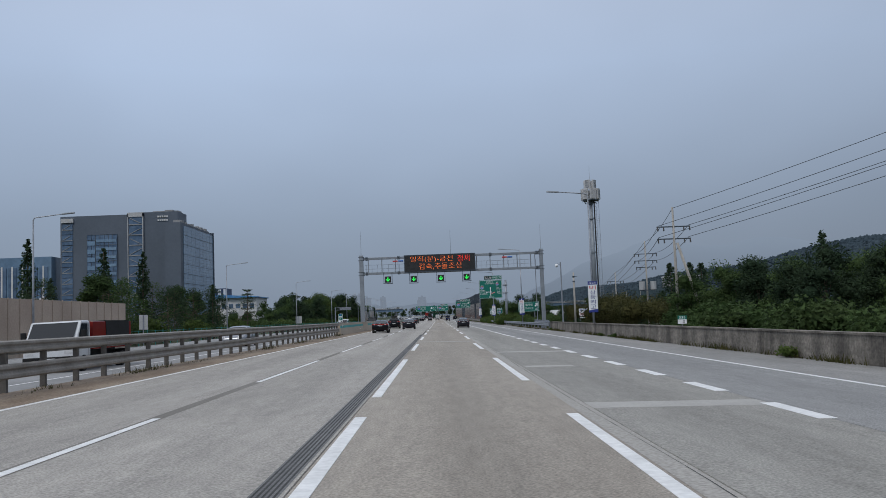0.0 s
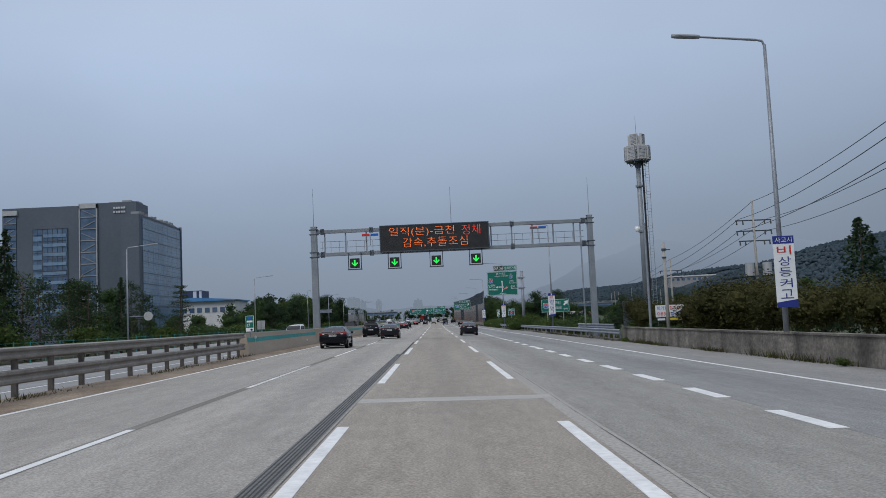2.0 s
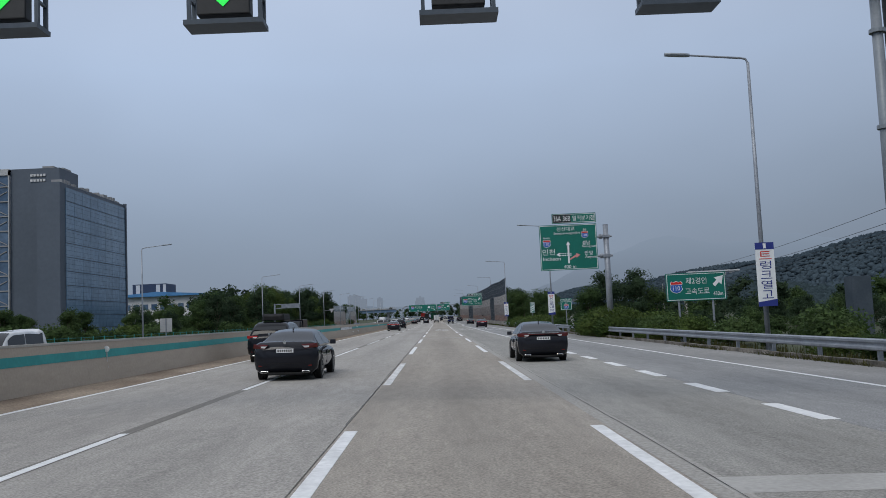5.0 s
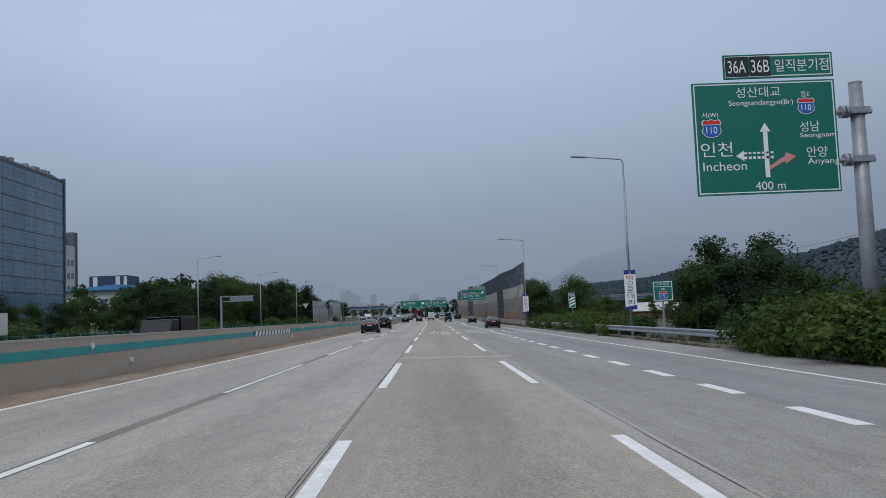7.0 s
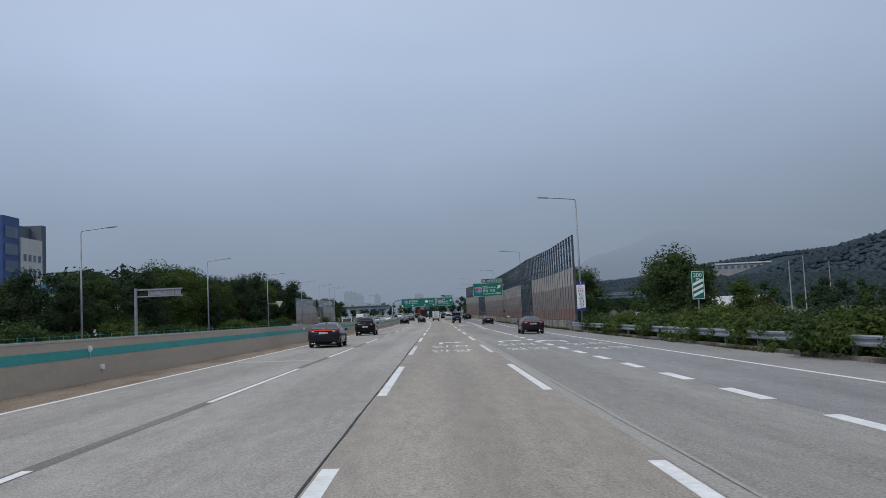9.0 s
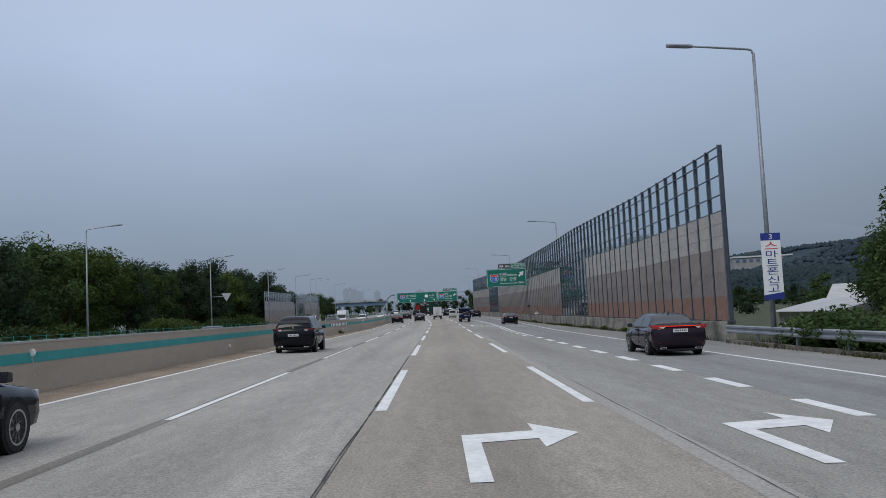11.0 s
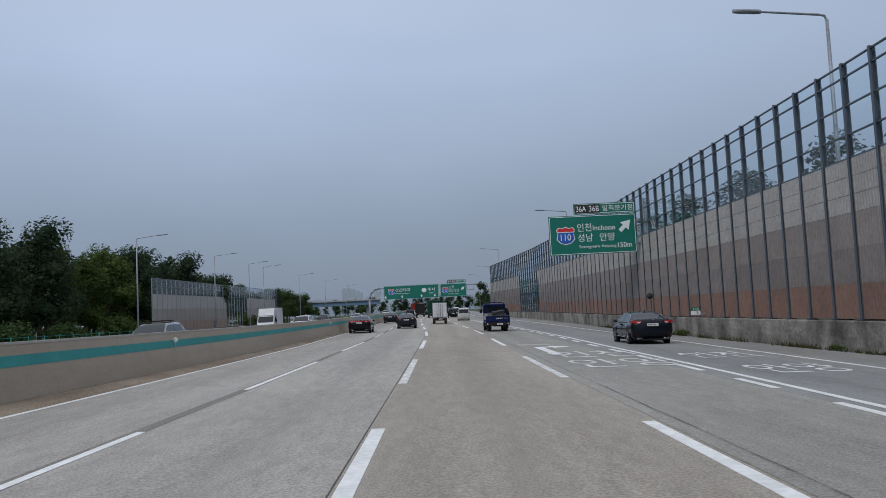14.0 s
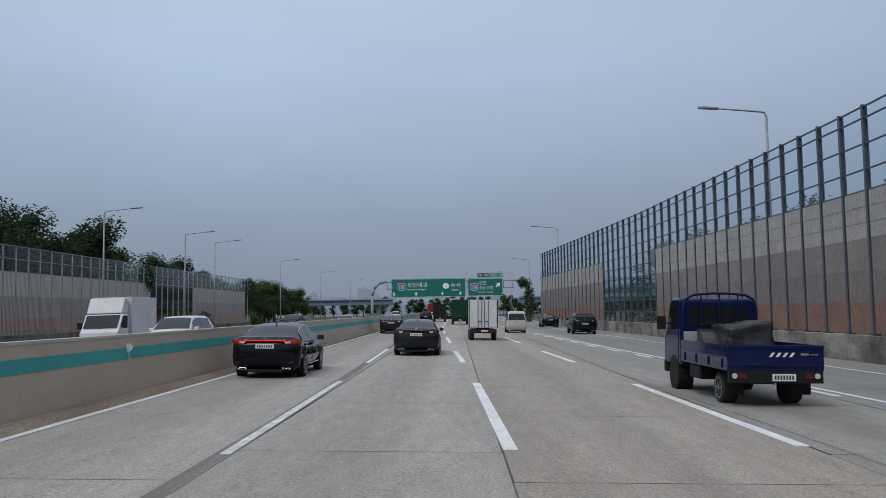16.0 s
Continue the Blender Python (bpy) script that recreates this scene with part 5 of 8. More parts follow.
bill = thing("billboard", "white billboard with red and blue Korean lettering", "billboard", pose(18.9, 109.3, 0.25) @ Matrix.Diagonal((0.62, 1, 0.8, 1)))
part("board", Mesh().box(-1.9, 1.9, -0.03, 0.03, 1.15, 2.35), M_WHITE, bill)
part("strip", Mesh().box(-1.9, 1.9, -0.035, 0.03, 0.70, 1.145), M_BLACK, bill, "black strip with yellow and white bars")
write(bill, "폐기물", -1.0, 2.05, 1.4, 0.42, M_SIGNBLUE, -0.045)
write(bill, "철거공사", 0.85, 2.05, 1.8, 0.42, M_RED, -0.045)
write(bill, "유품정리", -0.9, 1.45, 1.7, 0.42, M_RED, -0.045)
write(bill, "폐업정리", 0.95, 1.45, 1.6, 0.42, M_SIGNBLUE, -0.045)
part("bar", Mesh().box(-1.7, -0.7, -0.045, -0.036, 0.82, 1.02), M_WHITE, bill)
part("bar", Mesh().box(-0.5, 1.7, -0.045, -0.036, 0.80, 1.04), surf("bar_yellow", (0.6, 0.45, 0.03), (0.65, 0.5, 0.04), 1, 0.6), bill)
for x in (-1.6, 1.6):
    part("post", Mesh().tube((x, 0.08, -0.8), (x, 0.08, 2.3), 0.05, n=8), M_GALV, bill)
cam_post = thing("camera_pole", "slim white traffic camera pole with a dome camera", "camera pole", pose(13.4, 93.9, -0.3))
part("pole", Mesh().tube((0, 0, -0.2), (0, 0, 7.6), 0.09, 0.065, 10), M_GALV, cam_post)
part("arm", Mesh().tube((0, 0, 7.35), (-0.42, 0, 7.45), 0.03, n=6), M_GALV, cam_post)
part("camera_dome", Mesh().loft([[(-0.45 + r * math.cos(a), r * math.sin(a), z) for a in [2 * math.pi * k / 14 for k in range(14)]] for z, r in ((7.42, 0.05), (7.40, 0.15), (7.24, 0.17), (7.14, 0.15), (7.05, 0.07))]), M_WHITE, cam_post, smooth=True)

# Backs of signs beside the far carriageway.
for y, z, w, h in ((99.5, 1.55, 1.0, 1.75), (211.4, 1.55, 1.5, 1.75)):
    o = thing("road_sign", "grey ribbed back of a road sign beside the far carriageway", "road sign", pose(-34.9, y, 0), "backs of far signs")
    part("panel", Mesh().box(-w / 2, w / 2, -0.03, 0.03, z, z + h), M_BACK, o)
    for k in range(5):
        part("rib", Mesh().box(-w / 2, w / 2, -0.07, -0.031, z + 0.1 + 0.3 * k, z + 0.16 + 0.3 * k), M_BACK, o)
    part("post", Mesh().tube((0, -0.1, -0.9), (0, -0.1, z + h), 0.06, n=8), M_GALV, o)
for y, tall, three in ((132.0, 4.1, False), (350.5, 6.0, True)):
    o = thing("road_sign", "pale sign back on a bracket of a far lamp post" , "road sign", pose(-32.9, y, -0.5 + rise(y)))
    part("bracket", Mesh().tube((0, 0, tall), (2.0, 0, tall), 0.04, n=6), M_GALV, o)
    if three:
        part("panel", Mesh().plate([(1.3, tall + 0.45), (2.7, tall + 0.45), (2.0, tall - 0.75)], -0.03, 0.01), M_BACK, o, "triangular sign back")
    else:
        part("panel", Mesh().tube((2.0, -0.03, tall), (2.0, 0.01, tall), 0.48, n=20), M_BACK, o, "round sign back")
cant = thing("sign_gantry", "grey cantilever frame of a sign beside the far carriageway", "gantry", pose(-34.0, 280, 0))
part("pole", Mesh().tube((0, 0, -0.9), (0, 0, 6.3), 0.2, 0.16, 10), M_GALV, cant)
part("arm", Mesh().box(0, 5.2, -0.06, 0.06, 6.05, 6.2).box(0, 5.2, -0.06, 0.06, 5.3, 5.42), M_GALV, cant)
part("lattice", Mesh().box(1.4, 1.5, -0.05, 0.05, 5.4, 6.1).box(2.8, 2.9, -0.05, 0.05, 5.4, 6.1).box(4.2, 4.3, -0.05, 0.05, 5.4, 6.1).box(1.5, 5.0, 0.07, 0.1, 5.45, 6.05), M_GALV, cant)

mirror = thing("convex_mirror", "round black-backed mirror on a short pole at the noise barrier", "mirror", pose(13.1, 356.8, 0.55))
part("pole", Mesh().tube((0, 0, 0), (0, 0, 1.35), 0.035, n=8), M_DARKSTEEL, mirror)
part("back_shell", Mesh().loft([[(r * math.cos(a) - 0.05, y, 1.62 + r * math.sin(a)) for a in [2 * math.pi * k / 16 for k in range(16)]] for y, r in ((-0.10, 0.06), (-0.07, 0.14), (0.0, 0.20), (0.05, 0.21))]), M_BLACK, mirror)

sign15 = thing("direction_sign", "small green expressway sign with a route shield behind the guard rail", "road sign", pose(13.05, 195.3, 0), "motorway direction signs")
f = panel(sign15, 0.0, 1.25, 2.05, 3.30)
part("rule", Mesh().box(0.08, 1.17, -0.042, -0.031, 2.93, 2.96), M_WHITE, f)
write(f, "고속도로", 0.62, 3.11, 0.85, 0.19)
write(f, "북N", 0.62, 2.79, 0.26, 0.13)
shield(f, 0.62, 2.42, 0.5, body="15")
part("post", Mesh().tube((0.62, 0.1, -0.8), (0.62, 0.1, 3.2), 0.06, n=8), M_GALV, sign15)

# ---- buildings ----
# Slate tone with distance haze painted in: base colour made bluer and paler.
M_CLAD = surf("hazed_slate_cladding", (0.082, 0.102, 0.132), (0.100, 0.122, 0.156), 0.08, 0.6, fine=1.2, amount=0.06)
M_CURTAIN = surf("blue_curtain_glass", (0.120, 0.200, 0.300), (0.180, 0.270, 0.370), 0.05, 0.12, fine=0.6, amount=0.12, vary=0.10)
M_GLASSDARK = surf("dark_glazing", (0.060, 0.105, 0.175), (0.110, 0.165, 0.245), 0.15, 0.12, fine=0.6, amount=0.15, vary=0.15)
M_MULLION = surf("pale_mullion", grey(0.42), grey(0.48), 0.5, 0.5, 0.2, fine=2, amount=0.05)
M_BLUECLAD = surf("royal_blue_cladding", (0.025, 0.065, 0.21), (0.035, 0.085, 0.26), 0.2, 0.5, fine=1, amount=0.06)
M_WHITEWALL = surf("white_render", grey(0.55), grey(0.62), 0.2, 0.8, fine=1, amount=0.05)
M_ROOFBLUE = surf("blue_metal_roof", (0.06, 0.20, 0.42), (0.08, 0.25, 0.50), 0.2, 0.5, fine=1, amount=0.06)
M_GREYWALL = surf("grey_render", grey(0.26), grey(0.32), 0.2, 0.8, fine=1, amount=0.06)

office = thing("office_building", "large slate-grey office block with blue glass stair shaft and curtain wall", "building", pose(0, 0, -2.0))
part("main_block", Mesh().box(-146, -113.8, 331, 343, 0, 48.3), M_CLAD, office)
part("east_block", Mesh().box(-113.8, -100.5, 331, 343, 0, 48.9), M_CLAD, office)
part("side_block", Mesh().box(-103, -97.0, 323, 369.6, 0, 43.6), M_CLAD, office)
shaft = part("stair_shaft", Mesh().box(-119.4, -114.0, 330.6, 331.2, 3, 47.2), M_GLASSDARK, office, "glazed stair shaft with white flights")
for k in range(11):
    z = 4 + 4.0 * k
    part("landing", Mesh().box(-119.4, -114.0, 330.35, 330.62, z, z + 0.3), M_GREYWALL, shaft)
    a, b = (-119.0, -114.4) if k % 2 else (-114.4, -119.0)
    part("flight", Mesh().plate([(a, z + 0.4), (a, z + 0.62), (b, z + 2.9), (b, z + 2.68)], 330.4, 330.6), M_GREYWALL, shaft)
for x in (-119.6, -113.8):
    part("fin", Mesh().box(x - 0.15, x + 0.15, 330.2, 331.0, 0, 48.6), M_MULLION, office)
bay_glass = part("glazed_bay", Mesh().box(-135.6, -123.9, 330.7, 331.2, 8, 40.8), M_GLASSDARK, office)
mg = Mesh()
for k in range(8):
    mg.box(-135.6 + 1.67 * k - 0.07, -135.6 + 1.67 * k + 0.07, 330.55, 330.72, 8, 40.8)
for k in range(17):
    mg.box(-135.6, -123.9, 330.5, 330.72, 8 + 2.05 * k - 0.07, 8 + 2.05 * k + 0.07)
part("mullion_grid", mg, M_CLAD, bay_glass)
for k in range(9):
    part("blue_panel", Mesh().box(-135.4, -132.4, 330.4, 330.7, 11 + 2 * k * 1.6, 12.6 + 2 * k * 1.6), M_CURTAIN, bay_glass)
for k in range(10):
    z = 3.5 + 4.2 * k
    w = part("window", Mesh().box(-145.3, -141.2, 330.75, 331.1, z, z + 3.9), M_GLASSDARK, office)
    part("landing", Mesh().box(-145.3, -141.2, 330.55, 330.76, z + 1.6, z + 1.85).plate([(-145.0, z + 1.9), (-145.0, z + 2.1), (-142.0, z + 3.7), (-142.0, z + 3.5)], 330.6, 330.75), M_GREYWALL, w)
part("shaft_cap", Mesh().box(-145.6, -140.8, 330.3, 331.0, 45.8, 47.4).box(-119.75, -113.65, 330.2, 331.0, 47.2, 48.9), M_MULLION, office)
for k in range(10):
    z = 9.0 + 3.2 * k
    part("lit_band", Mesh().box(-132.0, -124.2, 330.45, 330.66, z, z + 1.1), M_CURTAIN, bay_glass)
for j in range(11):
    z0 = 2.0 + 3.7 * j
    for k in range(8):
        y0 = 326.2 + 5.35 * k
        part("glass_panel", Mesh().box(-97.1, -96.8, y0 + 0.06, y0 + 5.29, z0 + 0.08, z0 + 3.62), M_CURTAIN, office)
gl = Mesh()
for j in range(34):
    gl.box(-96.85, -96.785, 326.2, 369, 2.0 + 1.2 * j, 2.06 + 1.2 * j)
part("glazing_grid", gl, M_GLASSDARK, office)
part("corner_fin", Mesh().box(-97.4, -96.5, 369.0, 369.8, 0, 44.0), M_CLAD, office)
rf = Mesh()
rr = random.Random(5)
for k in range(22):
    y0 = 327 + 1.9 * k
    rf.box(-101, -98.2, y0, y0 + rr.uniform(0.8, 1.7), 43.6, 43.6 + rr.uniform(0.6, 1.6))
part("roof_plant", rf, M_GREYWALL, office)
part("roof_plant", Mesh().box(-112, -102, 337, 342, 48.9, 50.0).box(-106, -103, 333, 336, 48.9, 49.8), M_GREYWALL, office)
for z, w in ((47.0, 4.2), (45.6, 3.9)):
    for k in range(5):
        part("sign_bar", Mesh().box(-108.2 + 0.85 * k, -107.6 + 0.85 * k, 330.7, 330.95, z - 0.32, z + 0.32), M_WHITEWALL, office)

annex = thing("office_building", "lower grey office block with tall white window strips", "building", pose(0, 0, -2.0))
part("block", Mesh().box(-190, -149.5, 331, 360, 0, 33.0), M_CURTAIN, annex)
for k in range(9):
    x = -186 + 4.0 * k
    w = part("window", Mesh().box(x, x + 3.2, 330.7, 331.1, 4, 29), M_GLASSDARK, annex)
    part("pale_strip", Mesh().box(x + 1.2, x + 1.8, 330.55, 330.72, 4, 29.5).box(x, x + 3.2, 330.55, 330.72, 16, 17), M_WHITEWALL, w)
blue_block = thing("office_building", "royal blue and white office block with small square windows", "building", pose(-6.6, -132, -4.06) @ Matrix.Scale(1.8, 4))
part("block", Mesh().box(-112, -95.4, 372, 380, 0, 31.0), M_BLUECLAD, blue_block)
part("white_wing", Mesh().box(-112, -95.0, 380, 391, 0, 26.5), M_WHITEWALL, blue_block)
part("grey_tower", Mesh().box(-112, -95.2, 391, 393.5, 0, 30.5).box(-112, -98, 384, 391, 26.5, 30.0), M_CLAD, blue_block)
for j in range(6):
    for k in range(4):
        part("window", Mesh().box(-95.1, -94.9, 381.2 + 2.5 * k, 382.5 + 2.5 * k, 3 + 3.6 * j, 4.6 + 3.6 * j), M_GLASSDARK, blue_block)
for j in range(7):
    part("window", Mesh().box(-95.5, -95.3, 373.0, 379.2, 2 + 4.0 * j, 4.6 + 4.0 * j), M_GLASSDARK, blue_block)
fac = thing("factory", "low factory with a pale blue metal roof", "building", pose(0, 0, 0))
part("hall", Mesh().box(-140, -100, 471, 500, 0, 16.6), M_WHITEWALL, fac)
part("roof", Mesh().prism([(-141, 16.6), (-99, 16.6), (-99, 17.1), (-120, 18.6), (-141, 17.1)], 469, 501), M_ROOFBLUE, fac)
part("upper_storey", Mesh().box(-132.5, -118, 476, 490, 17, 22.4), surf("navy_cladding", (0.022, 0.038, 0.080), (0.030, 0.050, 0.100), 0.2, 0.5, fine=1, amount=0.06), fac)
for x in (-131, -122.3, -119.2):
    part("white_panel", Mesh().box(x, x + 1.7 if x < -120 else -118.02, 475.8, 476.1, 17.6, 22.0), M_WHITEWALL, fac)
for k in range(10):
    part("window", Mesh().box(-138 + 3.8 * k, -135.6 + 3.8 * k, 470.8, 471.1, 11.0, 13.4), M_GLASSDARK, fac)
hill_works = thing("hillside_works", "long white industrial building on the hillside", "building", pose(276, 950, 25.5, 0, 0, -8))
part("hall", Mesh().box(-24, 24, 0, 14, 0, 11), M_GREYWALL, hill_works)
part("roof", Mesh().box(-24.6, 24.6, -1, 15, 11, 12.2), M_WHITEWALL, hill_works)
for k in range(8):
    part("window", Mesh().box(-22 + 5.6 * k, -19 + 5.6 * k, -0.3, 0.1, 7.0, 9.5), M_GLASSDARK, hill_works)
shed = thing("shed", "brick-red gabled shed with a pale sheet roof", "shed", pose(44, 312, -0.9, 0, 0, 52) @ Matrix.Scale(1.2, 4))
part("walls", Mesh().prism([(-2.6, 0), (2.6, 0), (2.6, 1.7), (0, 2.9), (-2.6, 1.7)], -4, 4), surf("rust_red_brick", (0.13, 0.055, 0.038), (0.19, 0.08, 0.055), 0.6, 0.8, fine=6, amount=0.2), shed)
part("roof", Mesh().prism([(-2.95, 1.62), (0, 2.98), (2.95, 1.62), (2.95, 1.70), (0, 3.08), (-2.95, 1.70)], -4.3, 4.3), M_BACK, shed)
hut = thing("shed", "low white sheet-roofed shed beyond the guard rail", "shed", pose(24, 262, -0.5))
part("wall_block", Mesh().box(-3, 3, 12, 20, 0, 1.3), M_WHITEWALL, hut)
part("roof", Mesh().prism([(-3.4, 1.3), (3.4, 1.3), (0, 2.0)], 11.7, 20.3), M_BACK, hut)

# Overpass and far town.
bridge = thing("overpass", "blue steel girder overpass crossing beyond the junction", "bridge", pose(0, 720, 2.0), kind="structure")
# The girder's blue is dulled, with distance haze put into its colour.
part("girder", Mesh().box(-140, -30, 0, 8, 6.0, 8.0).box(25, 160, 0, 8, 6.0, 8.0), surf("hazed_blue_girder", (0.10, 0.17, 0.26), (0.13, 0.205, 0.30), 0.1, 0.5, fine=1, amount=0.08), bridge)
part("deck", Mesh().box(-140, -30, -0.8, 9, 8.0, 8.5).box(25, 160, -0.8, 9, 8.0, 8.5), M_GREYWALL, bridge)
rl = Mesh()
for a, b in ((-140, -30), (25, 160)):
    rl.box(a, b, -0.7, -0.6, 9.3, 9.45).box(a, b, -0.7, -0.6, 8.85, 8.95)
    for k in range(int((b - a) / 3) + 1):
        rl.box(a + 3 * k, a + 0.15 + 3 * k, -0.7, -0.6, 8.5, 9.45)
part("railing", rl, M_BACK, bridge)
for x in (-100, -66, -36, 30, 52, 90):
    part("pier", Mesh().tube((x, 4, -3), (x, 4, 6.0), 1.1, n=12), M_GREYWALL, bridge)
# ---- hills ----
def hill(name, label, x, crest, depth, material, rough, step, woods=0, size=5.0):
    """A long ridge beside the road; crest gives its height at y, woods the number of tree crowns on it."""
    m = Mesh()

    def height(px, y):
        h = np.interp(y, [c[0] for c in crest], [c[1] for c in crest])
        f = max(0.0, math.sin(math.pi * (px - x + depth) / (2 * depth))) ** 1.4
        n1 = noise.noise((px * 0.012, y * 0.012, 3.1))
        n2 = noise.noise((px * 0.11, y * 0.11, 7.7)) + 0.6 * noise.noise((px * 0.3, y * 0.3, 1.7))
        return -3 + h * f * (1 + 0.16 * n1 * (1 - f)) + rough * n2 * (0.25 + f)

    ys = np.arange(crest[0][0], crest[-1][0] + step, step)
    n = 23
    for y in ys:
        m.v += [(px, float(y), height(px, y)) for px in [x - depth + 2 * depth * k / (n - 1) for k in range(n)]]
    m.f = [(j * n + i, j * n + i + 1, (j + 1) * n + i + 1, (j + 1) * n + i) for j in range(len(ys) - 1) for i in range(n - 1)]
    ob = tagged(part(name, m, material, smooth=False), label, "hill", kind="structure")
    if woods:
        vs = [Vector(v) for v in ((1, 0, -0.2), (-0.5, 0.87, 0.1), (-0.5, -0.87, -0.1), (0.25, 0.2, 1), (-0.35, 0.1, 0.75), (0, 0, -1))]
        fs = [(0, 1, 3), (1, 4, 3), (1, 2, 4), (2, 0, 3), (2, 3, 4), (0, 5, 1), (1, 5, 2), (2, 5, 0)]
        rng, crowns = random.Random(int(x)), Mesh()
        for _ in range(woods):
            px = x - depth * 0.97 + depth * 1.15 * rng.random() ** 0.85
            y = crest[0][0] + (crest[-1][0] - crest[0][0]) * rng.random() ** 1.4
            if 225 < px < 330 and 840 < y < 985:
                continue
            r = size * rng.uniform(0.55, 1.25)
            at = Vector((px, y, height(px, y) + 0.2 * r))
            turn = Matrix.Rotation(rng.uniform(0, 6.28), 3, "Z")
            tall = rng.uniform(0.42, 0.8)
            crowns.add([at + turn @ Vector((v.x * r, v.y * r, v.z * r * tall)) * rng.uniform(0.75, 1.2) for v in vs], fs)
        o = part("treetops", crowns, material, ob, smooth=True)
        o["kind"] = "stuff"
    return ob


def ridge(name, label, y, crest, depth, material):
    """A mountain across the end of the valley; crest gives its height at x."""
    m = Mesh()
    xs = np.arange(crest[0][0], crest[-1][0] + 1, 22)
    n = 17
    for px in xs:
        h = np.interp(px, [c[0] for c in crest], [c[1] for c in crest])
        for k in range(n):
            u = 2 * k / (n - 1) - 1
            m.v.append((float(px), y + depth * u, -3 + (h + 9 * noise.noise((px * 0.02, u * 3, 2.2)) + 4 * noise.noise((px * 0.07, u * 9, 5.2))) * (1 - u * u)))
    m.f = [(j * n + i, j * n + i + 1, (j + 1) * n + i + 1, (j + 1) * n + i) for j in range(len(xs) - 1) for i in range(n - 1)]
    return tagged(part(name, m, material, smooth=True), label, "hill", kind="structure")


def painted_mist(name, c1, c2, mist, share):
    """Distant surface with painted haze: a mist-coloured emission mixed over its own colours."""
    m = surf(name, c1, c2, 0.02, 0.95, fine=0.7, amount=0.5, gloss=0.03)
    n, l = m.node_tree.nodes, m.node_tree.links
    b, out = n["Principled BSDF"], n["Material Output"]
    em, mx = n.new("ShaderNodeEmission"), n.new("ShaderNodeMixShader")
    # the painted haze's emission colour brightens with height
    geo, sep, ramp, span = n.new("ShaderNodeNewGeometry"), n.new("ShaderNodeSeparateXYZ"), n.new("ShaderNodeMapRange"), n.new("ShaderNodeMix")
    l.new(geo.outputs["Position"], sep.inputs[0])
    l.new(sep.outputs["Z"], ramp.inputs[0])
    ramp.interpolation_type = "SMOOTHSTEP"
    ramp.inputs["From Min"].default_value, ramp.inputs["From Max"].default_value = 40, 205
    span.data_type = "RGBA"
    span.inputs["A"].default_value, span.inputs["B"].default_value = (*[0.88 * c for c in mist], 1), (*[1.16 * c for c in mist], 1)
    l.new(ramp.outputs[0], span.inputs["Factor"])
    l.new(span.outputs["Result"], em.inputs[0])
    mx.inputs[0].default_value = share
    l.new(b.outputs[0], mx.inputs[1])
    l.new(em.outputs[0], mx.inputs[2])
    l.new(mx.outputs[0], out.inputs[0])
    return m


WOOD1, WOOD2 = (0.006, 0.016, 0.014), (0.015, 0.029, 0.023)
# Haze is put into these woods' base colours, bluer than leaves would be.
M_HILL = surf("hazed_near_hill", (0.036, 0.052, 0.066), (0.054, 0.075, 0.090), 0.012, 0.95, fine=0.25, amount=0.25, gloss=0.03, island=0.05)
M_SPUR = surf("hazed_wooded_spur", (0.026, 0.040, 0.046), (0.042, 0.060, 0.066), 0.012, 0.95, fine=0.25, amount=0.25, gloss=0.03, island=0.05)
hill("hill", "wooded hill beside the valley, blue-grey with painted haze", 380, ((330, 40), (520, 48), (714, 58), (911, 48), (1107, 54), (1263, 56), (1418, 51), (1828, 58), (2400, 72), (2700, 30)), 230, M_HILL, 0.8, 12, 26000, 3.1)
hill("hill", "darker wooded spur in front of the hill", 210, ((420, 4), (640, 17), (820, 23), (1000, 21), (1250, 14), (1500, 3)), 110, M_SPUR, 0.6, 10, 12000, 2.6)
# Far ridges and town carry their haze as emission in the material.
ridge("backdrop_hill", "far wooded mountain paled by painted mist", 2500, ((180, 20), (260, 62), (350, 108), (446, 150), (540, 177), (600, 200), (650, 211), (730, 190), (818, 180), (950, 205), (1150, 170), (1500, 90), (1800, 30)), 500, painted_mist("hazed_far_mountain", WOOD1, WOOD2, (0.222, 0.275, 0.356), 0.88))
ridge("backdrop_hill", "low far ridge behind the motorway", 2900, ((-1200, 10), (-700, 40), (-380, 62), (-150, 46), (120, 55), (420, 40)), 300, painted_mist("hazed_far_ridge", WOOD1, WOOD2, (0.222, 0.275, 0.356), 0.90))
M_FARTOWN = painted_mist("hazed_town", grey(0.30), grey(0.36), (0.208, 0.255, 0.327), 0.88)
rt = random.Random(12)
for k in range(16):
    x, y = rt.uniform(-420, 120), rt.uniform(2300, 2700)
    h, w = rt.uniform(45, 80), rt.uniform(14, 28)
    o = thing("apartment_block", "distant apartment block paled by painted mist", "building", pose(x, y, 0), "apartment blocks in the mist")
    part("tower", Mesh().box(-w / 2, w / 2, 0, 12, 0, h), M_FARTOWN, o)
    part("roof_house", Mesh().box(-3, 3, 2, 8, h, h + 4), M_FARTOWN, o)

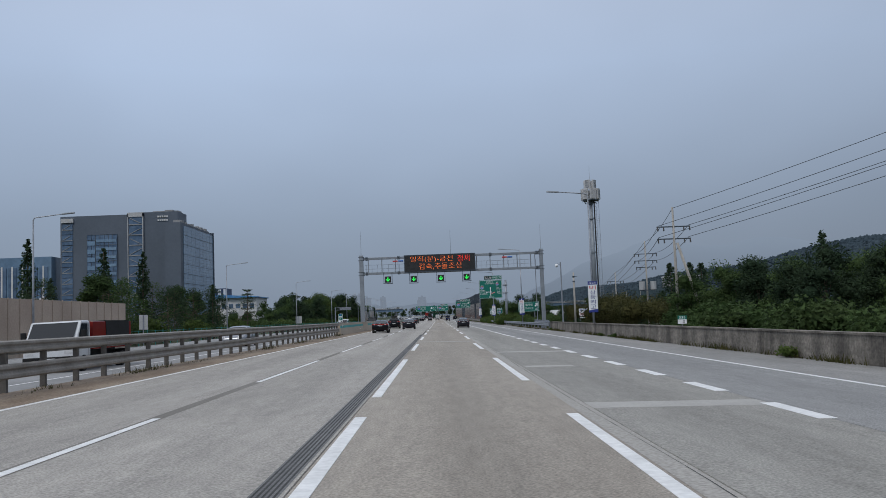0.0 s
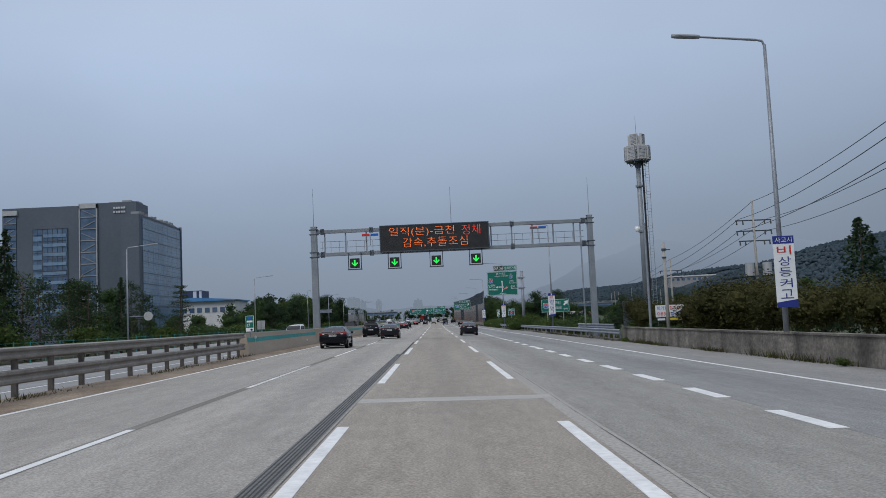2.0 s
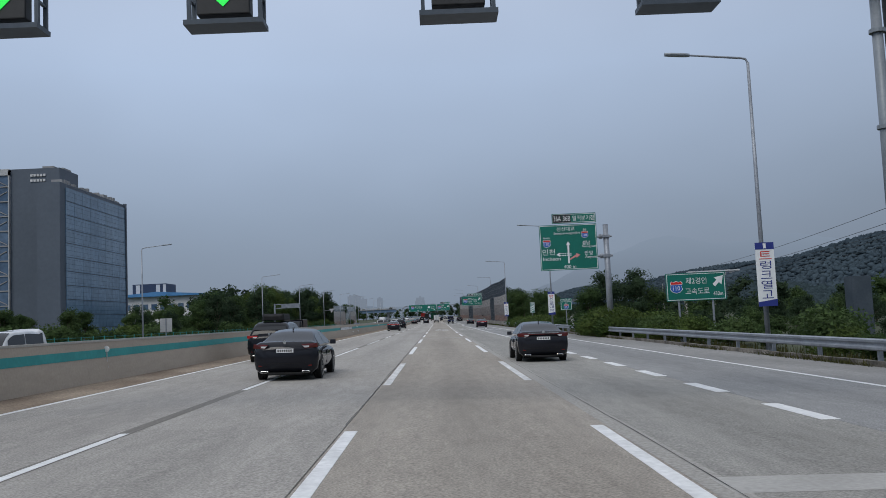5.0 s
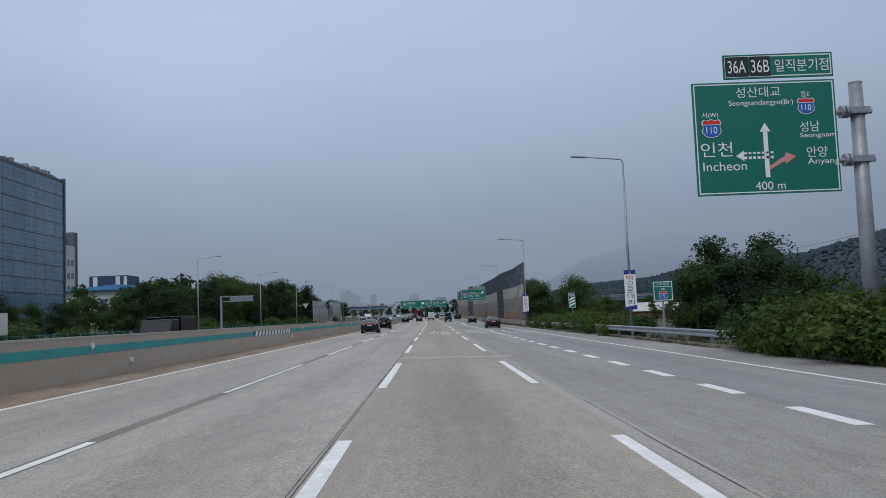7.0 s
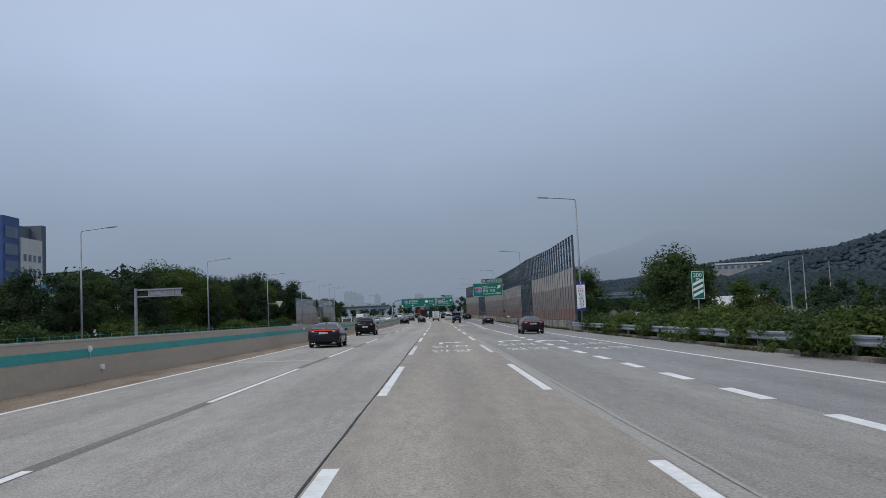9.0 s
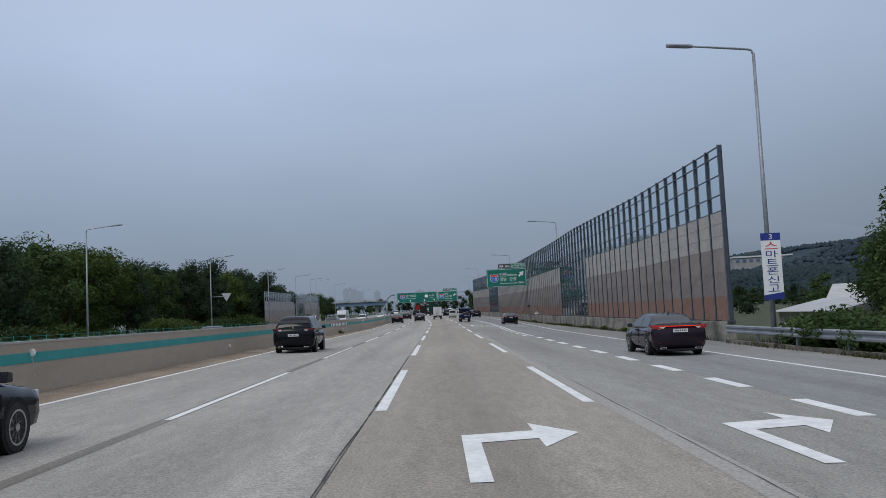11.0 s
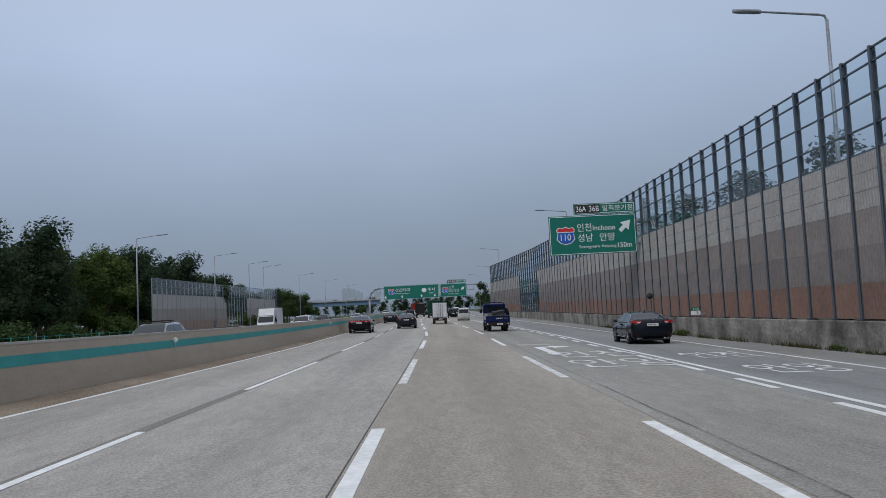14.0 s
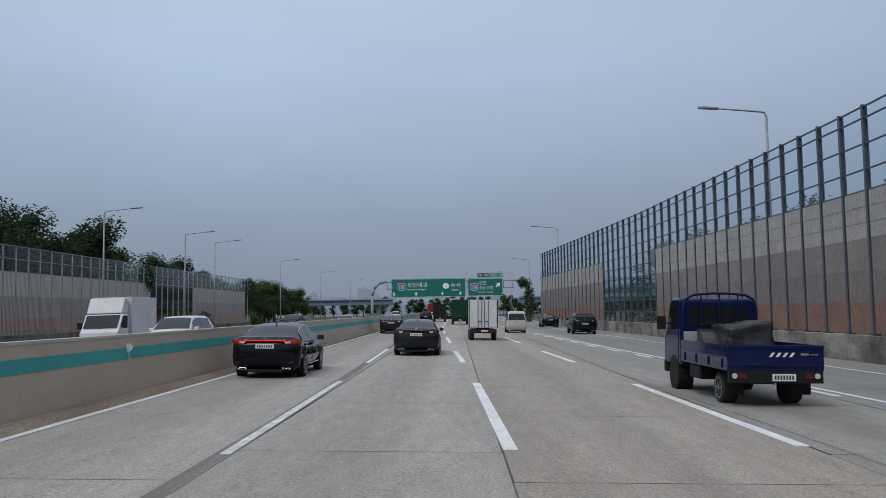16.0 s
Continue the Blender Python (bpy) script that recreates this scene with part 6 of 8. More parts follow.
# ---- trees and shrubs ----
def leaf_cloud(m, rng, centre, radii, count, size, flat_top=1.0):
    cx, cy, cz = centre
    for _ in range(count):
        while True:
            d = Vector((rng.gauss(0, 1), rng.gauss(0, 1), rng.gauss(0, 1)))
            if d.length > 0.1:
                break
        d.normalize()
        r = rng.uniform(0.34, 1.10) ** 0.7
        p = Vector((cx + d.x * radii[0] * r, cy + d.y * radii[1] * r, cz + d.z * radii[2] * r * flat_top))
        u = Vector((rng.uniform(-1, 1), rng.uniform(-1, 1), rng.uniform(-0.6, 0.6))).normalized()
        w = u.cross(d + Vector((rng.uniform(-.5, .5), rng.uniform(-.5, .5), 0.4))).normalized()
        s = size * rng.uniform(0.6, 1.35)
        m.add([p - u * s, p + u * s * 0.75 - w * s * 0.62, p + u * s * 0.75 + w * s * 0.62 + d * s * 0.3], [(0, 1, 2)])


def core(m, rng, centre, radii):
    """The shaded inside of a crown: a lumpy clump behind the outer leaves."""
    for a in range(5):
        for b in range(8):
            q = []
            for da, db in ((0, 0), (0, 1), (1, 1), (1, 0)):
                th, ph = math.pi * (a + da) / 5, 2 * math.pi * (b + db) / 8
                k = 0.9 + 0.22 * noise.noise((centre[0] + 3 * math.cos(ph), centre[1] + 3 * math.sin(ph), centre[2] + 4 * th))
                q.append((centre[0] + radii[0] * k * math.sin(th) * math.cos(ph), centre[1] + radii[1] * k * math.sin(th) * math.sin(ph), centre[2] + radii[2] * k * math.cos(th)))
            m.add(q, [(0, 1, 2, 3)])


def broad_tree(seed, tall, spread, kind, leaves=5600, size=0.18, low=0.30):
    rng = random.Random(seed)
    o = thing("tree", "leafy broadleaved tree with a dense green crown", "tree", group="roadside trees")
    t = Mesh().tube((0, 0, -0.6), (0, 0, tall * 0.45), 0.022 * tall, 0.013 * tall, 8)
    crown = Mesh()
    lobes = []
    for k in range(11):
        a = 2 * math.pi * k / 11 * 2.4 + rng.uniform(-.4, .4)
        h = tall * (low + (0.86 - low) * (k / 10) + rng.uniform(-.05, .05))
        r = spread * (0.62 - 0.45 * (k / 10)) * rng.uniform(0.7, 1.15)
        c = (r * math.cos(a), r * math.sin(a), h)
        lobes.append(c)
        t.tube((0, 0, tall * (0.2 + 0.025 * k)), (c[0] * 0.8, c[1] * 0.8, h * 0.95), 0.007 * tall, 0.003 * tall, 5)
    for c in lobes:
        q = spread * rng.uniform(0.28, 0.46)
        qz = q * rng.uniform(0.62, 0.95)
        leaf_cloud(crown, rng, c, (q, q, qz), leaves // 11, size)
        core(crown, rng, c, (q * 0.46, q * 0.46, qz * 0.46))
    part("trunk", t, M_BARK, o)
    part("crown", crown, LEAVES[kind], o)
    return o


def conifer(seed, tall, spread, kind="dark", ragged=0.25, n_leaf=9, label="tall narrow conifer with dark drooping foliage"):
    rng = random.Random(seed)
    o = thing("tree", label, "tree", group="roadside trees")
    part("trunk", Mesh().tube((0, 0, -0.6), (0, 0, tall * 0.96), 0.018 * tall, 0.004 * tall, 8), M_BARK, o)
    crown = Mesh()
    z = tall * 0.10
    while z < tall:
        u = z / tall
        r = spread * (1 - u) ** 0.8 * rng.uniform(1 - ragged, 1 + ragged) + 0.12
        n = max(3, int(7 * (1 - u) + 3))
        for k in range(n):
            a = rng.uniform(0, 2 * math.pi)
            leaf_cloud(crown, rng, (0.62 * r * math.cos(a), 0.62 * r * math.sin(a), z - 0.2 * r), (0.48 * r, 0.48 * r, 0.25 * r + 0.18), n_leaf, 0.22)
        z += tall * 0.026
    part("crown", crown, LEAVES[kind], o)
    return o


def layered_pine(seed, tall, spread, kind="dark"):
    """A pine with a bare trunk and foliage in separate flat tiers."""
    rng = random.Random(seed)
    o = thing("tree", "slender pine with foliage in separate flat tiers", "tree", group="roadside trees")
    t, crown = Mesh().tube((0, 0, -0.6), (0.1, 0, tall * 0.97), 0.018 * tall, 0.005 * tall, 8), Mesh()
    for k in range(9):
        u = k / 8
        z = tall * (0.36 + 0.60 * u)
        r = spread * (1.0 - 0.72 * u) * rng.uniform(0.75, 1.15)
        for j in range(5):
            a = 2 * math.pi * (j / 5) + rng.uniform(-.5, .5)
            c = (0.58 * r * math.cos(a), 0.58 * r * math.sin(a), z + rng.uniform(-.1, .25))
            t.tube((0, 0, z - 0.3), c, 0.006 * tall, 0.003 * tall, 5)
            leaf_cloud(crown, rng, c, (0.42 * r, 0.42 * r, 0.13 * r + 0.06), 46, 0.13)
    part("trunk", t, M_BARK, o)
    part("crown", crown, LEAVES[kind], o)
    return o


def loose_tree(seed, tall, spread, kind, leaves=2700, size=0.16):
    """A young tree with an open crown, its branches showing between small clumps."""
    rng = random.Random(seed)
    o = thing("tree", "young tree with an open feathery crown", "tree", group="roadside trees")
    t, crown = Mesh().tube((0, 0, -0.6), (0.2, 0.1, tall * 0.9), 0.014 * tall, 0.004 * tall, 7), Mesh()
    for k in range(26):
        u = k / 25
        a = k * 2.4 + rng.uniform(-.5, .5)
        h = tall * (0.20 + 0.76 * u)
        r = spread * math.sin(math.pi * (0.22 + 0.72 * u)) * rng.uniform(0.45, 1.1)
        c = (r * math.cos(a), r * math.sin(a), h)
        t.tube((0, 0, h - 0.12 * tall * (1 - u) - 0.2), c, 0.005 * tall, 0.002 * tall, 5)
        q = spread * rng.uniform(0.22, 0.38)
        leaf_cloud(crown, rng, c, (q, q, q * 0.75), leaves // 26, size)
    part("trunk", t, M_BARK, o)
    part("crown", crown, LEAVES[kind], o)
    return o


def shrub(seed, tall, spread, kind, n=420, size=0.12, label="leafy green shrub at the roadside"):
    rng = random.Random(seed)
    o = thing("shrub", label, "shrub", group="roadside shrubs")
    st, cr = Mesh(), Mesh()
    for k in range(6):
        a = rng.uniform(0, 6.28)
        c = (spread * 0.5 * rng.random() * math.cos(a), spread * 0.5 * rng.random() * math.sin(a), tall * rng.uniform(0.35, 0.75))
        st.tube((0, 0, -0.2), c, 0.02, 0.01, 5)
        leaf_cloud(cr, rng, c, (spread * 0.42, spread * 0.42, tall * 0.34), n // 6, size)
        core(cr, rng, c, (spread * 0.20, spread * 0.20, tall * 0.17))
    part("stems", st, M_BARK, o)
    part("foliage", cr, LEAVES[kind], o)
    return o


far_woods = {"broad": Mesh(), "dark": Mesh()}


def far_tree(x, y, z, tall, rng):
    """One crown of the far woods, where single trees cannot be told apart."""
    m = far_woods[rng.choice(("broad", "dark", "dark"))]
    tall = float(tall)
    q = tall * rng.uniform(0.26, 0.36)
    for k in range(5):
        c = (x + rng.uniform(-0.6, 0.6) * q, y + rng.uniform(-0.6, 0.6) * q, z + tall * (0.28 + 0.13 * k))
        r = q * (0.95 - 0.13 * k) * rng.uniform(0.8, 1.1)
        leaf_cloud(m, rng, c, (r, r, r * 0.8), 110, 0.034 * tall)
        core(m, rng, c, (r * 0.5, r * 0.5, r * 0.4))
    m.tube((x, y, z - 0.8), (x, y, z + tall * 0.5), 0.02 * tall, 0.01 * tall, 5)


PROTO = {}
def plant(key, make, x, y, z, scale, turn):
    if key not in PROTO:
        PROTO[key] = make()
        o = PROTO[key]
        o.matrix_basis = pose(x, y, z, 0, 0, turn) @ Matrix.Scale(scale, 4)
        return o
    o = copy_thing(PROTO[key], pose(x, y, z, 0, 0, turn))
    o.scale = (scale, scale, scale)
    return o


BROAD = [("b0", lambda: broad_tree(1, 12, 5.2, "broad")), ("b1", lambda: broad_tree(2, 12, 4.4, "broad")), ("b2", lambda: broad_tree(3, 12, 5.6, "dark")), ("b3", lambda: broad_tree(4, 12, 4.8, "fresh")),
         ("b4", lambda: broad_tree(5, 12, 7.4, "dark", 6500, 0.2, 0.14)), ("b5", lambda: broad_tree(6, 12, 6.0, "broad", 6000, 0.19, 0.16))]
CONE = [("c0", lambda: conifer(11, 13, 2.3)), ("c1", lambda: conifer(12, 13, 1.9)), ("c2", lambda: conifer(13, 12, 3.4, "dark", 0.4))]
SHRUB = [("s0", lambda: shrub(21, 1.7, 2.2, "fresh", 2300, 0.088)), ("s1", lambda: shrub(22, 1.5, 2.0, "broad", 2300, 0.088)), ("s2", lambda: shrub(23, 0.5, 0.8, "fresh", 260, 0.07, "small weed tuft at the foot of the wall"))]
CONE += [("c3", lambda: conifer(14, 12, 4.9, "dark", 0.16, 16, "broad dark cypress with a dense conical crown")), ("p0", lambda: layered_pine(15, 12, 4.0))]
BROAD += [("l0", lambda: loose_tree(16, 12, 4.2, "broad")), ("l1", lambda: loose_tree(17, 12, 3.6, "dark")), ("b6", lambda: broad_tree(7, 12, 5.6, "broad", 7000, 0.2, 0.16))]
SHRUB += [("s3", lambda: shrub(24, 4.2, 3.4, "olive", 2800, 0.10, "tall brownish green bush behind the parapet"))]
tr = random.Random(77)

# Wood beyond the far carriageway: (y, height of the outline).
OUTLINE = ((95, 7), (165, 8), (178, 5.4), (250, 5.8), (270, 7.5), (288, 10), (309, 10.8), (325, 13.0), (345, 14.5), (365, 12), (400, 14.5), (430, 14.5), (458, 14.2), (480, 12), (500, 12), (520, 10.5), (560, 10), (620, 9))
y = 96.0
while y < 600:
    h = np.interp(y, [c[0] for c in OUTLINE], [c[1] for c in OUTLINE])
    key, make = BROAD[tr.choice((0, 0, 1, 2, 2, 3) if y > 300 else (0, 1, 2, 1) if y > 170 else (6, 7, 7, 1))]
    if y < 170:
        h *= 1.28
    plant(key, make, (-47 if y > 170 else -43) + tr.uniform(-4.5, 2.5), y, -0.7 + rise(y), (h + 0.8) / 12.6 * tr.uniform(0.86, 1.06), tr.uniform(0, 360))
    if y > 280:
        far_tree(-57 + tr.uniform(-5, 5), y + 2, -0.7 + rise(y), (h + 1.0) * tr.uniform(0.9, 1.08), tr)
    y += tr.uniform(4.2, 6.5)
for x, y, h, c in ((-45, 113.7, 13.4, 0), (-45.7, 131, 14.3, 0), (-39.2, 146.8, 9.6, 1), (-37.6, 166.5, 9.4, 4), (-82, 170, 21.3, 1), (-46, 100, 8.8, 1)):
    key, make = CONE[c]
    plant(key, make, x, y, -0.7, h / (12 if c == 4 else 13), tr.uniform(0, 360))
for k in range(46):
    y = 100 + 9 * k + tr.uniform(-2, 2)
    key, make = SHRUB[tr.choice((0, 1, 1))]
    plant(key, make, -39.5 + tr.uniform(-2, 1.5), y, -0.6 + rise(y), tr.uniform(1.3, 2.3), tr.uniform(0, 360))

# Trees behind the parapet and the guard rail.
for x, y, h, kind in ((23.75, 87.1, 7.2, "c3"), (23.7, 80.1, 6.8, "c3"), (25.8, 83.4, 6.9, "c3"), (28, 75, 6.8, "b2"), (26, 70, 5.8, "b2"), (27, 64, 6.4, "b2"), (26, 57, 7.4, "c2"), (29, 52, 7.6, "b0"),
                      (26, 49, 6.2, "b2"), (25, 44, 6.2, "b0"), (27, 39, 6.6, "b2"), (25, 34, 6.0, "b0"), (30, 60, 6.5, "b0"), (31, 84, 7.5, "b2"), (33, 95, 4.4, "b0"), (36, 70, 7.5, "b0"),
                      (19.6, 202, 7.5, "b4"), (22.8, 203, 7.7, "b4"), (25.2, 202, 5.6, "b5"), (16.9, 199.2, 6.0, "b5"), (15.9, 242.8, 7.0, "b6"), (19.5, 248, 5.2, "l0"), (20.5, 264, 7.8, "b5"), (23, 272, 6.8, "b0"),
                      (19.5, 240, 4.6, "b3"), (19.5, 298, 8.6, "b5"), (18.6, 304, 9.2, "b5"), (18.8, 310, 9.4, "b4"), (18.4, 315, 9.0, "b5"), (19.0, 320, 9.4, "b4"), (18.6, 326, 9.0, "b5"), (19.2, 332, 9.6, "b4"), (19.5, 336, 9.5, "b0"), (20.5, 343, 10.5, "b3"), (19, 350, 9.8, "b0"), (21, 357, 10.8, "b2"), (19.5, 364, 10.4, "b0"), (22, 372, 9.0, "b0"), (20.5, 380, 10.4, "b3"), (21.5, 388, 10.0, "b0"), (22, 396, 9.4, "b3"), (18.5, 420, 9.0, "b5"), (17.5, 427, 8.6, "b4"), (18.5, 434, 8.8, "b5"), (21, 404, 9.4, "b5"), (20, 412, 9.0, "b4")):
    made = dict(BROAD + CONE)
    if y > 336:
        x, kind = x - 1.2, "l1"
    plant(kind, made[kind], x, y, -0.8 + rise(y), h / (12.6 if kind[0] == "b" else 12), tr.uniform(0, 360))
for k in range(42):
    x = tr.uniform(21, 37)
    key, make = BROAD[tr.choice((0, 2, 2, 1))]
    if k > 25:
        continue
    plant(key, make, x, 22 + 2.0 * k, -0.9, tr.uniform(0.40, 0.56), tr.uniform(0, 360))
for k in range(30):
    key, make = SHRUB[1] if k < 21 else SHRUB[3]
    plant(key, make, tr.uniform(17, 22) if k < 21 else tr.uniform(17.6, 20.4), 22 + 2.6 * k, -0.8, tr.uniform(1.1, 1.9) if k < 21 else tr.uniform(0.8, 1.05), tr.uniform(0, 360))
for k in range(14):
    plant("s3", SHRUB[3][1], tr.uniform(18.5, 24), 92 + 2.2 * k, -0.8, tr.uniform(0.65, 0.95), tr.uniform(0, 360))
for k in range(60):
    y = 100 + 1.7 * k
    x = tr.uniform(17, 40)
    key, make = BROAD[tr.choice((5, 4, 2, 5))]
    plant(key, make, x, y, -1.0, tr.uniform(0.13, 0.21) * (1 + (x - 17) * 0.02), tr.uniform(0, 360))
for k in range(170):
    y = 100 + 2.6 * k
    x = tr.uniform(34, 120)
    far_tree(x, y + x * 0.8, -1.2 + rise(y), tr.uniform(4.2, 7.0), tr)
for k in range(26):
    key, make = SHRUB[tr.choice((0, 1, 1))]
    plant(key, make, tr.uniform(15, 22), 101 + 3.2 * k, -0.7, tr.uniform(0.7, 1.4), tr.uniform(0, 360))
for y0, y1, n, x0, x1, sc in ((167, 179, 34, 12.55, 14.6, 1.28), (150, 168, 12, 14, 17, 0.9), (205, 262, 54, 12.9, 15.2, 1.0), (225, 245, 14, 13.4, 16.0, 1.15)):
    for k in range(n):
        key, make = SHRUB[tr.choice((0, 0, 1))]
        plant(key, make, tr.uniform(x0, x1), y0 + (y1 - y0) * k / n, -0.55, sc * tr.uniform(0.75, 1.2), tr.uniform(0, 360))
for x, y, s in ((12.35, 30.0, 1.0), (12.35, 61.5, 0.7), (12.3, 66, 0.6), (12.3, 96.5, 0.7), (12.75, 298, 0.7), (12.75, 304, 0.6), (12.8, 318, 0.6), (12.7, 290, 0.7), (12.8, 330, 0.5), (12.9, 349, 0.8), (-9.98, 288.2, 1.0), (-9.75, 307.1, 0.9)):
    plant("s2", SHRUB[2][1], x, y, deck(x, y) - 0.02, s, tr.uniform(0, 360))
for k in range(105):
    far_tree(-150 + 3 * k + tr.uniform(-2, 2), tr.uniform(745, 790), rise(760) - 0.6, tr.uniform(7.5, 11.0), tr)
gr = Mesh()
gg = random.Random(31)
for k in range(9000):
    x, y = 12.6 + abs(gg.gauss(0, 1.6)), gg.uniform(99, 268)
    h, a = gg.uniform(0.12, 0.5), gg.uniform(0, 6.28)
    z = -0.5
    gr.add([(x - 0.03 * math.cos(a), y - 0.03 * math.sin(a), z), (x + 0.03 * math.cos(a), y + 0.03 * math.sin(a), z), (x + gg.uniform(-.1, .1), y + gg.uniform(-.1, .1), z + h)], [(0, 1, 2)])
# Weeds in clumps along the foot of the parapet, the noise barrier and the median.
for x0, y0, y1, clumps, high in ((12.42, -10, 97, 46, 0.32), (12.72, 270, 372, 60, 0.30), (-10.25, -6, 86, 34, 0.26), (12.2, 100, 262, 50, 0.24)):
    for c in range(clumps):
        cy, cw, ch = gg.uniform(y0, y1), gg.uniform(0.3, 1.8), high * gg.uniform(0.4, 1.2)
        for k in range(int(70 * cw)):
            x, y, a = x0 + gg.gauss(0, 0.10), cy + gg.gauss(0, cw), gg.uniform(0, 6.28)
            z, h, w = deck(x, y) - 0.02, ch * gg.uniform(0.4, 1.1), gg.uniform(0.012, 0.03)
            gr.add([(x - w * math.cos(a), y - w * math.sin(a), z), (x + w * math.cos(a), y + w * math.sin(a), z), (x + gg.uniform(-.16, .16), y + gg.uniform(-.16, .16), z + h)], [(0, 1, 2)])
tagged(part("grass", gr, LEAVES["olive"]), "tufts of tall grass under the guard rail", "grass", kind="stuff")
post_vine = Mesh()
for k in range(9):
    leaf_cloud(post_vine, gg, (14.55 + gg.uniform(-.25, .25), 232.3 + gg.uniform(-.3, .3), 0.1 + 0.42 * k), (1.05 - 0.05 * k, 0.9 - 0.05 * k, 0.55), 330, 0.10)
vine = tagged(part("vine", post_vine, LEAVES["broad"]), "dense green creeper grown over the countdown marker post", "plant")
gantry_vine = Mesh()
leaf_cloud(gantry_vine, gg, (9.8, 494.2, 4.5), (0.9, 0.8, 3.6), 1400, 0.16)
leaf_cloud(gantry_vine, gg, (8.8, 494.2, 7.6), (0.9, 0.7, 0.9), 500, 0.16)
vine = tagged(part("vine", gantry_vine, LEAVES["broad"]), "thick green vine climbing the gantry leg", "plant")
for key, m in far_woods.items():
    tagged(part("far_woods", m, LEAVES[key]), "dense dark green woods behind the roadside trees", "woods", kind="stuff")
wall_vine = Mesh()
leaf_cloud(wall_vine, gg, (-37.2, 447.0, 7.0), (0.7, 0.7, 1.6), 500, 0.15)
leaf_cloud(wall_vine, gg, (-37.2, 494.5, 7.2), (0.9, 0.9, 2.0), 600, 0.17)
tagged(part("vine", wall_vine, LEAVES["dark"]), "dark green creeper over the far noise barrier", "plant")

# ---- vehicles ----
P_BLACK = paint("black_car_paint", (0.006, 0.007, 0.010))
P_CHARCOAL = paint("charcoal_car_paint", (0.016, 0.017, 0.022))
P_PLUM = paint("dark_plum_car_paint", (0.020, 0.013, 0.020))
P_NAVY = paint("navy_car_paint", (0.007, 0.009, 0.016))
P_WHITE = paint("white_car_paint", (0.62, 0.63, 0.64))
P_SILVER = paint("silver_car_paint", (0.30, 0.31, 0.33), 0.4)
P_IVORY = paint("ivory_car_paint", (0.50, 0.49, 0.45))
P_TRUCKBLUE = paint("blue_truck_paint", (0.006, 0.013, 0.062))
P_GREEN = paint("dark_green_canvas", (0.012, 0.045, 0.028))
P_RED = paint("red_truck_paint", (0.20, 0.022, 0.018))
P_BOXWHITE = surf("white_box_panels", (0.50, 0.51, 0.52), (0.60, 0.61, 0.62), 0.8, 0.5, fine=6, amount=0.06)


def smooth_line(keys, n):
    """Values along a smooth curve through rows of numbers, the first of which is the place."""
    k = np.array(keys, float)
    at = np.linspace(k[0, 0], k[-1, 0], n)
    out = [at]
    for c in range(1, k.shape[1]):
        slope = np.gradient(k[:, c], k[:, 0])
        i = np.clip(np.searchsorted(k[:, 0], at) - 1, 0, len(k) - 2)
        h = k[i + 1, 0] - k[i, 0]
        u = (at - k[i, 0]) / h
        out.append((2 * u**3 - 3 * u**2 + 1) * k[i, c] + (u**3 - 2 * u**2 + u) * h * slope[i] + (-2 * u**3 + 3 * u**2) * k[i + 1, c] + (u**3 - u**2) * h * slope[i + 1])
    return np.array(out).T


def wheel(parent, x, y, r, width, rim=None, spokes=10):
    s = 1 if x > 0 else -1
    t = Mesh()
    n = 24
    prof = [(-width / 2, r * 0.70), (-width / 2, r * 0.93), (-width / 2 + 0.03, r), (width / 2 - 0.03, r), (width / 2, r * 0.93), (width / 2, r * 0.70)]
    t.loft([[(x + a, y + b * math.cos(2 * math.pi * k / n), r + b * math.sin(2 * math.pi * k / n)) for k in range(n)] for a, b in prof])
    w = part("wheel", t, M_TYRE, parent, smooth=False)
    xo = x + s * (width / 2)
    m = Mesh().tube((xo - s * 0.05, y, r), (xo - s * 0.035, y, r), r * 0.70, n=24)
    part("rim_well", m, M_TRIM, w)
    m = Mesh().tube((xo - s * 0.03, y, r), (xo + s * 0.004, y, r), r * 0.16, n=12)
    for k in range(spokes):
        a = 2 * math.pi * k / spokes
        c, d = math.cos(a), math.sin(a)
        px, py = -d, c
        e = 0.024
        q = [(y + c * r * 0.1 + px * e, r + d * r * 0.1 + py * e), (y + c * r * 0.68 + px * e * 0.8, r + d * r * 0.68 + py * e * 0.8), (y + c * r * 0.68 - px * e * 0.8, r + d * r * 0.68 - py * e * 0.8), (y + c * r * 0.1 - px * e, r + d * r * 0.1 - py * e)]
        m.add([(xo - s * 0.03, a1, b1) for a1, b1 in q] + [(xo + s * 0.0, a1, b1) for a1, b1 in q], [(0, 1, 2, 3), (4, 5, 6, 7), (0, 4, 5, 1), (1, 5, 6, 2), (2, 6, 7, 3)])
    ring = []
    for rr, xx in ((0.64, -0.03), (0.64, 0.004), (0.71, 0.006), (0.71, -0.03)):
        ring.append([(xo + s * xx, y + rr * r * math.cos(2 * math.pi * k / 24), r + rr * r * math.sin(2 * math.pi * k / 24)) for k in range(24)])
    m.loft(ring, caps=False)
    part("rim", m, rim or M_RIM, w)
    return w


def plate_bars(parent, x, y, z, w=0.50, h=0.115, s=1):
    p = part("number_plate", Mesh().box(x - w / 2, x + w / 2, y - 0.008, y + 0.008, z - h / 2, z + h / 2), M_PLATE, parent)
    m = Mesh()
    for k in range(7):
        a = x - w * 0.42 + k * w * 0.125
        m.box(a, a + w * 0.075, y - s * 0.012 - 0.003, y - s * 0.012 + 0.003, z - h * 0.28, z + h * 0.28)
    part("bars", m, M_BAR, p)


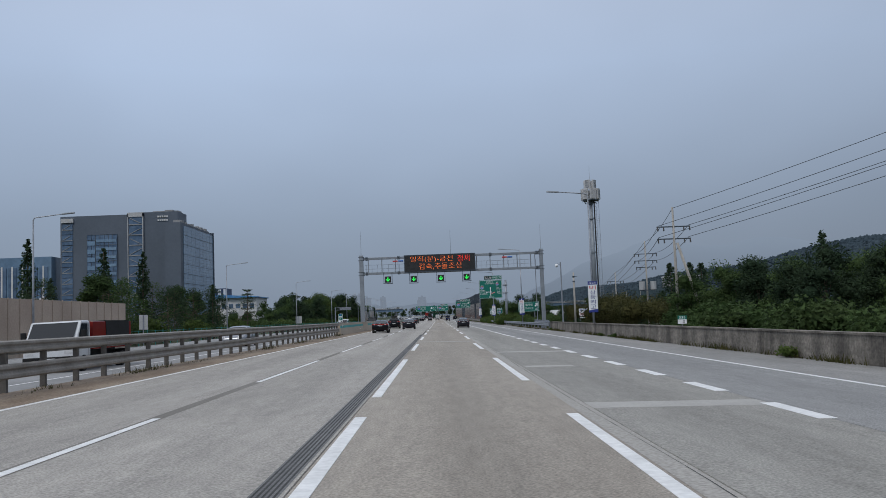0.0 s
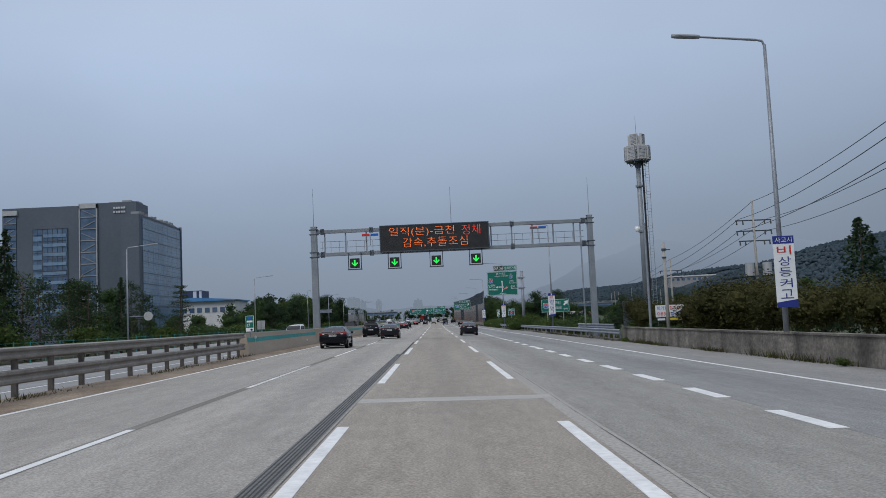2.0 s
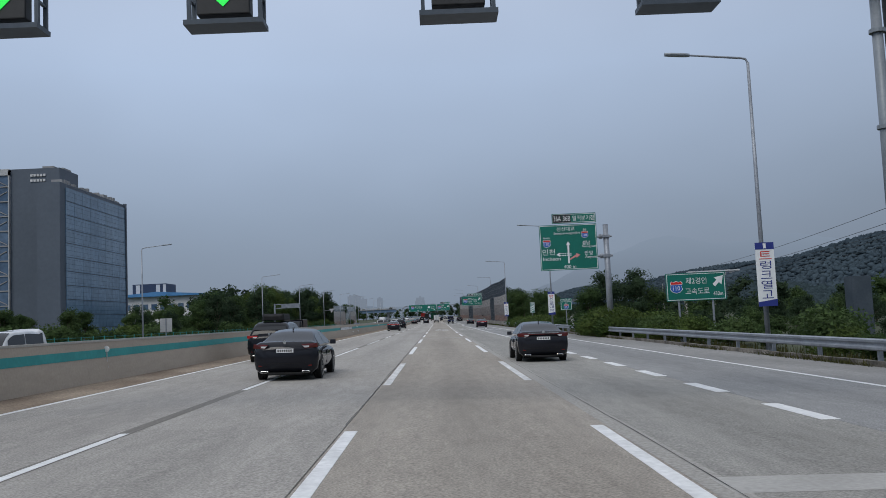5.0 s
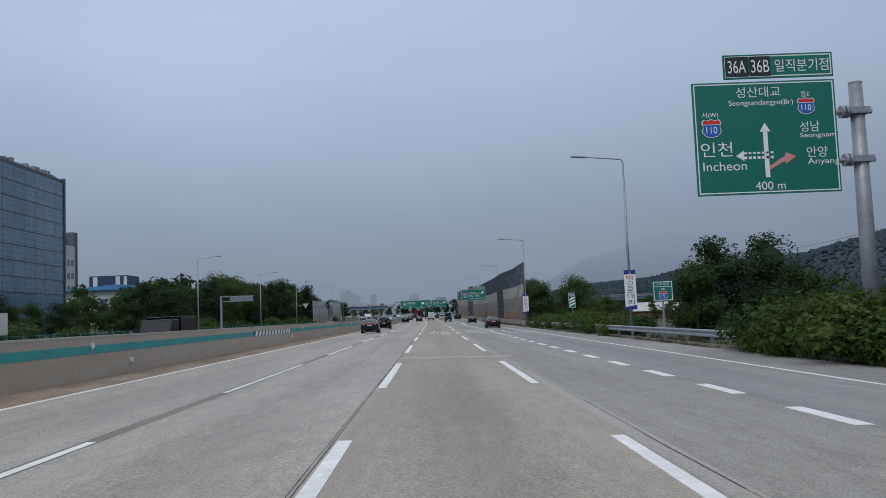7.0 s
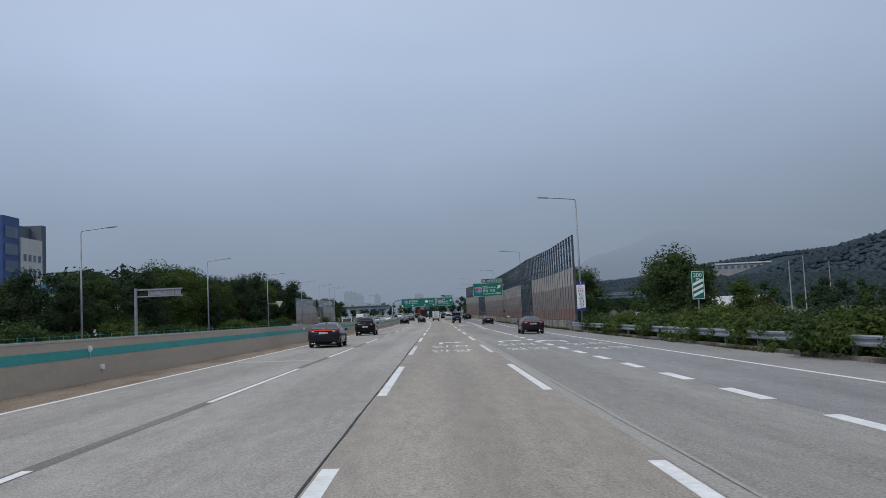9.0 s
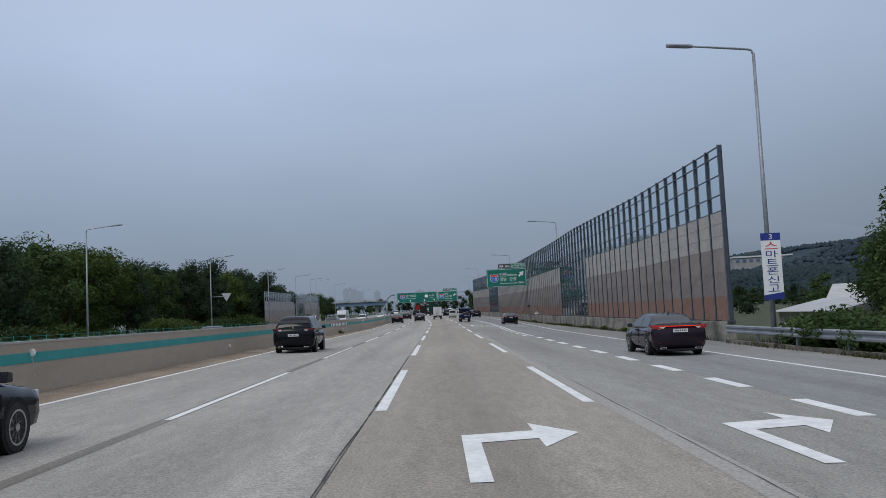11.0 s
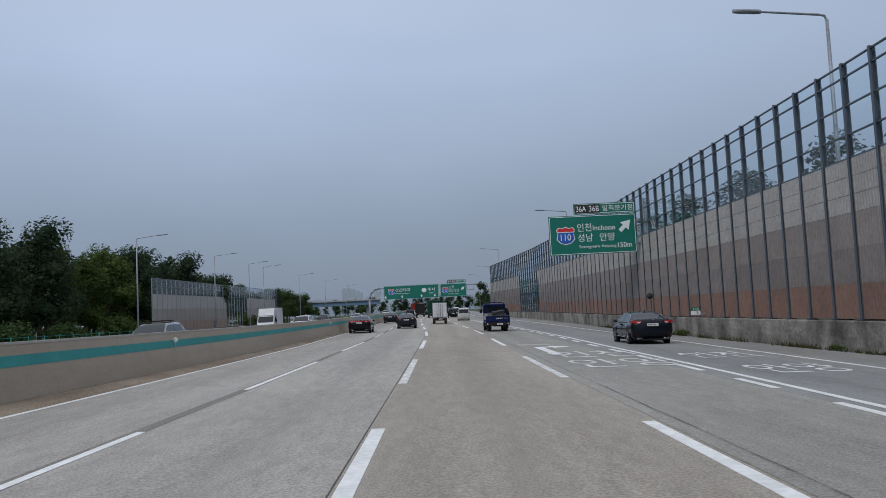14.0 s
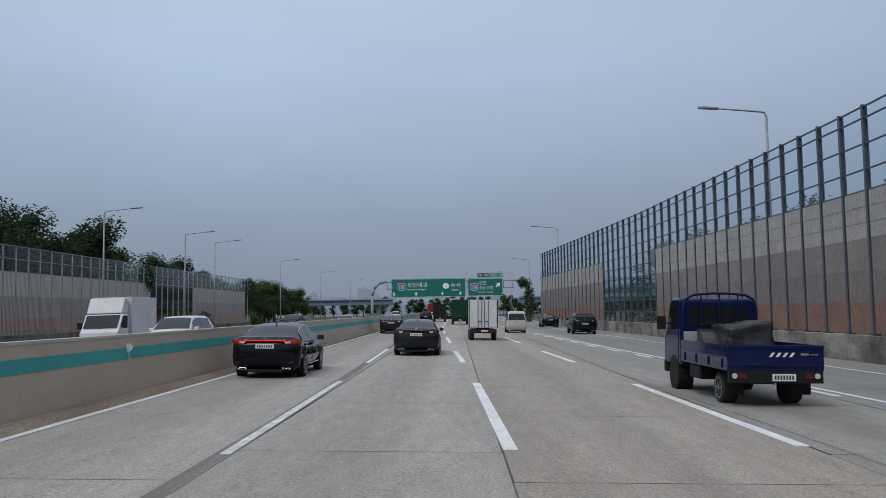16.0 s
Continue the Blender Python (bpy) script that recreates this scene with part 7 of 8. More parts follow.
KINDS = {
    # lower body: y, half width, underside, shoulder height; cabin: y, roof height; belt height
    "sedan": dict(L=4.9, belt=0.96, wt=0.62, wb=0.86,
                  body=((-2.45, 0.76, 0.42, 0.90), (-2.36, 0.87, 0.30, 1.04), (-1.9, 0.925, 0.22, 1.07), (-1.0, 0.93, 0.20, 1.00), (0, 0.93, 0.20, 0.97), (1.0, 0.93, 0.20, 0.95), (1.8, 0.91, 0.22, 0.86), (2.3, 0.84, 0.28, 0.74), (2.45, 0.70, 0.38, 0.62)),
                  cabin=((-2.0, 1.07), (-1.7, 1.17), (-1.15, 1.375), (-0.5, 1.465), (0.1, 1.475), (0.6, 1.40), (1.1, 1.17), (1.5, 0.97)), rear=(-1.92, -1.12), front=(0.55, 1.42), side=(-1.35, 0.95)),
    "suv": dict(L=4.7, belt=1.10, wt=0.68, wb=0.88,
                body=((-2.35, 0.82, 0.45, 1.05), (-2.28, 0.91, 0.34, 1.15), (-1.8, 0.945, 0.27, 1.13), (-0.8, 0.95, 0.25, 1.10), (0.4, 0.95, 0.25, 1.08), (1.2, 0.94, 0.26, 1.06), (1.9, 0.91, 0.30, 0.98), (2.25, 0.84, 0.36, 0.86), (2.35, 0.72, 0.45, 0.72)),
                cabin=((-2.28, 1.12), (-2.18, 1.34), (-1.95, 1.60), (-1.2, 1.70), (-0.2, 1.73), (0.5, 1.66), (1.0, 1.38), (1.45, 1.08)), rear=(-2.25, -1.98), front=(0.5, 1.38), side=(-1.75, 0.9)),
    "van": dict(L=3.9, belt=1.05, wt=0.70, wb=0.78,
                body=((-1.95, 0.74, 0.42, 1.0), (-1.90, 0.80, 0.32, 1.10), (-1.4, 0.815, 0.25, 1.06), (0, 0.82, 0.24, 1.04), (1.0, 0.82, 0.24, 1.02), (1.6, 0.79, 0.28, 0.95), (1.87, 0.74, 0.34, 0.84), (1.95, 0.64, 0.44, 0.70)),
                cabin=((-1.92, 1.08), (-1.88, 1.40), (-1.78, 1.66), (-1.3, 1.74), (0, 1.76), (0.6, 1.70), (1.05, 1.42), (1.4, 1.04)), rear=(-1.91, -1.80), front=(0.55, 1.36), side=(-1.6, 0.9)),
}


def car(kind, colour, label, m, lamps="strip", lit=True, roof_box=False, rack=False, group="vehicles", chrome=False):
    """A passenger car that heads along +y; its tail is at y = 0."""
    d = KINDS[kind]
    o = thing("car", label, "car", m, group)
    y0 = d["L"] / 2
    B = smooth_line(d["body"], 34)
    rings = []
    for y, w, lo, hi in B:
        h = hi - lo
        half = [(0.80 * w, lo), (0.955 * w, lo + 0.14 * h), (w, lo + 0.42 * h), (0.985 * w, lo + 0.72 * h), (0.93 * w, lo + 0.93 * h), (0.80 * w, hi)]
        rings.append([(x, y + y0, z) for x, z in half] + [(0, y + y0, hi + 0.015)] + [(-x, y + y0, z) for x, z in reversed(half)] + [(0, y + y0, lo)])
    body = part("body", Mesh().loft(rings), colour, o, smooth=True)
    C = smooth_line(d["cabin"], 30)
    wt, wb, belt = d["wt"], d["wb"], d["belt"]

    def cab(y, top, u):
        """A point of the cabin's right side: u 0 at the belt, 1 at the roof's edge."""
        base = min(belt, top - 0.02)
        k = (top - base) / (max(c[1] for c in d["cabin"]) - belt)
        edge = wb - (wb - wt) * max(0.0, min(1.0, k))
        return wb * 0.99 + (edge - wb * 0.99) * u, base + (top - 0.07 * k - base) * u

    rings = []
    for y, top in C:
        half = [cab(y, top, 0.0), cab(y, top, 0.55), cab(y, top, 1.0)]
        e = half[-1][0]
        half += [(e * 0.86, top - 0.015), (e * 0.5, top + 0.004)]
        base = half[0][1]
        rings.append([(x, y + y0, z) for x, z in half] + [(0, y + y0, top + 0.012)] + [(-x, y + y0, z) for x, z in reversed(half)] + [(0, y + y0, base - 0.03)])
    cabin = part("cabin", Mesh().loft(rings), colour, o, smooth=True)

    def screen(ya, yb, name):
        ss = [r for r in C if ya <= r[0] <= yb]
        g = Mesh()
        cols = 9
        vv = []
        for y, top in ss:
            e = cab(y, top, 1.0)[0] * 0.93
            vv += [(e * (2 * k / (cols - 1) - 1), y + y0, top + 0.024 - 0.03 * abs(2 * k / (cols - 1) - 1) ** 3) for k in range(cols)]
        g.add(vv, [(j * cols + i, j * cols + i + 1, (j + 1) * cols + i + 1, (j + 1) * cols + i) for j in range(len(ss) - 1) for i in range(cols - 1)])
        part(name, g, M_TINT, o, smooth=True)

    if d["rear"][1] - d["rear"][0] > 0.4:
        screen(*d["rear"], "rear_window")
    else:
        g = Mesh()
        ya, yb = d["rear"]
        rows_ = [r for r in C if ya - 0.02 <= r[0] <= yb + 0.06]
        vv = []
        for y, top in rows_:
            e = cab(y, top, 1.0)[0] * 0.9
            vv += [(e * (k / 4 - 1), y + y0 - 0.022, top + 0.004) for k in range(9)]
        g.add(vv, [(j * 9 + i, j * 9 + i + 1, (j + 1) * 9 + i + 1, (j + 1) * 9 + i) for j in range(len(rows_) - 1) for i in range(8)])
        part("rear_window", g, M_TINT, o, smooth=True)
    screen(*d["front"], "windscreen")
    for s in (1, -1):
        ya, yb = d["side"]
        mid = ya + (yb - ya) * 0.52
        for a, b in ((ya, mid - 0.03), (mid + 0.03, yb)):
            ss = [(y, np.interp(y, C[:, 0], C[:, 1])) for y in np.linspace(a, b, 7)]
            g, vv = Mesh(), []
            for y, top in ss:
                for u in (0.10, 0.5, 0.92):
                    x, z = cab(y, top, u)
                    vv.append((s * (x + 0.012), y + y0, z))
            g.add(vv, [(j * 3 + i, j * 3 + i + 1, (j + 1) * 3 + i + 1, (j + 1) * 3 + i) for j in range(6) for i in range(2)])
            part("side_window", g, M_TINT, o)
        part("wing_mirror", Mesh().loft([[(s * (wb + 0.02 + u), y0 + 0.95 + v * 0.09, belt + 0.06 + w * 0.085) for v, w in ((-1, -0.7), (1, -0.7), (1, 0.7), (-0.6, 1))] for u in (0.02, 0.20)]), colour, o, bevel=0.015)
        for yy in (-1.42, 1.45):
            yw = yy * d["L"] / 4.9 + y0
            part("wheel_arch", Mesh().tube((s * 0.80, yw, 0.35), (s * (np.interp(yy, B[:, 0], B[:, 1]) + 0.002), yw, 0.35), 0.385, n=26), M_TRIM, o)
            wheel(o, s * (np.interp(yy, B[:, 0], B[:, 1]) - 0.095), yw, 0.335, 0.225)
        for yd in (ya - 0.02, mid, yb + 0.10):
            xw = float(np.interp(yd, B[:, 0], B[:, 1]))
            za, zb = float(np.interp(yd, B[:, 0], B[:, 2])), float(np.interp(yd, B[:, 0], B[:, 3]))
            part("door_seam", Mesh().box(s * xw * 0.992 - 0.008, s * xw * 0.992 + 0.008, yd + y0 - 0.006, yd + y0 + 0.006, za + 0.25 * (zb - za), za + 0.80 * (zb - za)), M_TRIM, o)
        for yd in (ya + 0.25, mid + 0.25):
            xw, zh = float(np.interp(yd, B[:, 0], B[:, 1])), float(np.interp(yd, B[:, 0], B[:, 3])) - 0.17
            part("door_handle", Mesh().box(s * xw * 0.99 - 0.022, s * xw * 0.99 + 0.022, yd + y0 - 0.10, yd + y0 + 0.10, zh - 0.014, zh + 0.014), M_CHROME if chrome else colour, o, bevel=0.008)
        if chrome:
            arch = Mesh()
            pts = []
            for y in np.linspace(ya - 0.06, yb + 0.05, 12):
                x, z = cab(y, np.interp(y, C[:, 0], C[:, 1]), 0.97)
                pts.append((s * (x + 0.016), y + y0, z))
            x, z = cab(ya - 0.06, np.interp(ya - 0.06, C[:, 0], C[:, 1]), 0.08)
            pts = [(s * (x + 0.016), ya - 0.02 + y0, z)] + pts
            for p, q in zip(pts, pts[1:]):
                arch.tube(p, q, 0.013, n=6)
            part("window_trim", arch, M_CHROME, o, "bright chrome line over the side windows")
            part("sill_strip", Mesh().box(s * 0.925 - 0.02, s * 0.925 + 0.02, y0 - 0.9, y0 + 0.95, 0.31, 0.335), M_CHROME, o)
    # tail
    w, lo, hi = B[2][1], B[2][2], B[2][3]
    mt = M_TAIL if lit else M_TAILDIM
    lens = M_LENS if lit else M_TAILDIM
    zt = hi - 0.13
    tail_y = 0.005
    for s in (1, -1):
        part("tail_lamp", Mesh().loft([[(s * x, yy, z) for x, yy, z in ((0.48, -0.014, zt + 0.055), (w * 0.97, 0.10, zt + 0.07), (w * 0.99, 0.14, zt - 0.05), (0.58, -0.010, zt - 0.075))],
                                       [(s * x, yy + 0.25, z) for x, yy, z in ((0.50, 0, zt + 0.045), (w * 0.99, 0.16, zt + 0.05), (w * 1.0, 0.2, zt - 0.025), (0.56, 0, zt - 0.045))]]), lens, o)
        part("reversing_lamp", Mesh().add([(s * 0.52, -0.014, zt + 0.004), (s * 0.70, 0.022, zt + 0.006), (s * 0.70, 0.022, zt - 0.040), (s * 0.58, -0.012, zt - 0.052)], [(0, 1, 2, 3)]), M_LAMPGLASS, o, "clear reversing lamp")
        part("exhaust_tip", Mesh().box(s * 0.60 - 0.12, s * 0.60 + 0.12, 0.0, 0.14, lo + 0.03, lo + 0.10), M_CHROME, o, bevel=0.025)
        part("exhaust_bore", Mesh().box(s * 0.60 - 0.085, s * 0.60 + 0.085, -0.004, 0.02, lo + 0.045, lo + 0.085), M_TRIM, o)
        part("reflector", Mesh().box(s * 0.70 - 0.08, s * 0.70 + 0.08, 0.015, 0.06, lo + 0.22, lo + 0.26), M_TAILDIM, o)
        part("head_lamp", Mesh().box(s * 0.62 - 0.17, s * 0.62 + 0.17, d["L"] - 0.16, d["L"] - 0.055, 0.64, 0.76), M_LAMPGLASS, o, bevel=0.02)
    if lamps == "strip":
        part("light_strip", Mesh().box(-0.56, 0.56, -0.02, 0.06, zt + 0.014, zt + 0.036), mt, o)
        part("chrome_strip", Mesh().box(-0.58, 0.58, -0.022, 0.06, zt + 0.058, zt + 0.075), M_CHROME, o)
    # Black box added between the wheels to deepen the shade under the car.
    part("underbody", Mesh().box(-0.72, 0.72, 0.3, d["L"] - 0.3, 0.15, 0.34), M_TRIM, o)
    part("diffuser", Mesh().box(-0.5, 0.5, -0.006, 0.2, lo - 0.03, lo + 0.045), M_TRIM, o, bevel=0.02)
    part("boot_seam", Mesh().box(-0.62, 0.62, -0.004, 0.05, lo + 0.30, lo + 0.308), M_TRIM, o)
    plate_bars(o, 0, -0.012, zt - 0.13 if kind != "suv" else zt - 0.25)
    part("grille", Mesh().box(-0.42, 0.42, d["L"] - 0.05, d["L"] - 0.015, 0.42, 0.62), M_TRIM, o)
    part("badge", Mesh().tube((0, -0.03, zt + 0.11), (0, 0.02, zt + 0.11), 0.05, n=12), M_CHROME, o)
    top = max(c[1] for c in d["cabin"])
    part("antenna_fin", Mesh().loft([[(x, yy + y0, z) for x, yy, z in ((-0.025, -0.95, top - 0.03), (0.025, -0.95, top - 0.03), (0.0, -0.85, top - 0.03))], [(x, yy + y0, z) for x, yy, z in ((-0.006, -1.0, top + 0.07), (0.006, -1.0, top + 0.07), (0.0, -0.97, top + 0.07))]]), M_TRIM, o)
    if roof_box:
        part("roof_box", Mesh().loft([[(x * k, yy + y0, top + 0.06 + z * k2) for x, z in ((-0.5, 0), (0.5, 0), (0.46, 0.30), (-0.46, 0.30))] for yy, k, k2 in ((-1.6, 0.8, 0.7), (-1.4, 1, 1), (0.1, 1, 1), (0.45, 0.7, 0.4))]), M_TRIM, o, "black roof box", bevel=0.04)
    if rack:
        part("roof_rack", Mesh().box(-0.55, 0.55, y0 - 1.2, y0 + 0.3, top + 0.07, top + 0.11).box(-0.5, -0.46, y0 - 0.9, y0 - 0.8, top - 0.02, top + 0.07).box(0.46, 0.5, y0 - 0.9, y0 - 0.8, top - 0.02, top + 0.07), M_TRIM, o)
    return o


def truck_cab(o, y, w, z0, z1, colour, length=1.5):
    """A forward cab whose rear wall is at y."""
    h = z1 - z0
    side = [(y, z0), (y, z1 - 0.05), (y + 0.12, z1), (y + 0.80, z1), (y + length - 0.22, z0 + 0.52 * h), (y + length, z0 + 0.40 * h), (y + length, z0)]
    part("cab", Mesh().across(side, -w / 2, w / 2), colour, o, bevel=0.06)
    ww = w / 2
    a, b = (y + 0.84, z1 - 0.07), (y + length - 0.20, z0 + 0.54 * h)
    part("windscreen", Mesh().add([(x, yy + 0.02, zz + 0.012) for yy, zz in (a, b) for x in (-ww * 0.88, ww * 0.88)], [(0, 1, 3, 2)]), M_TINT, o)
    for s in (1, -1):
        xs = s * (ww + 0.006)
        part("side_window", Mesh().add([(xs, y + 0.28, z0 + 0.54 * h), (xs, y + length - 0.36, z0 + 0.54 * h), (xs, y + 0.86, z1 - 0.12), (xs, y + 0.28, z1 - 0.12)], [(0, 1, 2, 3)]), M_TINT, o)
        part("door_seam", Mesh().box(xs - 0.004, xs + 0.004, y + 0.20, y + 0.215, z0 + 0.05, z1 - 0.1), M_TRIM, o)
        part("wing_mirror", Mesh().box(s * (ww + 0.17) - 0.10, s * (ww + 0.17) + 0.10, y + 1.0, y + 1.1, z0 + 0.52 * h, z0 + 0.52 * h + 0.30).box(min(s * ww, s * (ww + 0.1)), max(s * ww, s * (ww + 0.1)), y + 1.03, y + 1.06, z0 + 0.6 * h, z0 + 0.6 * h + 0.03), M_TRIM, o, bevel=0.02)
        part("head_lamp", Mesh().box(s * ww * 0.75 - 0.15, s * ww * 0.75 + 0.15, y + length - 0.02, y + length + 0.02, z0 + 0.16, z0 + 0.34), M_LAMPGLASS, o)
    part("front_bumper", Mesh().box(-ww, ww, y + length - 0.15, y + length + 0.05, z0 - 0.22, z0 + 0.06), M_TRIM, o, bevel=0.03)
    plate_bars(o, 0, y + length + 0.06, z0 - 0.06, s=-1)


def flatbed(m):
    o = thing("pickup_truck", "dark blue flatbed pickup truck carrying a black tarpaulin bundle", "truck", m, "vehicles")
    W = 1.74
    truck_cab(o, 3.35, 1.66, 0.55, 2.04, P_TRUCKBLUE)
    part("chassis", Mesh().box(-0.42, -0.30, 0.15, 4.2, 0.42, 0.60).box(0.30, 0.42, 0.15, 4.2, 0.42, 0.60).box(-0.3, 0.3, 0.6, 0.75, 0.45, 0.58).box(-0.3, 0.3, 2.4, 2.55, 0.45, 0.58).box(-0.25, 0.3, 0.9, 2.0, 0.35, 0.55), M_TRIM, o)
    part("fuel_tank", Mesh().box(-0.80, -0.45, 2.0, 2.8, 0.35, 0.65), M_TRIM, o, bevel=0.04)
    part("bed_floor", Mesh().box(-W / 2, W / 2, 0.02, 3.20, 0.66, 0.74), P_TRUCKBLUE, o)
    tg = Mesh().box(-W / 2, W / 2, 0.0, 0.05, 0.74, 1.12)
    tg.box(-W / 2, W / 2, -0.018, 0.0, 0.74, 0.80).box(-W / 2, W / 2, -0.018, 0.0, 1.06, 1.125)
    tail = part("tailgate", tg, P_TRUCKBLUE, o, bevel=0.008)
    lg = Mesh()
    for a, b, c, d2 in [((u, 0.91), (u + 0.05, 0.91), (u + 0.11, 0.99), (u + 0.06, 0.99)) for u in (-0.12, 0.0, 0.12, 0.24)]:
        lg.plate([a, b, c, d2], -0.008, 0.0)
    part("emblem", lg, M_WHITE, tail, "plain white emblem shapes")
    part("badge", Mesh().box(0.45, 0.60, -0.008, 0.0, 0.94, 0.98).box(0.62, 0.76, -0.006, 0.0, 0.945, 0.965), M_CHROME, tail)
    for s in (1, -1):
        sg = Mesh().box(min(s * W / 2, s * (W / 2 - 0.04)), max(s * W / 2, s * (W / 2 - 0.04)), 0.05, 3.2, 0.74, 1.12)
        sg.box(min(s * W / 2, s * (W / 2 + 0.015)), max(s * W / 2, s * (W / 2 + 0.015)), 0.05, 3.2, 0.90, 0.93)
        g = part("side_gate", sg, P_TRUCKBLUE, o)
        for k in range(4):
            part("hinge", Mesh().box(s * (W / 2 + 0.012) - 0.012, s * (W / 2 + 0.012) + 0.012, 0.3 + 0.85 * k, 0.38 + 0.85 * k, 0.70, 0.86), P_TRUCKBLUE, g)
        part("rear_lamp", Mesh().box(s * 0.60 - 0.07, s * 0.60 + 0.07, -0.01, 0.06, 0.52, 0.62), M_TAILDIM, o, "red tail lamp")
        part("reversing_lamp", Mesh().tube((s * 0.745, -0.015, 0.57), (s * 0.745, 0.05, 0.57), 0.05, n=16), M_LAMPGLASS, o, "round clear lamp")
        part("mud_flap", Mesh().box(s * 0.62 - 0.17, s * 0.62 + 0.17, 0.42, 0.44, 0.20, 0.60), M_TRIM, o)
        wheel(o, s * 0.60, 0.95, 0.29, 0.30, M_STEEL, 6)
        wheel(o, s * 0.70, 3.95, 0.31, 0.20, M_RIM, 6)
        part("front_arch", Mesh().tube((s * 0.5, 3.95, 0.36), (s * 0.838, 3.95, 0.36), 0.40, n=22), M_TRIM, o)
    part("lamp_bar", Mesh().box(-W / 2 + 0.02, W / 2 - 0.02, 0.0, 0.08, 0.44, 0.66), M_TRIM, o)
    plate_bars(o, 0.14, -0.018, 0.545, 0.42, 0.13)
    # guard frame behind the cab
    fr = Mesh()
    pts = [(-0.80, 0.74), (-0.80, 1.78), (-0.74, 2.0), (-0.56, 2.10), (-0.2, 2.13), (0.2, 2.13), (0.56, 2.10), (0.74, 2.0), (0.80, 1.78), (0.80, 0.74)]
    for (xa, za), (xb, zb) in zip(pts, pts[1:]):
        fr.tube((xa, 3.24, za), (xb, 3.24, zb), 0.03, n=8)
    for x in (-0.4, 0.0, 0.4):
        fr.tube((x, 3.24, 1.4), (x, 3.24, 2.11), 0.016, n=6)
    part("guard_frame", fr, P_TRUCKBLUE, o)
    part("headboard", Mesh().box(-0.80, 0.80, 3.20, 3.24, 0.74, 1.30), M_BACK, o, "pale steel headboard")
    part("stripe", Mesh().box(-0.78, -0.25, 3.19, 3.20, 0.98, 1.01).box(-0.78, -0.25, 3.19, 3.20, 1.04, 1.06), surf("amber_stripe", (0.5, 0.28, 0.05), (0.55, 0.3, 0.06), 1, 0.6), o)
    part("rear_window", Mesh().box(-0.62, 0.62, 3.335, 3.35, 1.42, 1.84), M_TINT, o)
    rg = random.Random(6)
    g = bmesh.new()
    bmesh.ops.create_cube(g, size=1.0)
    bmesh.ops.subdivide_edges(g, edges=g.edges, cuts=7, use_grid_fill=True)
    for v in g.verts:
        n = noise.noise_vector(v.co * 3.1) * 0.05
        v.co = Vector((v.co.x * 0.95, v.co.y * 1.15, v.co.z * 0.74)) + n
        if v.co.z > 0.1:
            v.co.x *= 0.94
            v.co.z += 0.05 * math.sin(v.co.x * 5)
    me = bpy.data.meshes.new("tarpaulin")
    g.to_mesh(me)
    g.free()
    me.polygons.foreach_set("use_smooth", [True] * len(me.polygons))
    me.materials.append(M_TARP)
    part("cargo", me, None, o, "bundle under a shiny black tarpaulin", m=pose(0.20, 2.45, 1.12))
    part("cargo", Mesh().across([(2.1, 0.74), (3.1, 0.74), (3.0, 1.36), (2.75, 1.30)], -0.56, -0.24), M_TARP, o)
    return o


def box_truck(m, label, box_mat, cab_mat, w=1.8, tall=2.55, length=3.1, doors=True, facing=False):
    o = thing("box_truck", label, "truck", m, "vehicles")
    truck_cab(o, length + 0.12, w * 0.94, 0.55, 1.95 if tall < 3 else 2.5, cab_mat)
    b = part("box", Mesh().box(-w / 2, w / 2, 0.0, length, 0.80, tall), box_mat, o, bevel=0.015)
    if doors:
        for s in (1, -1):
            d = part("rear_door", Mesh().box(min(s * 0.015, s * (w / 2 - 0.05)), max(s * 0.015, s * (w / 2 - 0.05)), -0.025, -0.001, 0.86, tall - 0.06), box_mat, o, bevel=0.008)
            for x in (0.09, 0.32):
                part("locking_bar", Mesh().tube((s * x, -0.05, 0.84), (s * x, -0.05, tall - 0.04), 0.016, n=6), M_TRIM, d)
            part("door_handle", Mesh().box(s * 0.2 - 0.12, s * 0.2 + 0.12, -0.06, -0.03, 1.18, 1.22), M_TRIM, d)
            part("rear_frame", Mesh().box(s * (w / 2 - 0.02) - 0.03, s * (w / 2 - 0.02) + 0.03, -0.03, 0.0, 0.80, tall), M_TRIM, b)
    part("underrun", Mesh().box(-w / 2 + 0.05, w / 2 - 0.05, 0.02, 0.12, 0.46, 0.72), M_TRIM, o)
    part("chassis", Mesh().box(-0.4, 0.4, 0.2, length + 1.0, 0.45, 0.78), M_TRIM, o)
    plate_bars(o, 0.1, 0.0, 0.60, 0.42, 0.12)
    for s in (1, -1):
        part("tail_lamp", Mesh().box(s * (w / 2 - 0.2) - 0.12, s * (w / 2 - 0.2) + 0.12, 0.0, 0.03, 0.53, 0.64), M_TAILDIM, o)
        r = 0.31 if tall < 3 else 0.46
        wheel(o, s * (w / 2 - 0.2), 0.9, r, 0.32, M_STEEL, 6)
        wheel(o, s * (w / 2 - 0.13), length + 0.8, r, 0.22, M_STEEL, 6)
    if facing:
        part("wind_deflector", Mesh().across([(length + 0.15, 1.95), (length + 0.15, tall - 0.05), (length + 0.5, tall - 0.05), (length + 0.95, 1.98)], -w * 0.44, w * 0.44), box_mat, o, bevel=0.05)
    return o


def north(x, y):
    return on_deck(x, y)


def south(x, y, long=4.8):
    """The pose of a vehicle that comes towards the camera, its nose at y."""
    return on_deck(x, y + long) @ pose(0, 0, 0, 0, 0, 180)


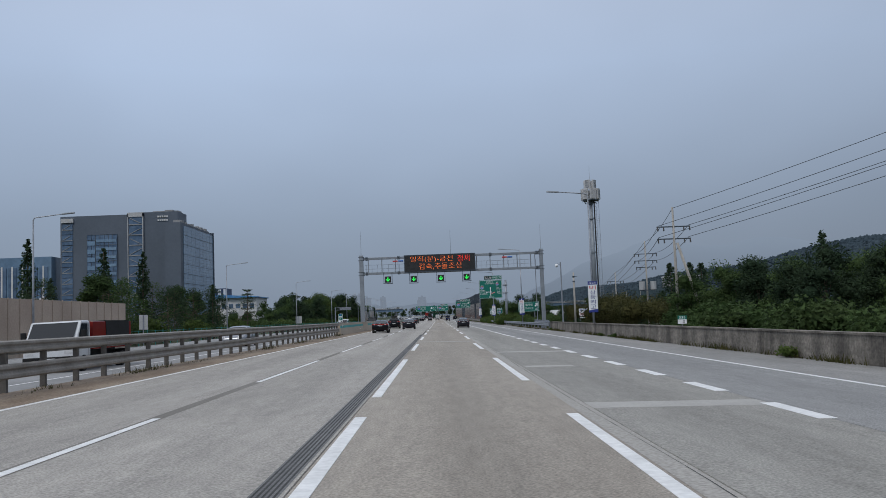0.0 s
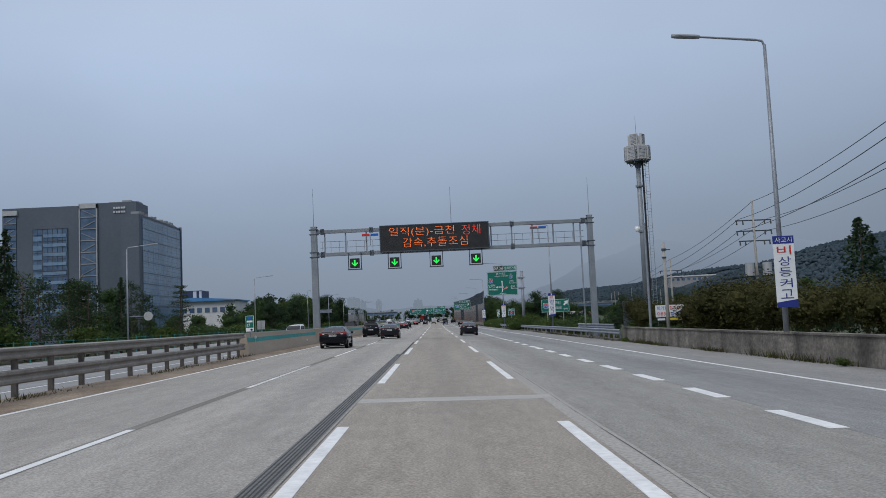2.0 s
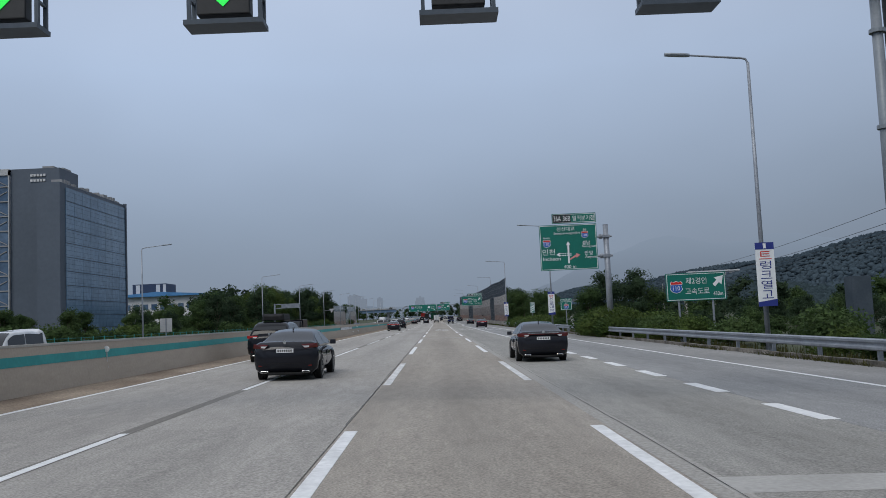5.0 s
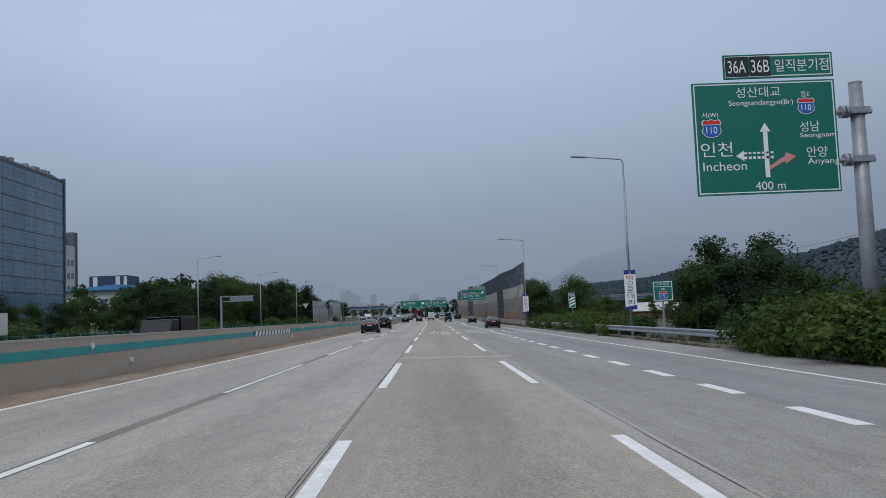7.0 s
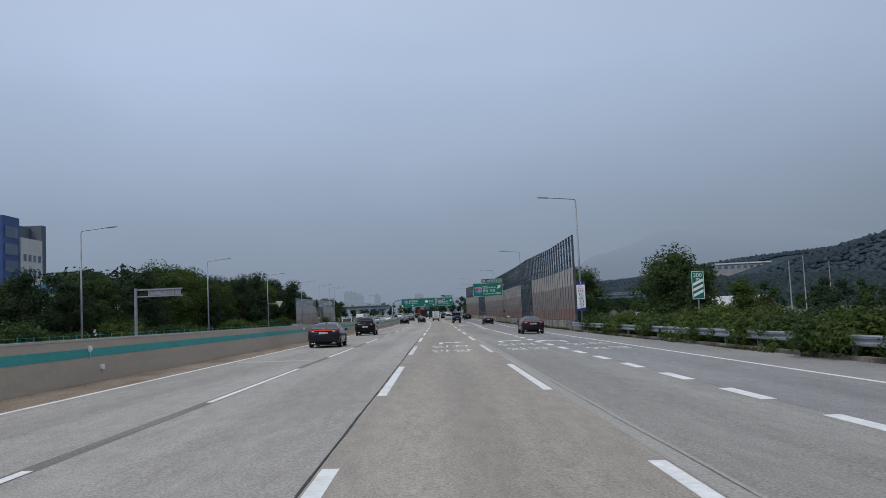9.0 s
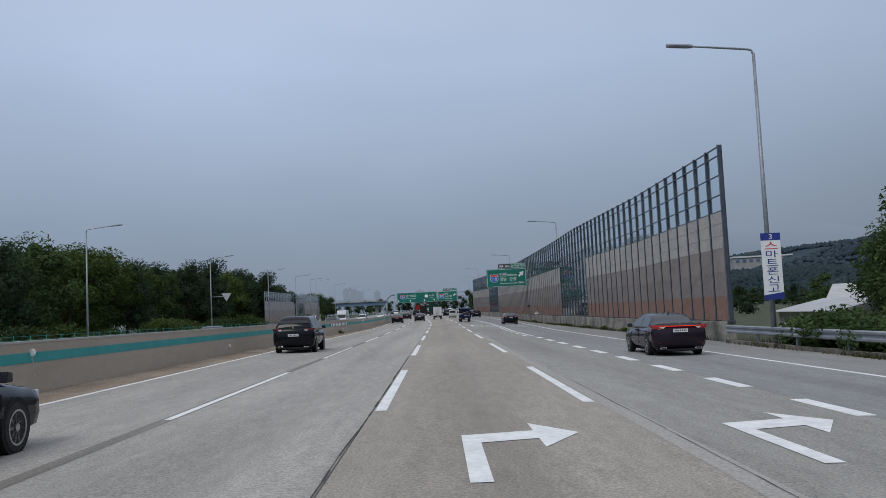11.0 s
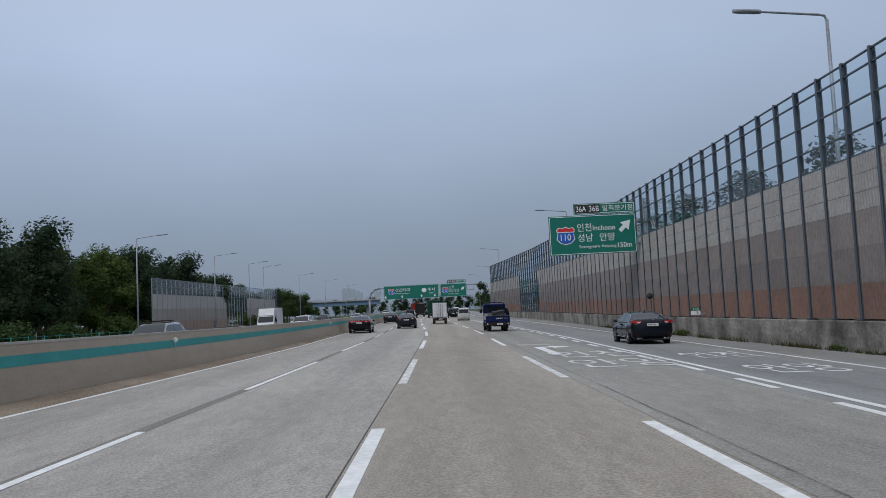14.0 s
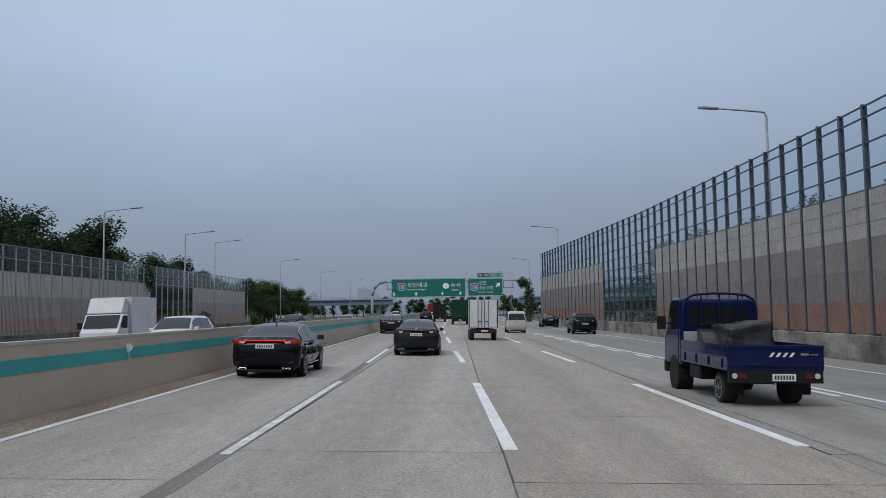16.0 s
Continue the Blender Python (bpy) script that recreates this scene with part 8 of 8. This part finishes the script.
# Own carriageway.
car("suv", P_BLACK, "black sport utility car with a roof box", north(-7.7, 139), lamps="", roof_box=True)
car("sedan", P_CHARCOAL, "dark charcoal saloon car with slim tail lamps", north(-4.9, 127), lamps="", lit=False)
car("sedan", P_CHARCOAL, "dark grey fastback saloon car", north(3.5, 134), lit=False)
car("sedan", P_CHARCOAL, "dark charcoal saloon car with chrome trim", north(-7.3, 235), lit=True, chrome=True)
car("sedan", P_BLACK, "glossy black saloon car with chrome trim and red light strip", north(-7.2, 97.9), chrome=True)
car("sedan", P_PLUM, "dark plum saloon car", north(7.6, 257), lit=True)
car("suv", P_BLACK, "black sport utility car", north(-7.6, 268), lamps="", lit=False)
car("sedan", P_NAVY, "dark navy saloon car with chrome roof line", north(8.7, 339.0), lamps="", lit=True, chrome=True)
flatbed(north(3.67, 367.5) @ Matrix.Scale(1.08, 4))
car("sedan", P_BLACK, "black saloon car with red light strip beside the concrete median", north(-7.78, 374.0), chrome=True)
car("sedan", P_CHARCOAL, "charcoal fastback saloon car with a thin dark light bar", north(-4.2, 386.0), lit=False)
box_truck(north(-0.85, 404.5), "small white box truck with double rear doors", P_BOXWHITE, P_WHITE)
car("van", P_IVORY, "boxy ivory small van car with a dark rear window", north(2.6, 423.5), lamps="", lit=False)
car("suv", P_BLACK, "black sport utility car with tinted glass", north(7.9, 420.2), lamps="", lit=False)
car("sedan", P_NAVY, "dark navy saloon car ahead", north(8.2, 448), lamps="", lit=False)
car("sedan", P_CHARCOAL, "dark saloon car beside the median", north(-7.7, 419), lamps="", lit=False)
box_truck(north(-2.0, 465), "tall truck with a dark green canvas body", P_GREEN, P_BOXWHITE, 2.3, 3.3, 5.0, doors=False)
box_truck(north(-5.2, 491), "white truck with a dark load body", M_TRIM, P_WHITE, 2.1, 2.9, 4.0, doors=False)
box_truck(north(-7.4, 533), "truck with a bright red load body", P_RED, P_WHITE, 2.3, 3.2, 5.0, doors=False)
for kind, colour, label, x, y in (("suv", P_BLACK, "black sport utility car far ahead", -7.4, 490), ("suv", P_NAVY, "dark blue sport utility car far ahead", 1.6, 455), ("sedan", P_WHITE, "white saloon car far ahead", -7.2, 508),
                                  ("sedan", P_CHARCOAL, "dark saloon car far ahead", -3.8, 520), ("suv", P_WHITE, "white sport utility car far ahead", -7.3, 560), ("van", P_WHITE, "white van car far ahead", 3.4, 520)):
    car(kind, colour, label, north(x, y), lamps="", lit=False)
# Far carriageway.
dump = box_truck(south(-15.2, 31.5, 5.8), "white cab dump truck with a rusty red load body", P_RED, P_WHITE, 2.1, 1.9, 4.2, doors=False)
part("load_cover", Mesh().box(-1.07, 1.07, 0.3, 2.9, 1.1, 1.94), M_TRIM, dump, "black load cover")
car("sedan", P_SILVER, "silver saloon car on the far carriageway", south(-15, 59.5), lamps="", lit=False)
car("van", P_WHITE, "white van car on the far carriageway", south(-15, 128.7, 3.9), lamps="", lit=False)
box_truck(south(-15, 187.6), "black van on the far carriageway", P_BLACK, P_BLACK, 1.9, 2.1, 3.0, doors=False)
car("sedan", P_NAVY, "dark blue saloon car on the far carriageway", south(-18.6, 293), lamps="", lit=False)
box_truck(south(-15, 322, 4.3), "small white truck on the far carriageway", P_BOXWHITE, P_WHITE, 1.7, 1.5, 2.6, doors=False)
car("suv", P_SILVER, "silver sport utility car with a roof rack", south(-15.0, 341), lamps="", lit=False, rack=True)
car("suv", P_WHITE, "white sport utility car on the far carriageway", south(-15, 387), lamps="", lit=False)
box_truck(south(-19, 390, 5.0), "white box truck with a wind deflector", P_BOXWHITE, P_WHITE, 1.9, 2.75, 3.4, doors=False, facing=True)
for kind, colour, label, x, y in (("sedan", P_WHITE, "white saloon car far along the far carriageway", -16, 455), ("suv", P_BLACK, "black sport utility car far along the far carriageway", -20, 440), ("van", P_WHITE, "white van car far along the far carriageway", -16, 540), ("sedan", P_CHARCOAL, "dark saloon car far along the far carriageway", -20, 590)):
    car(kind, colour, label, south(x, y), lamps="", lit=False)
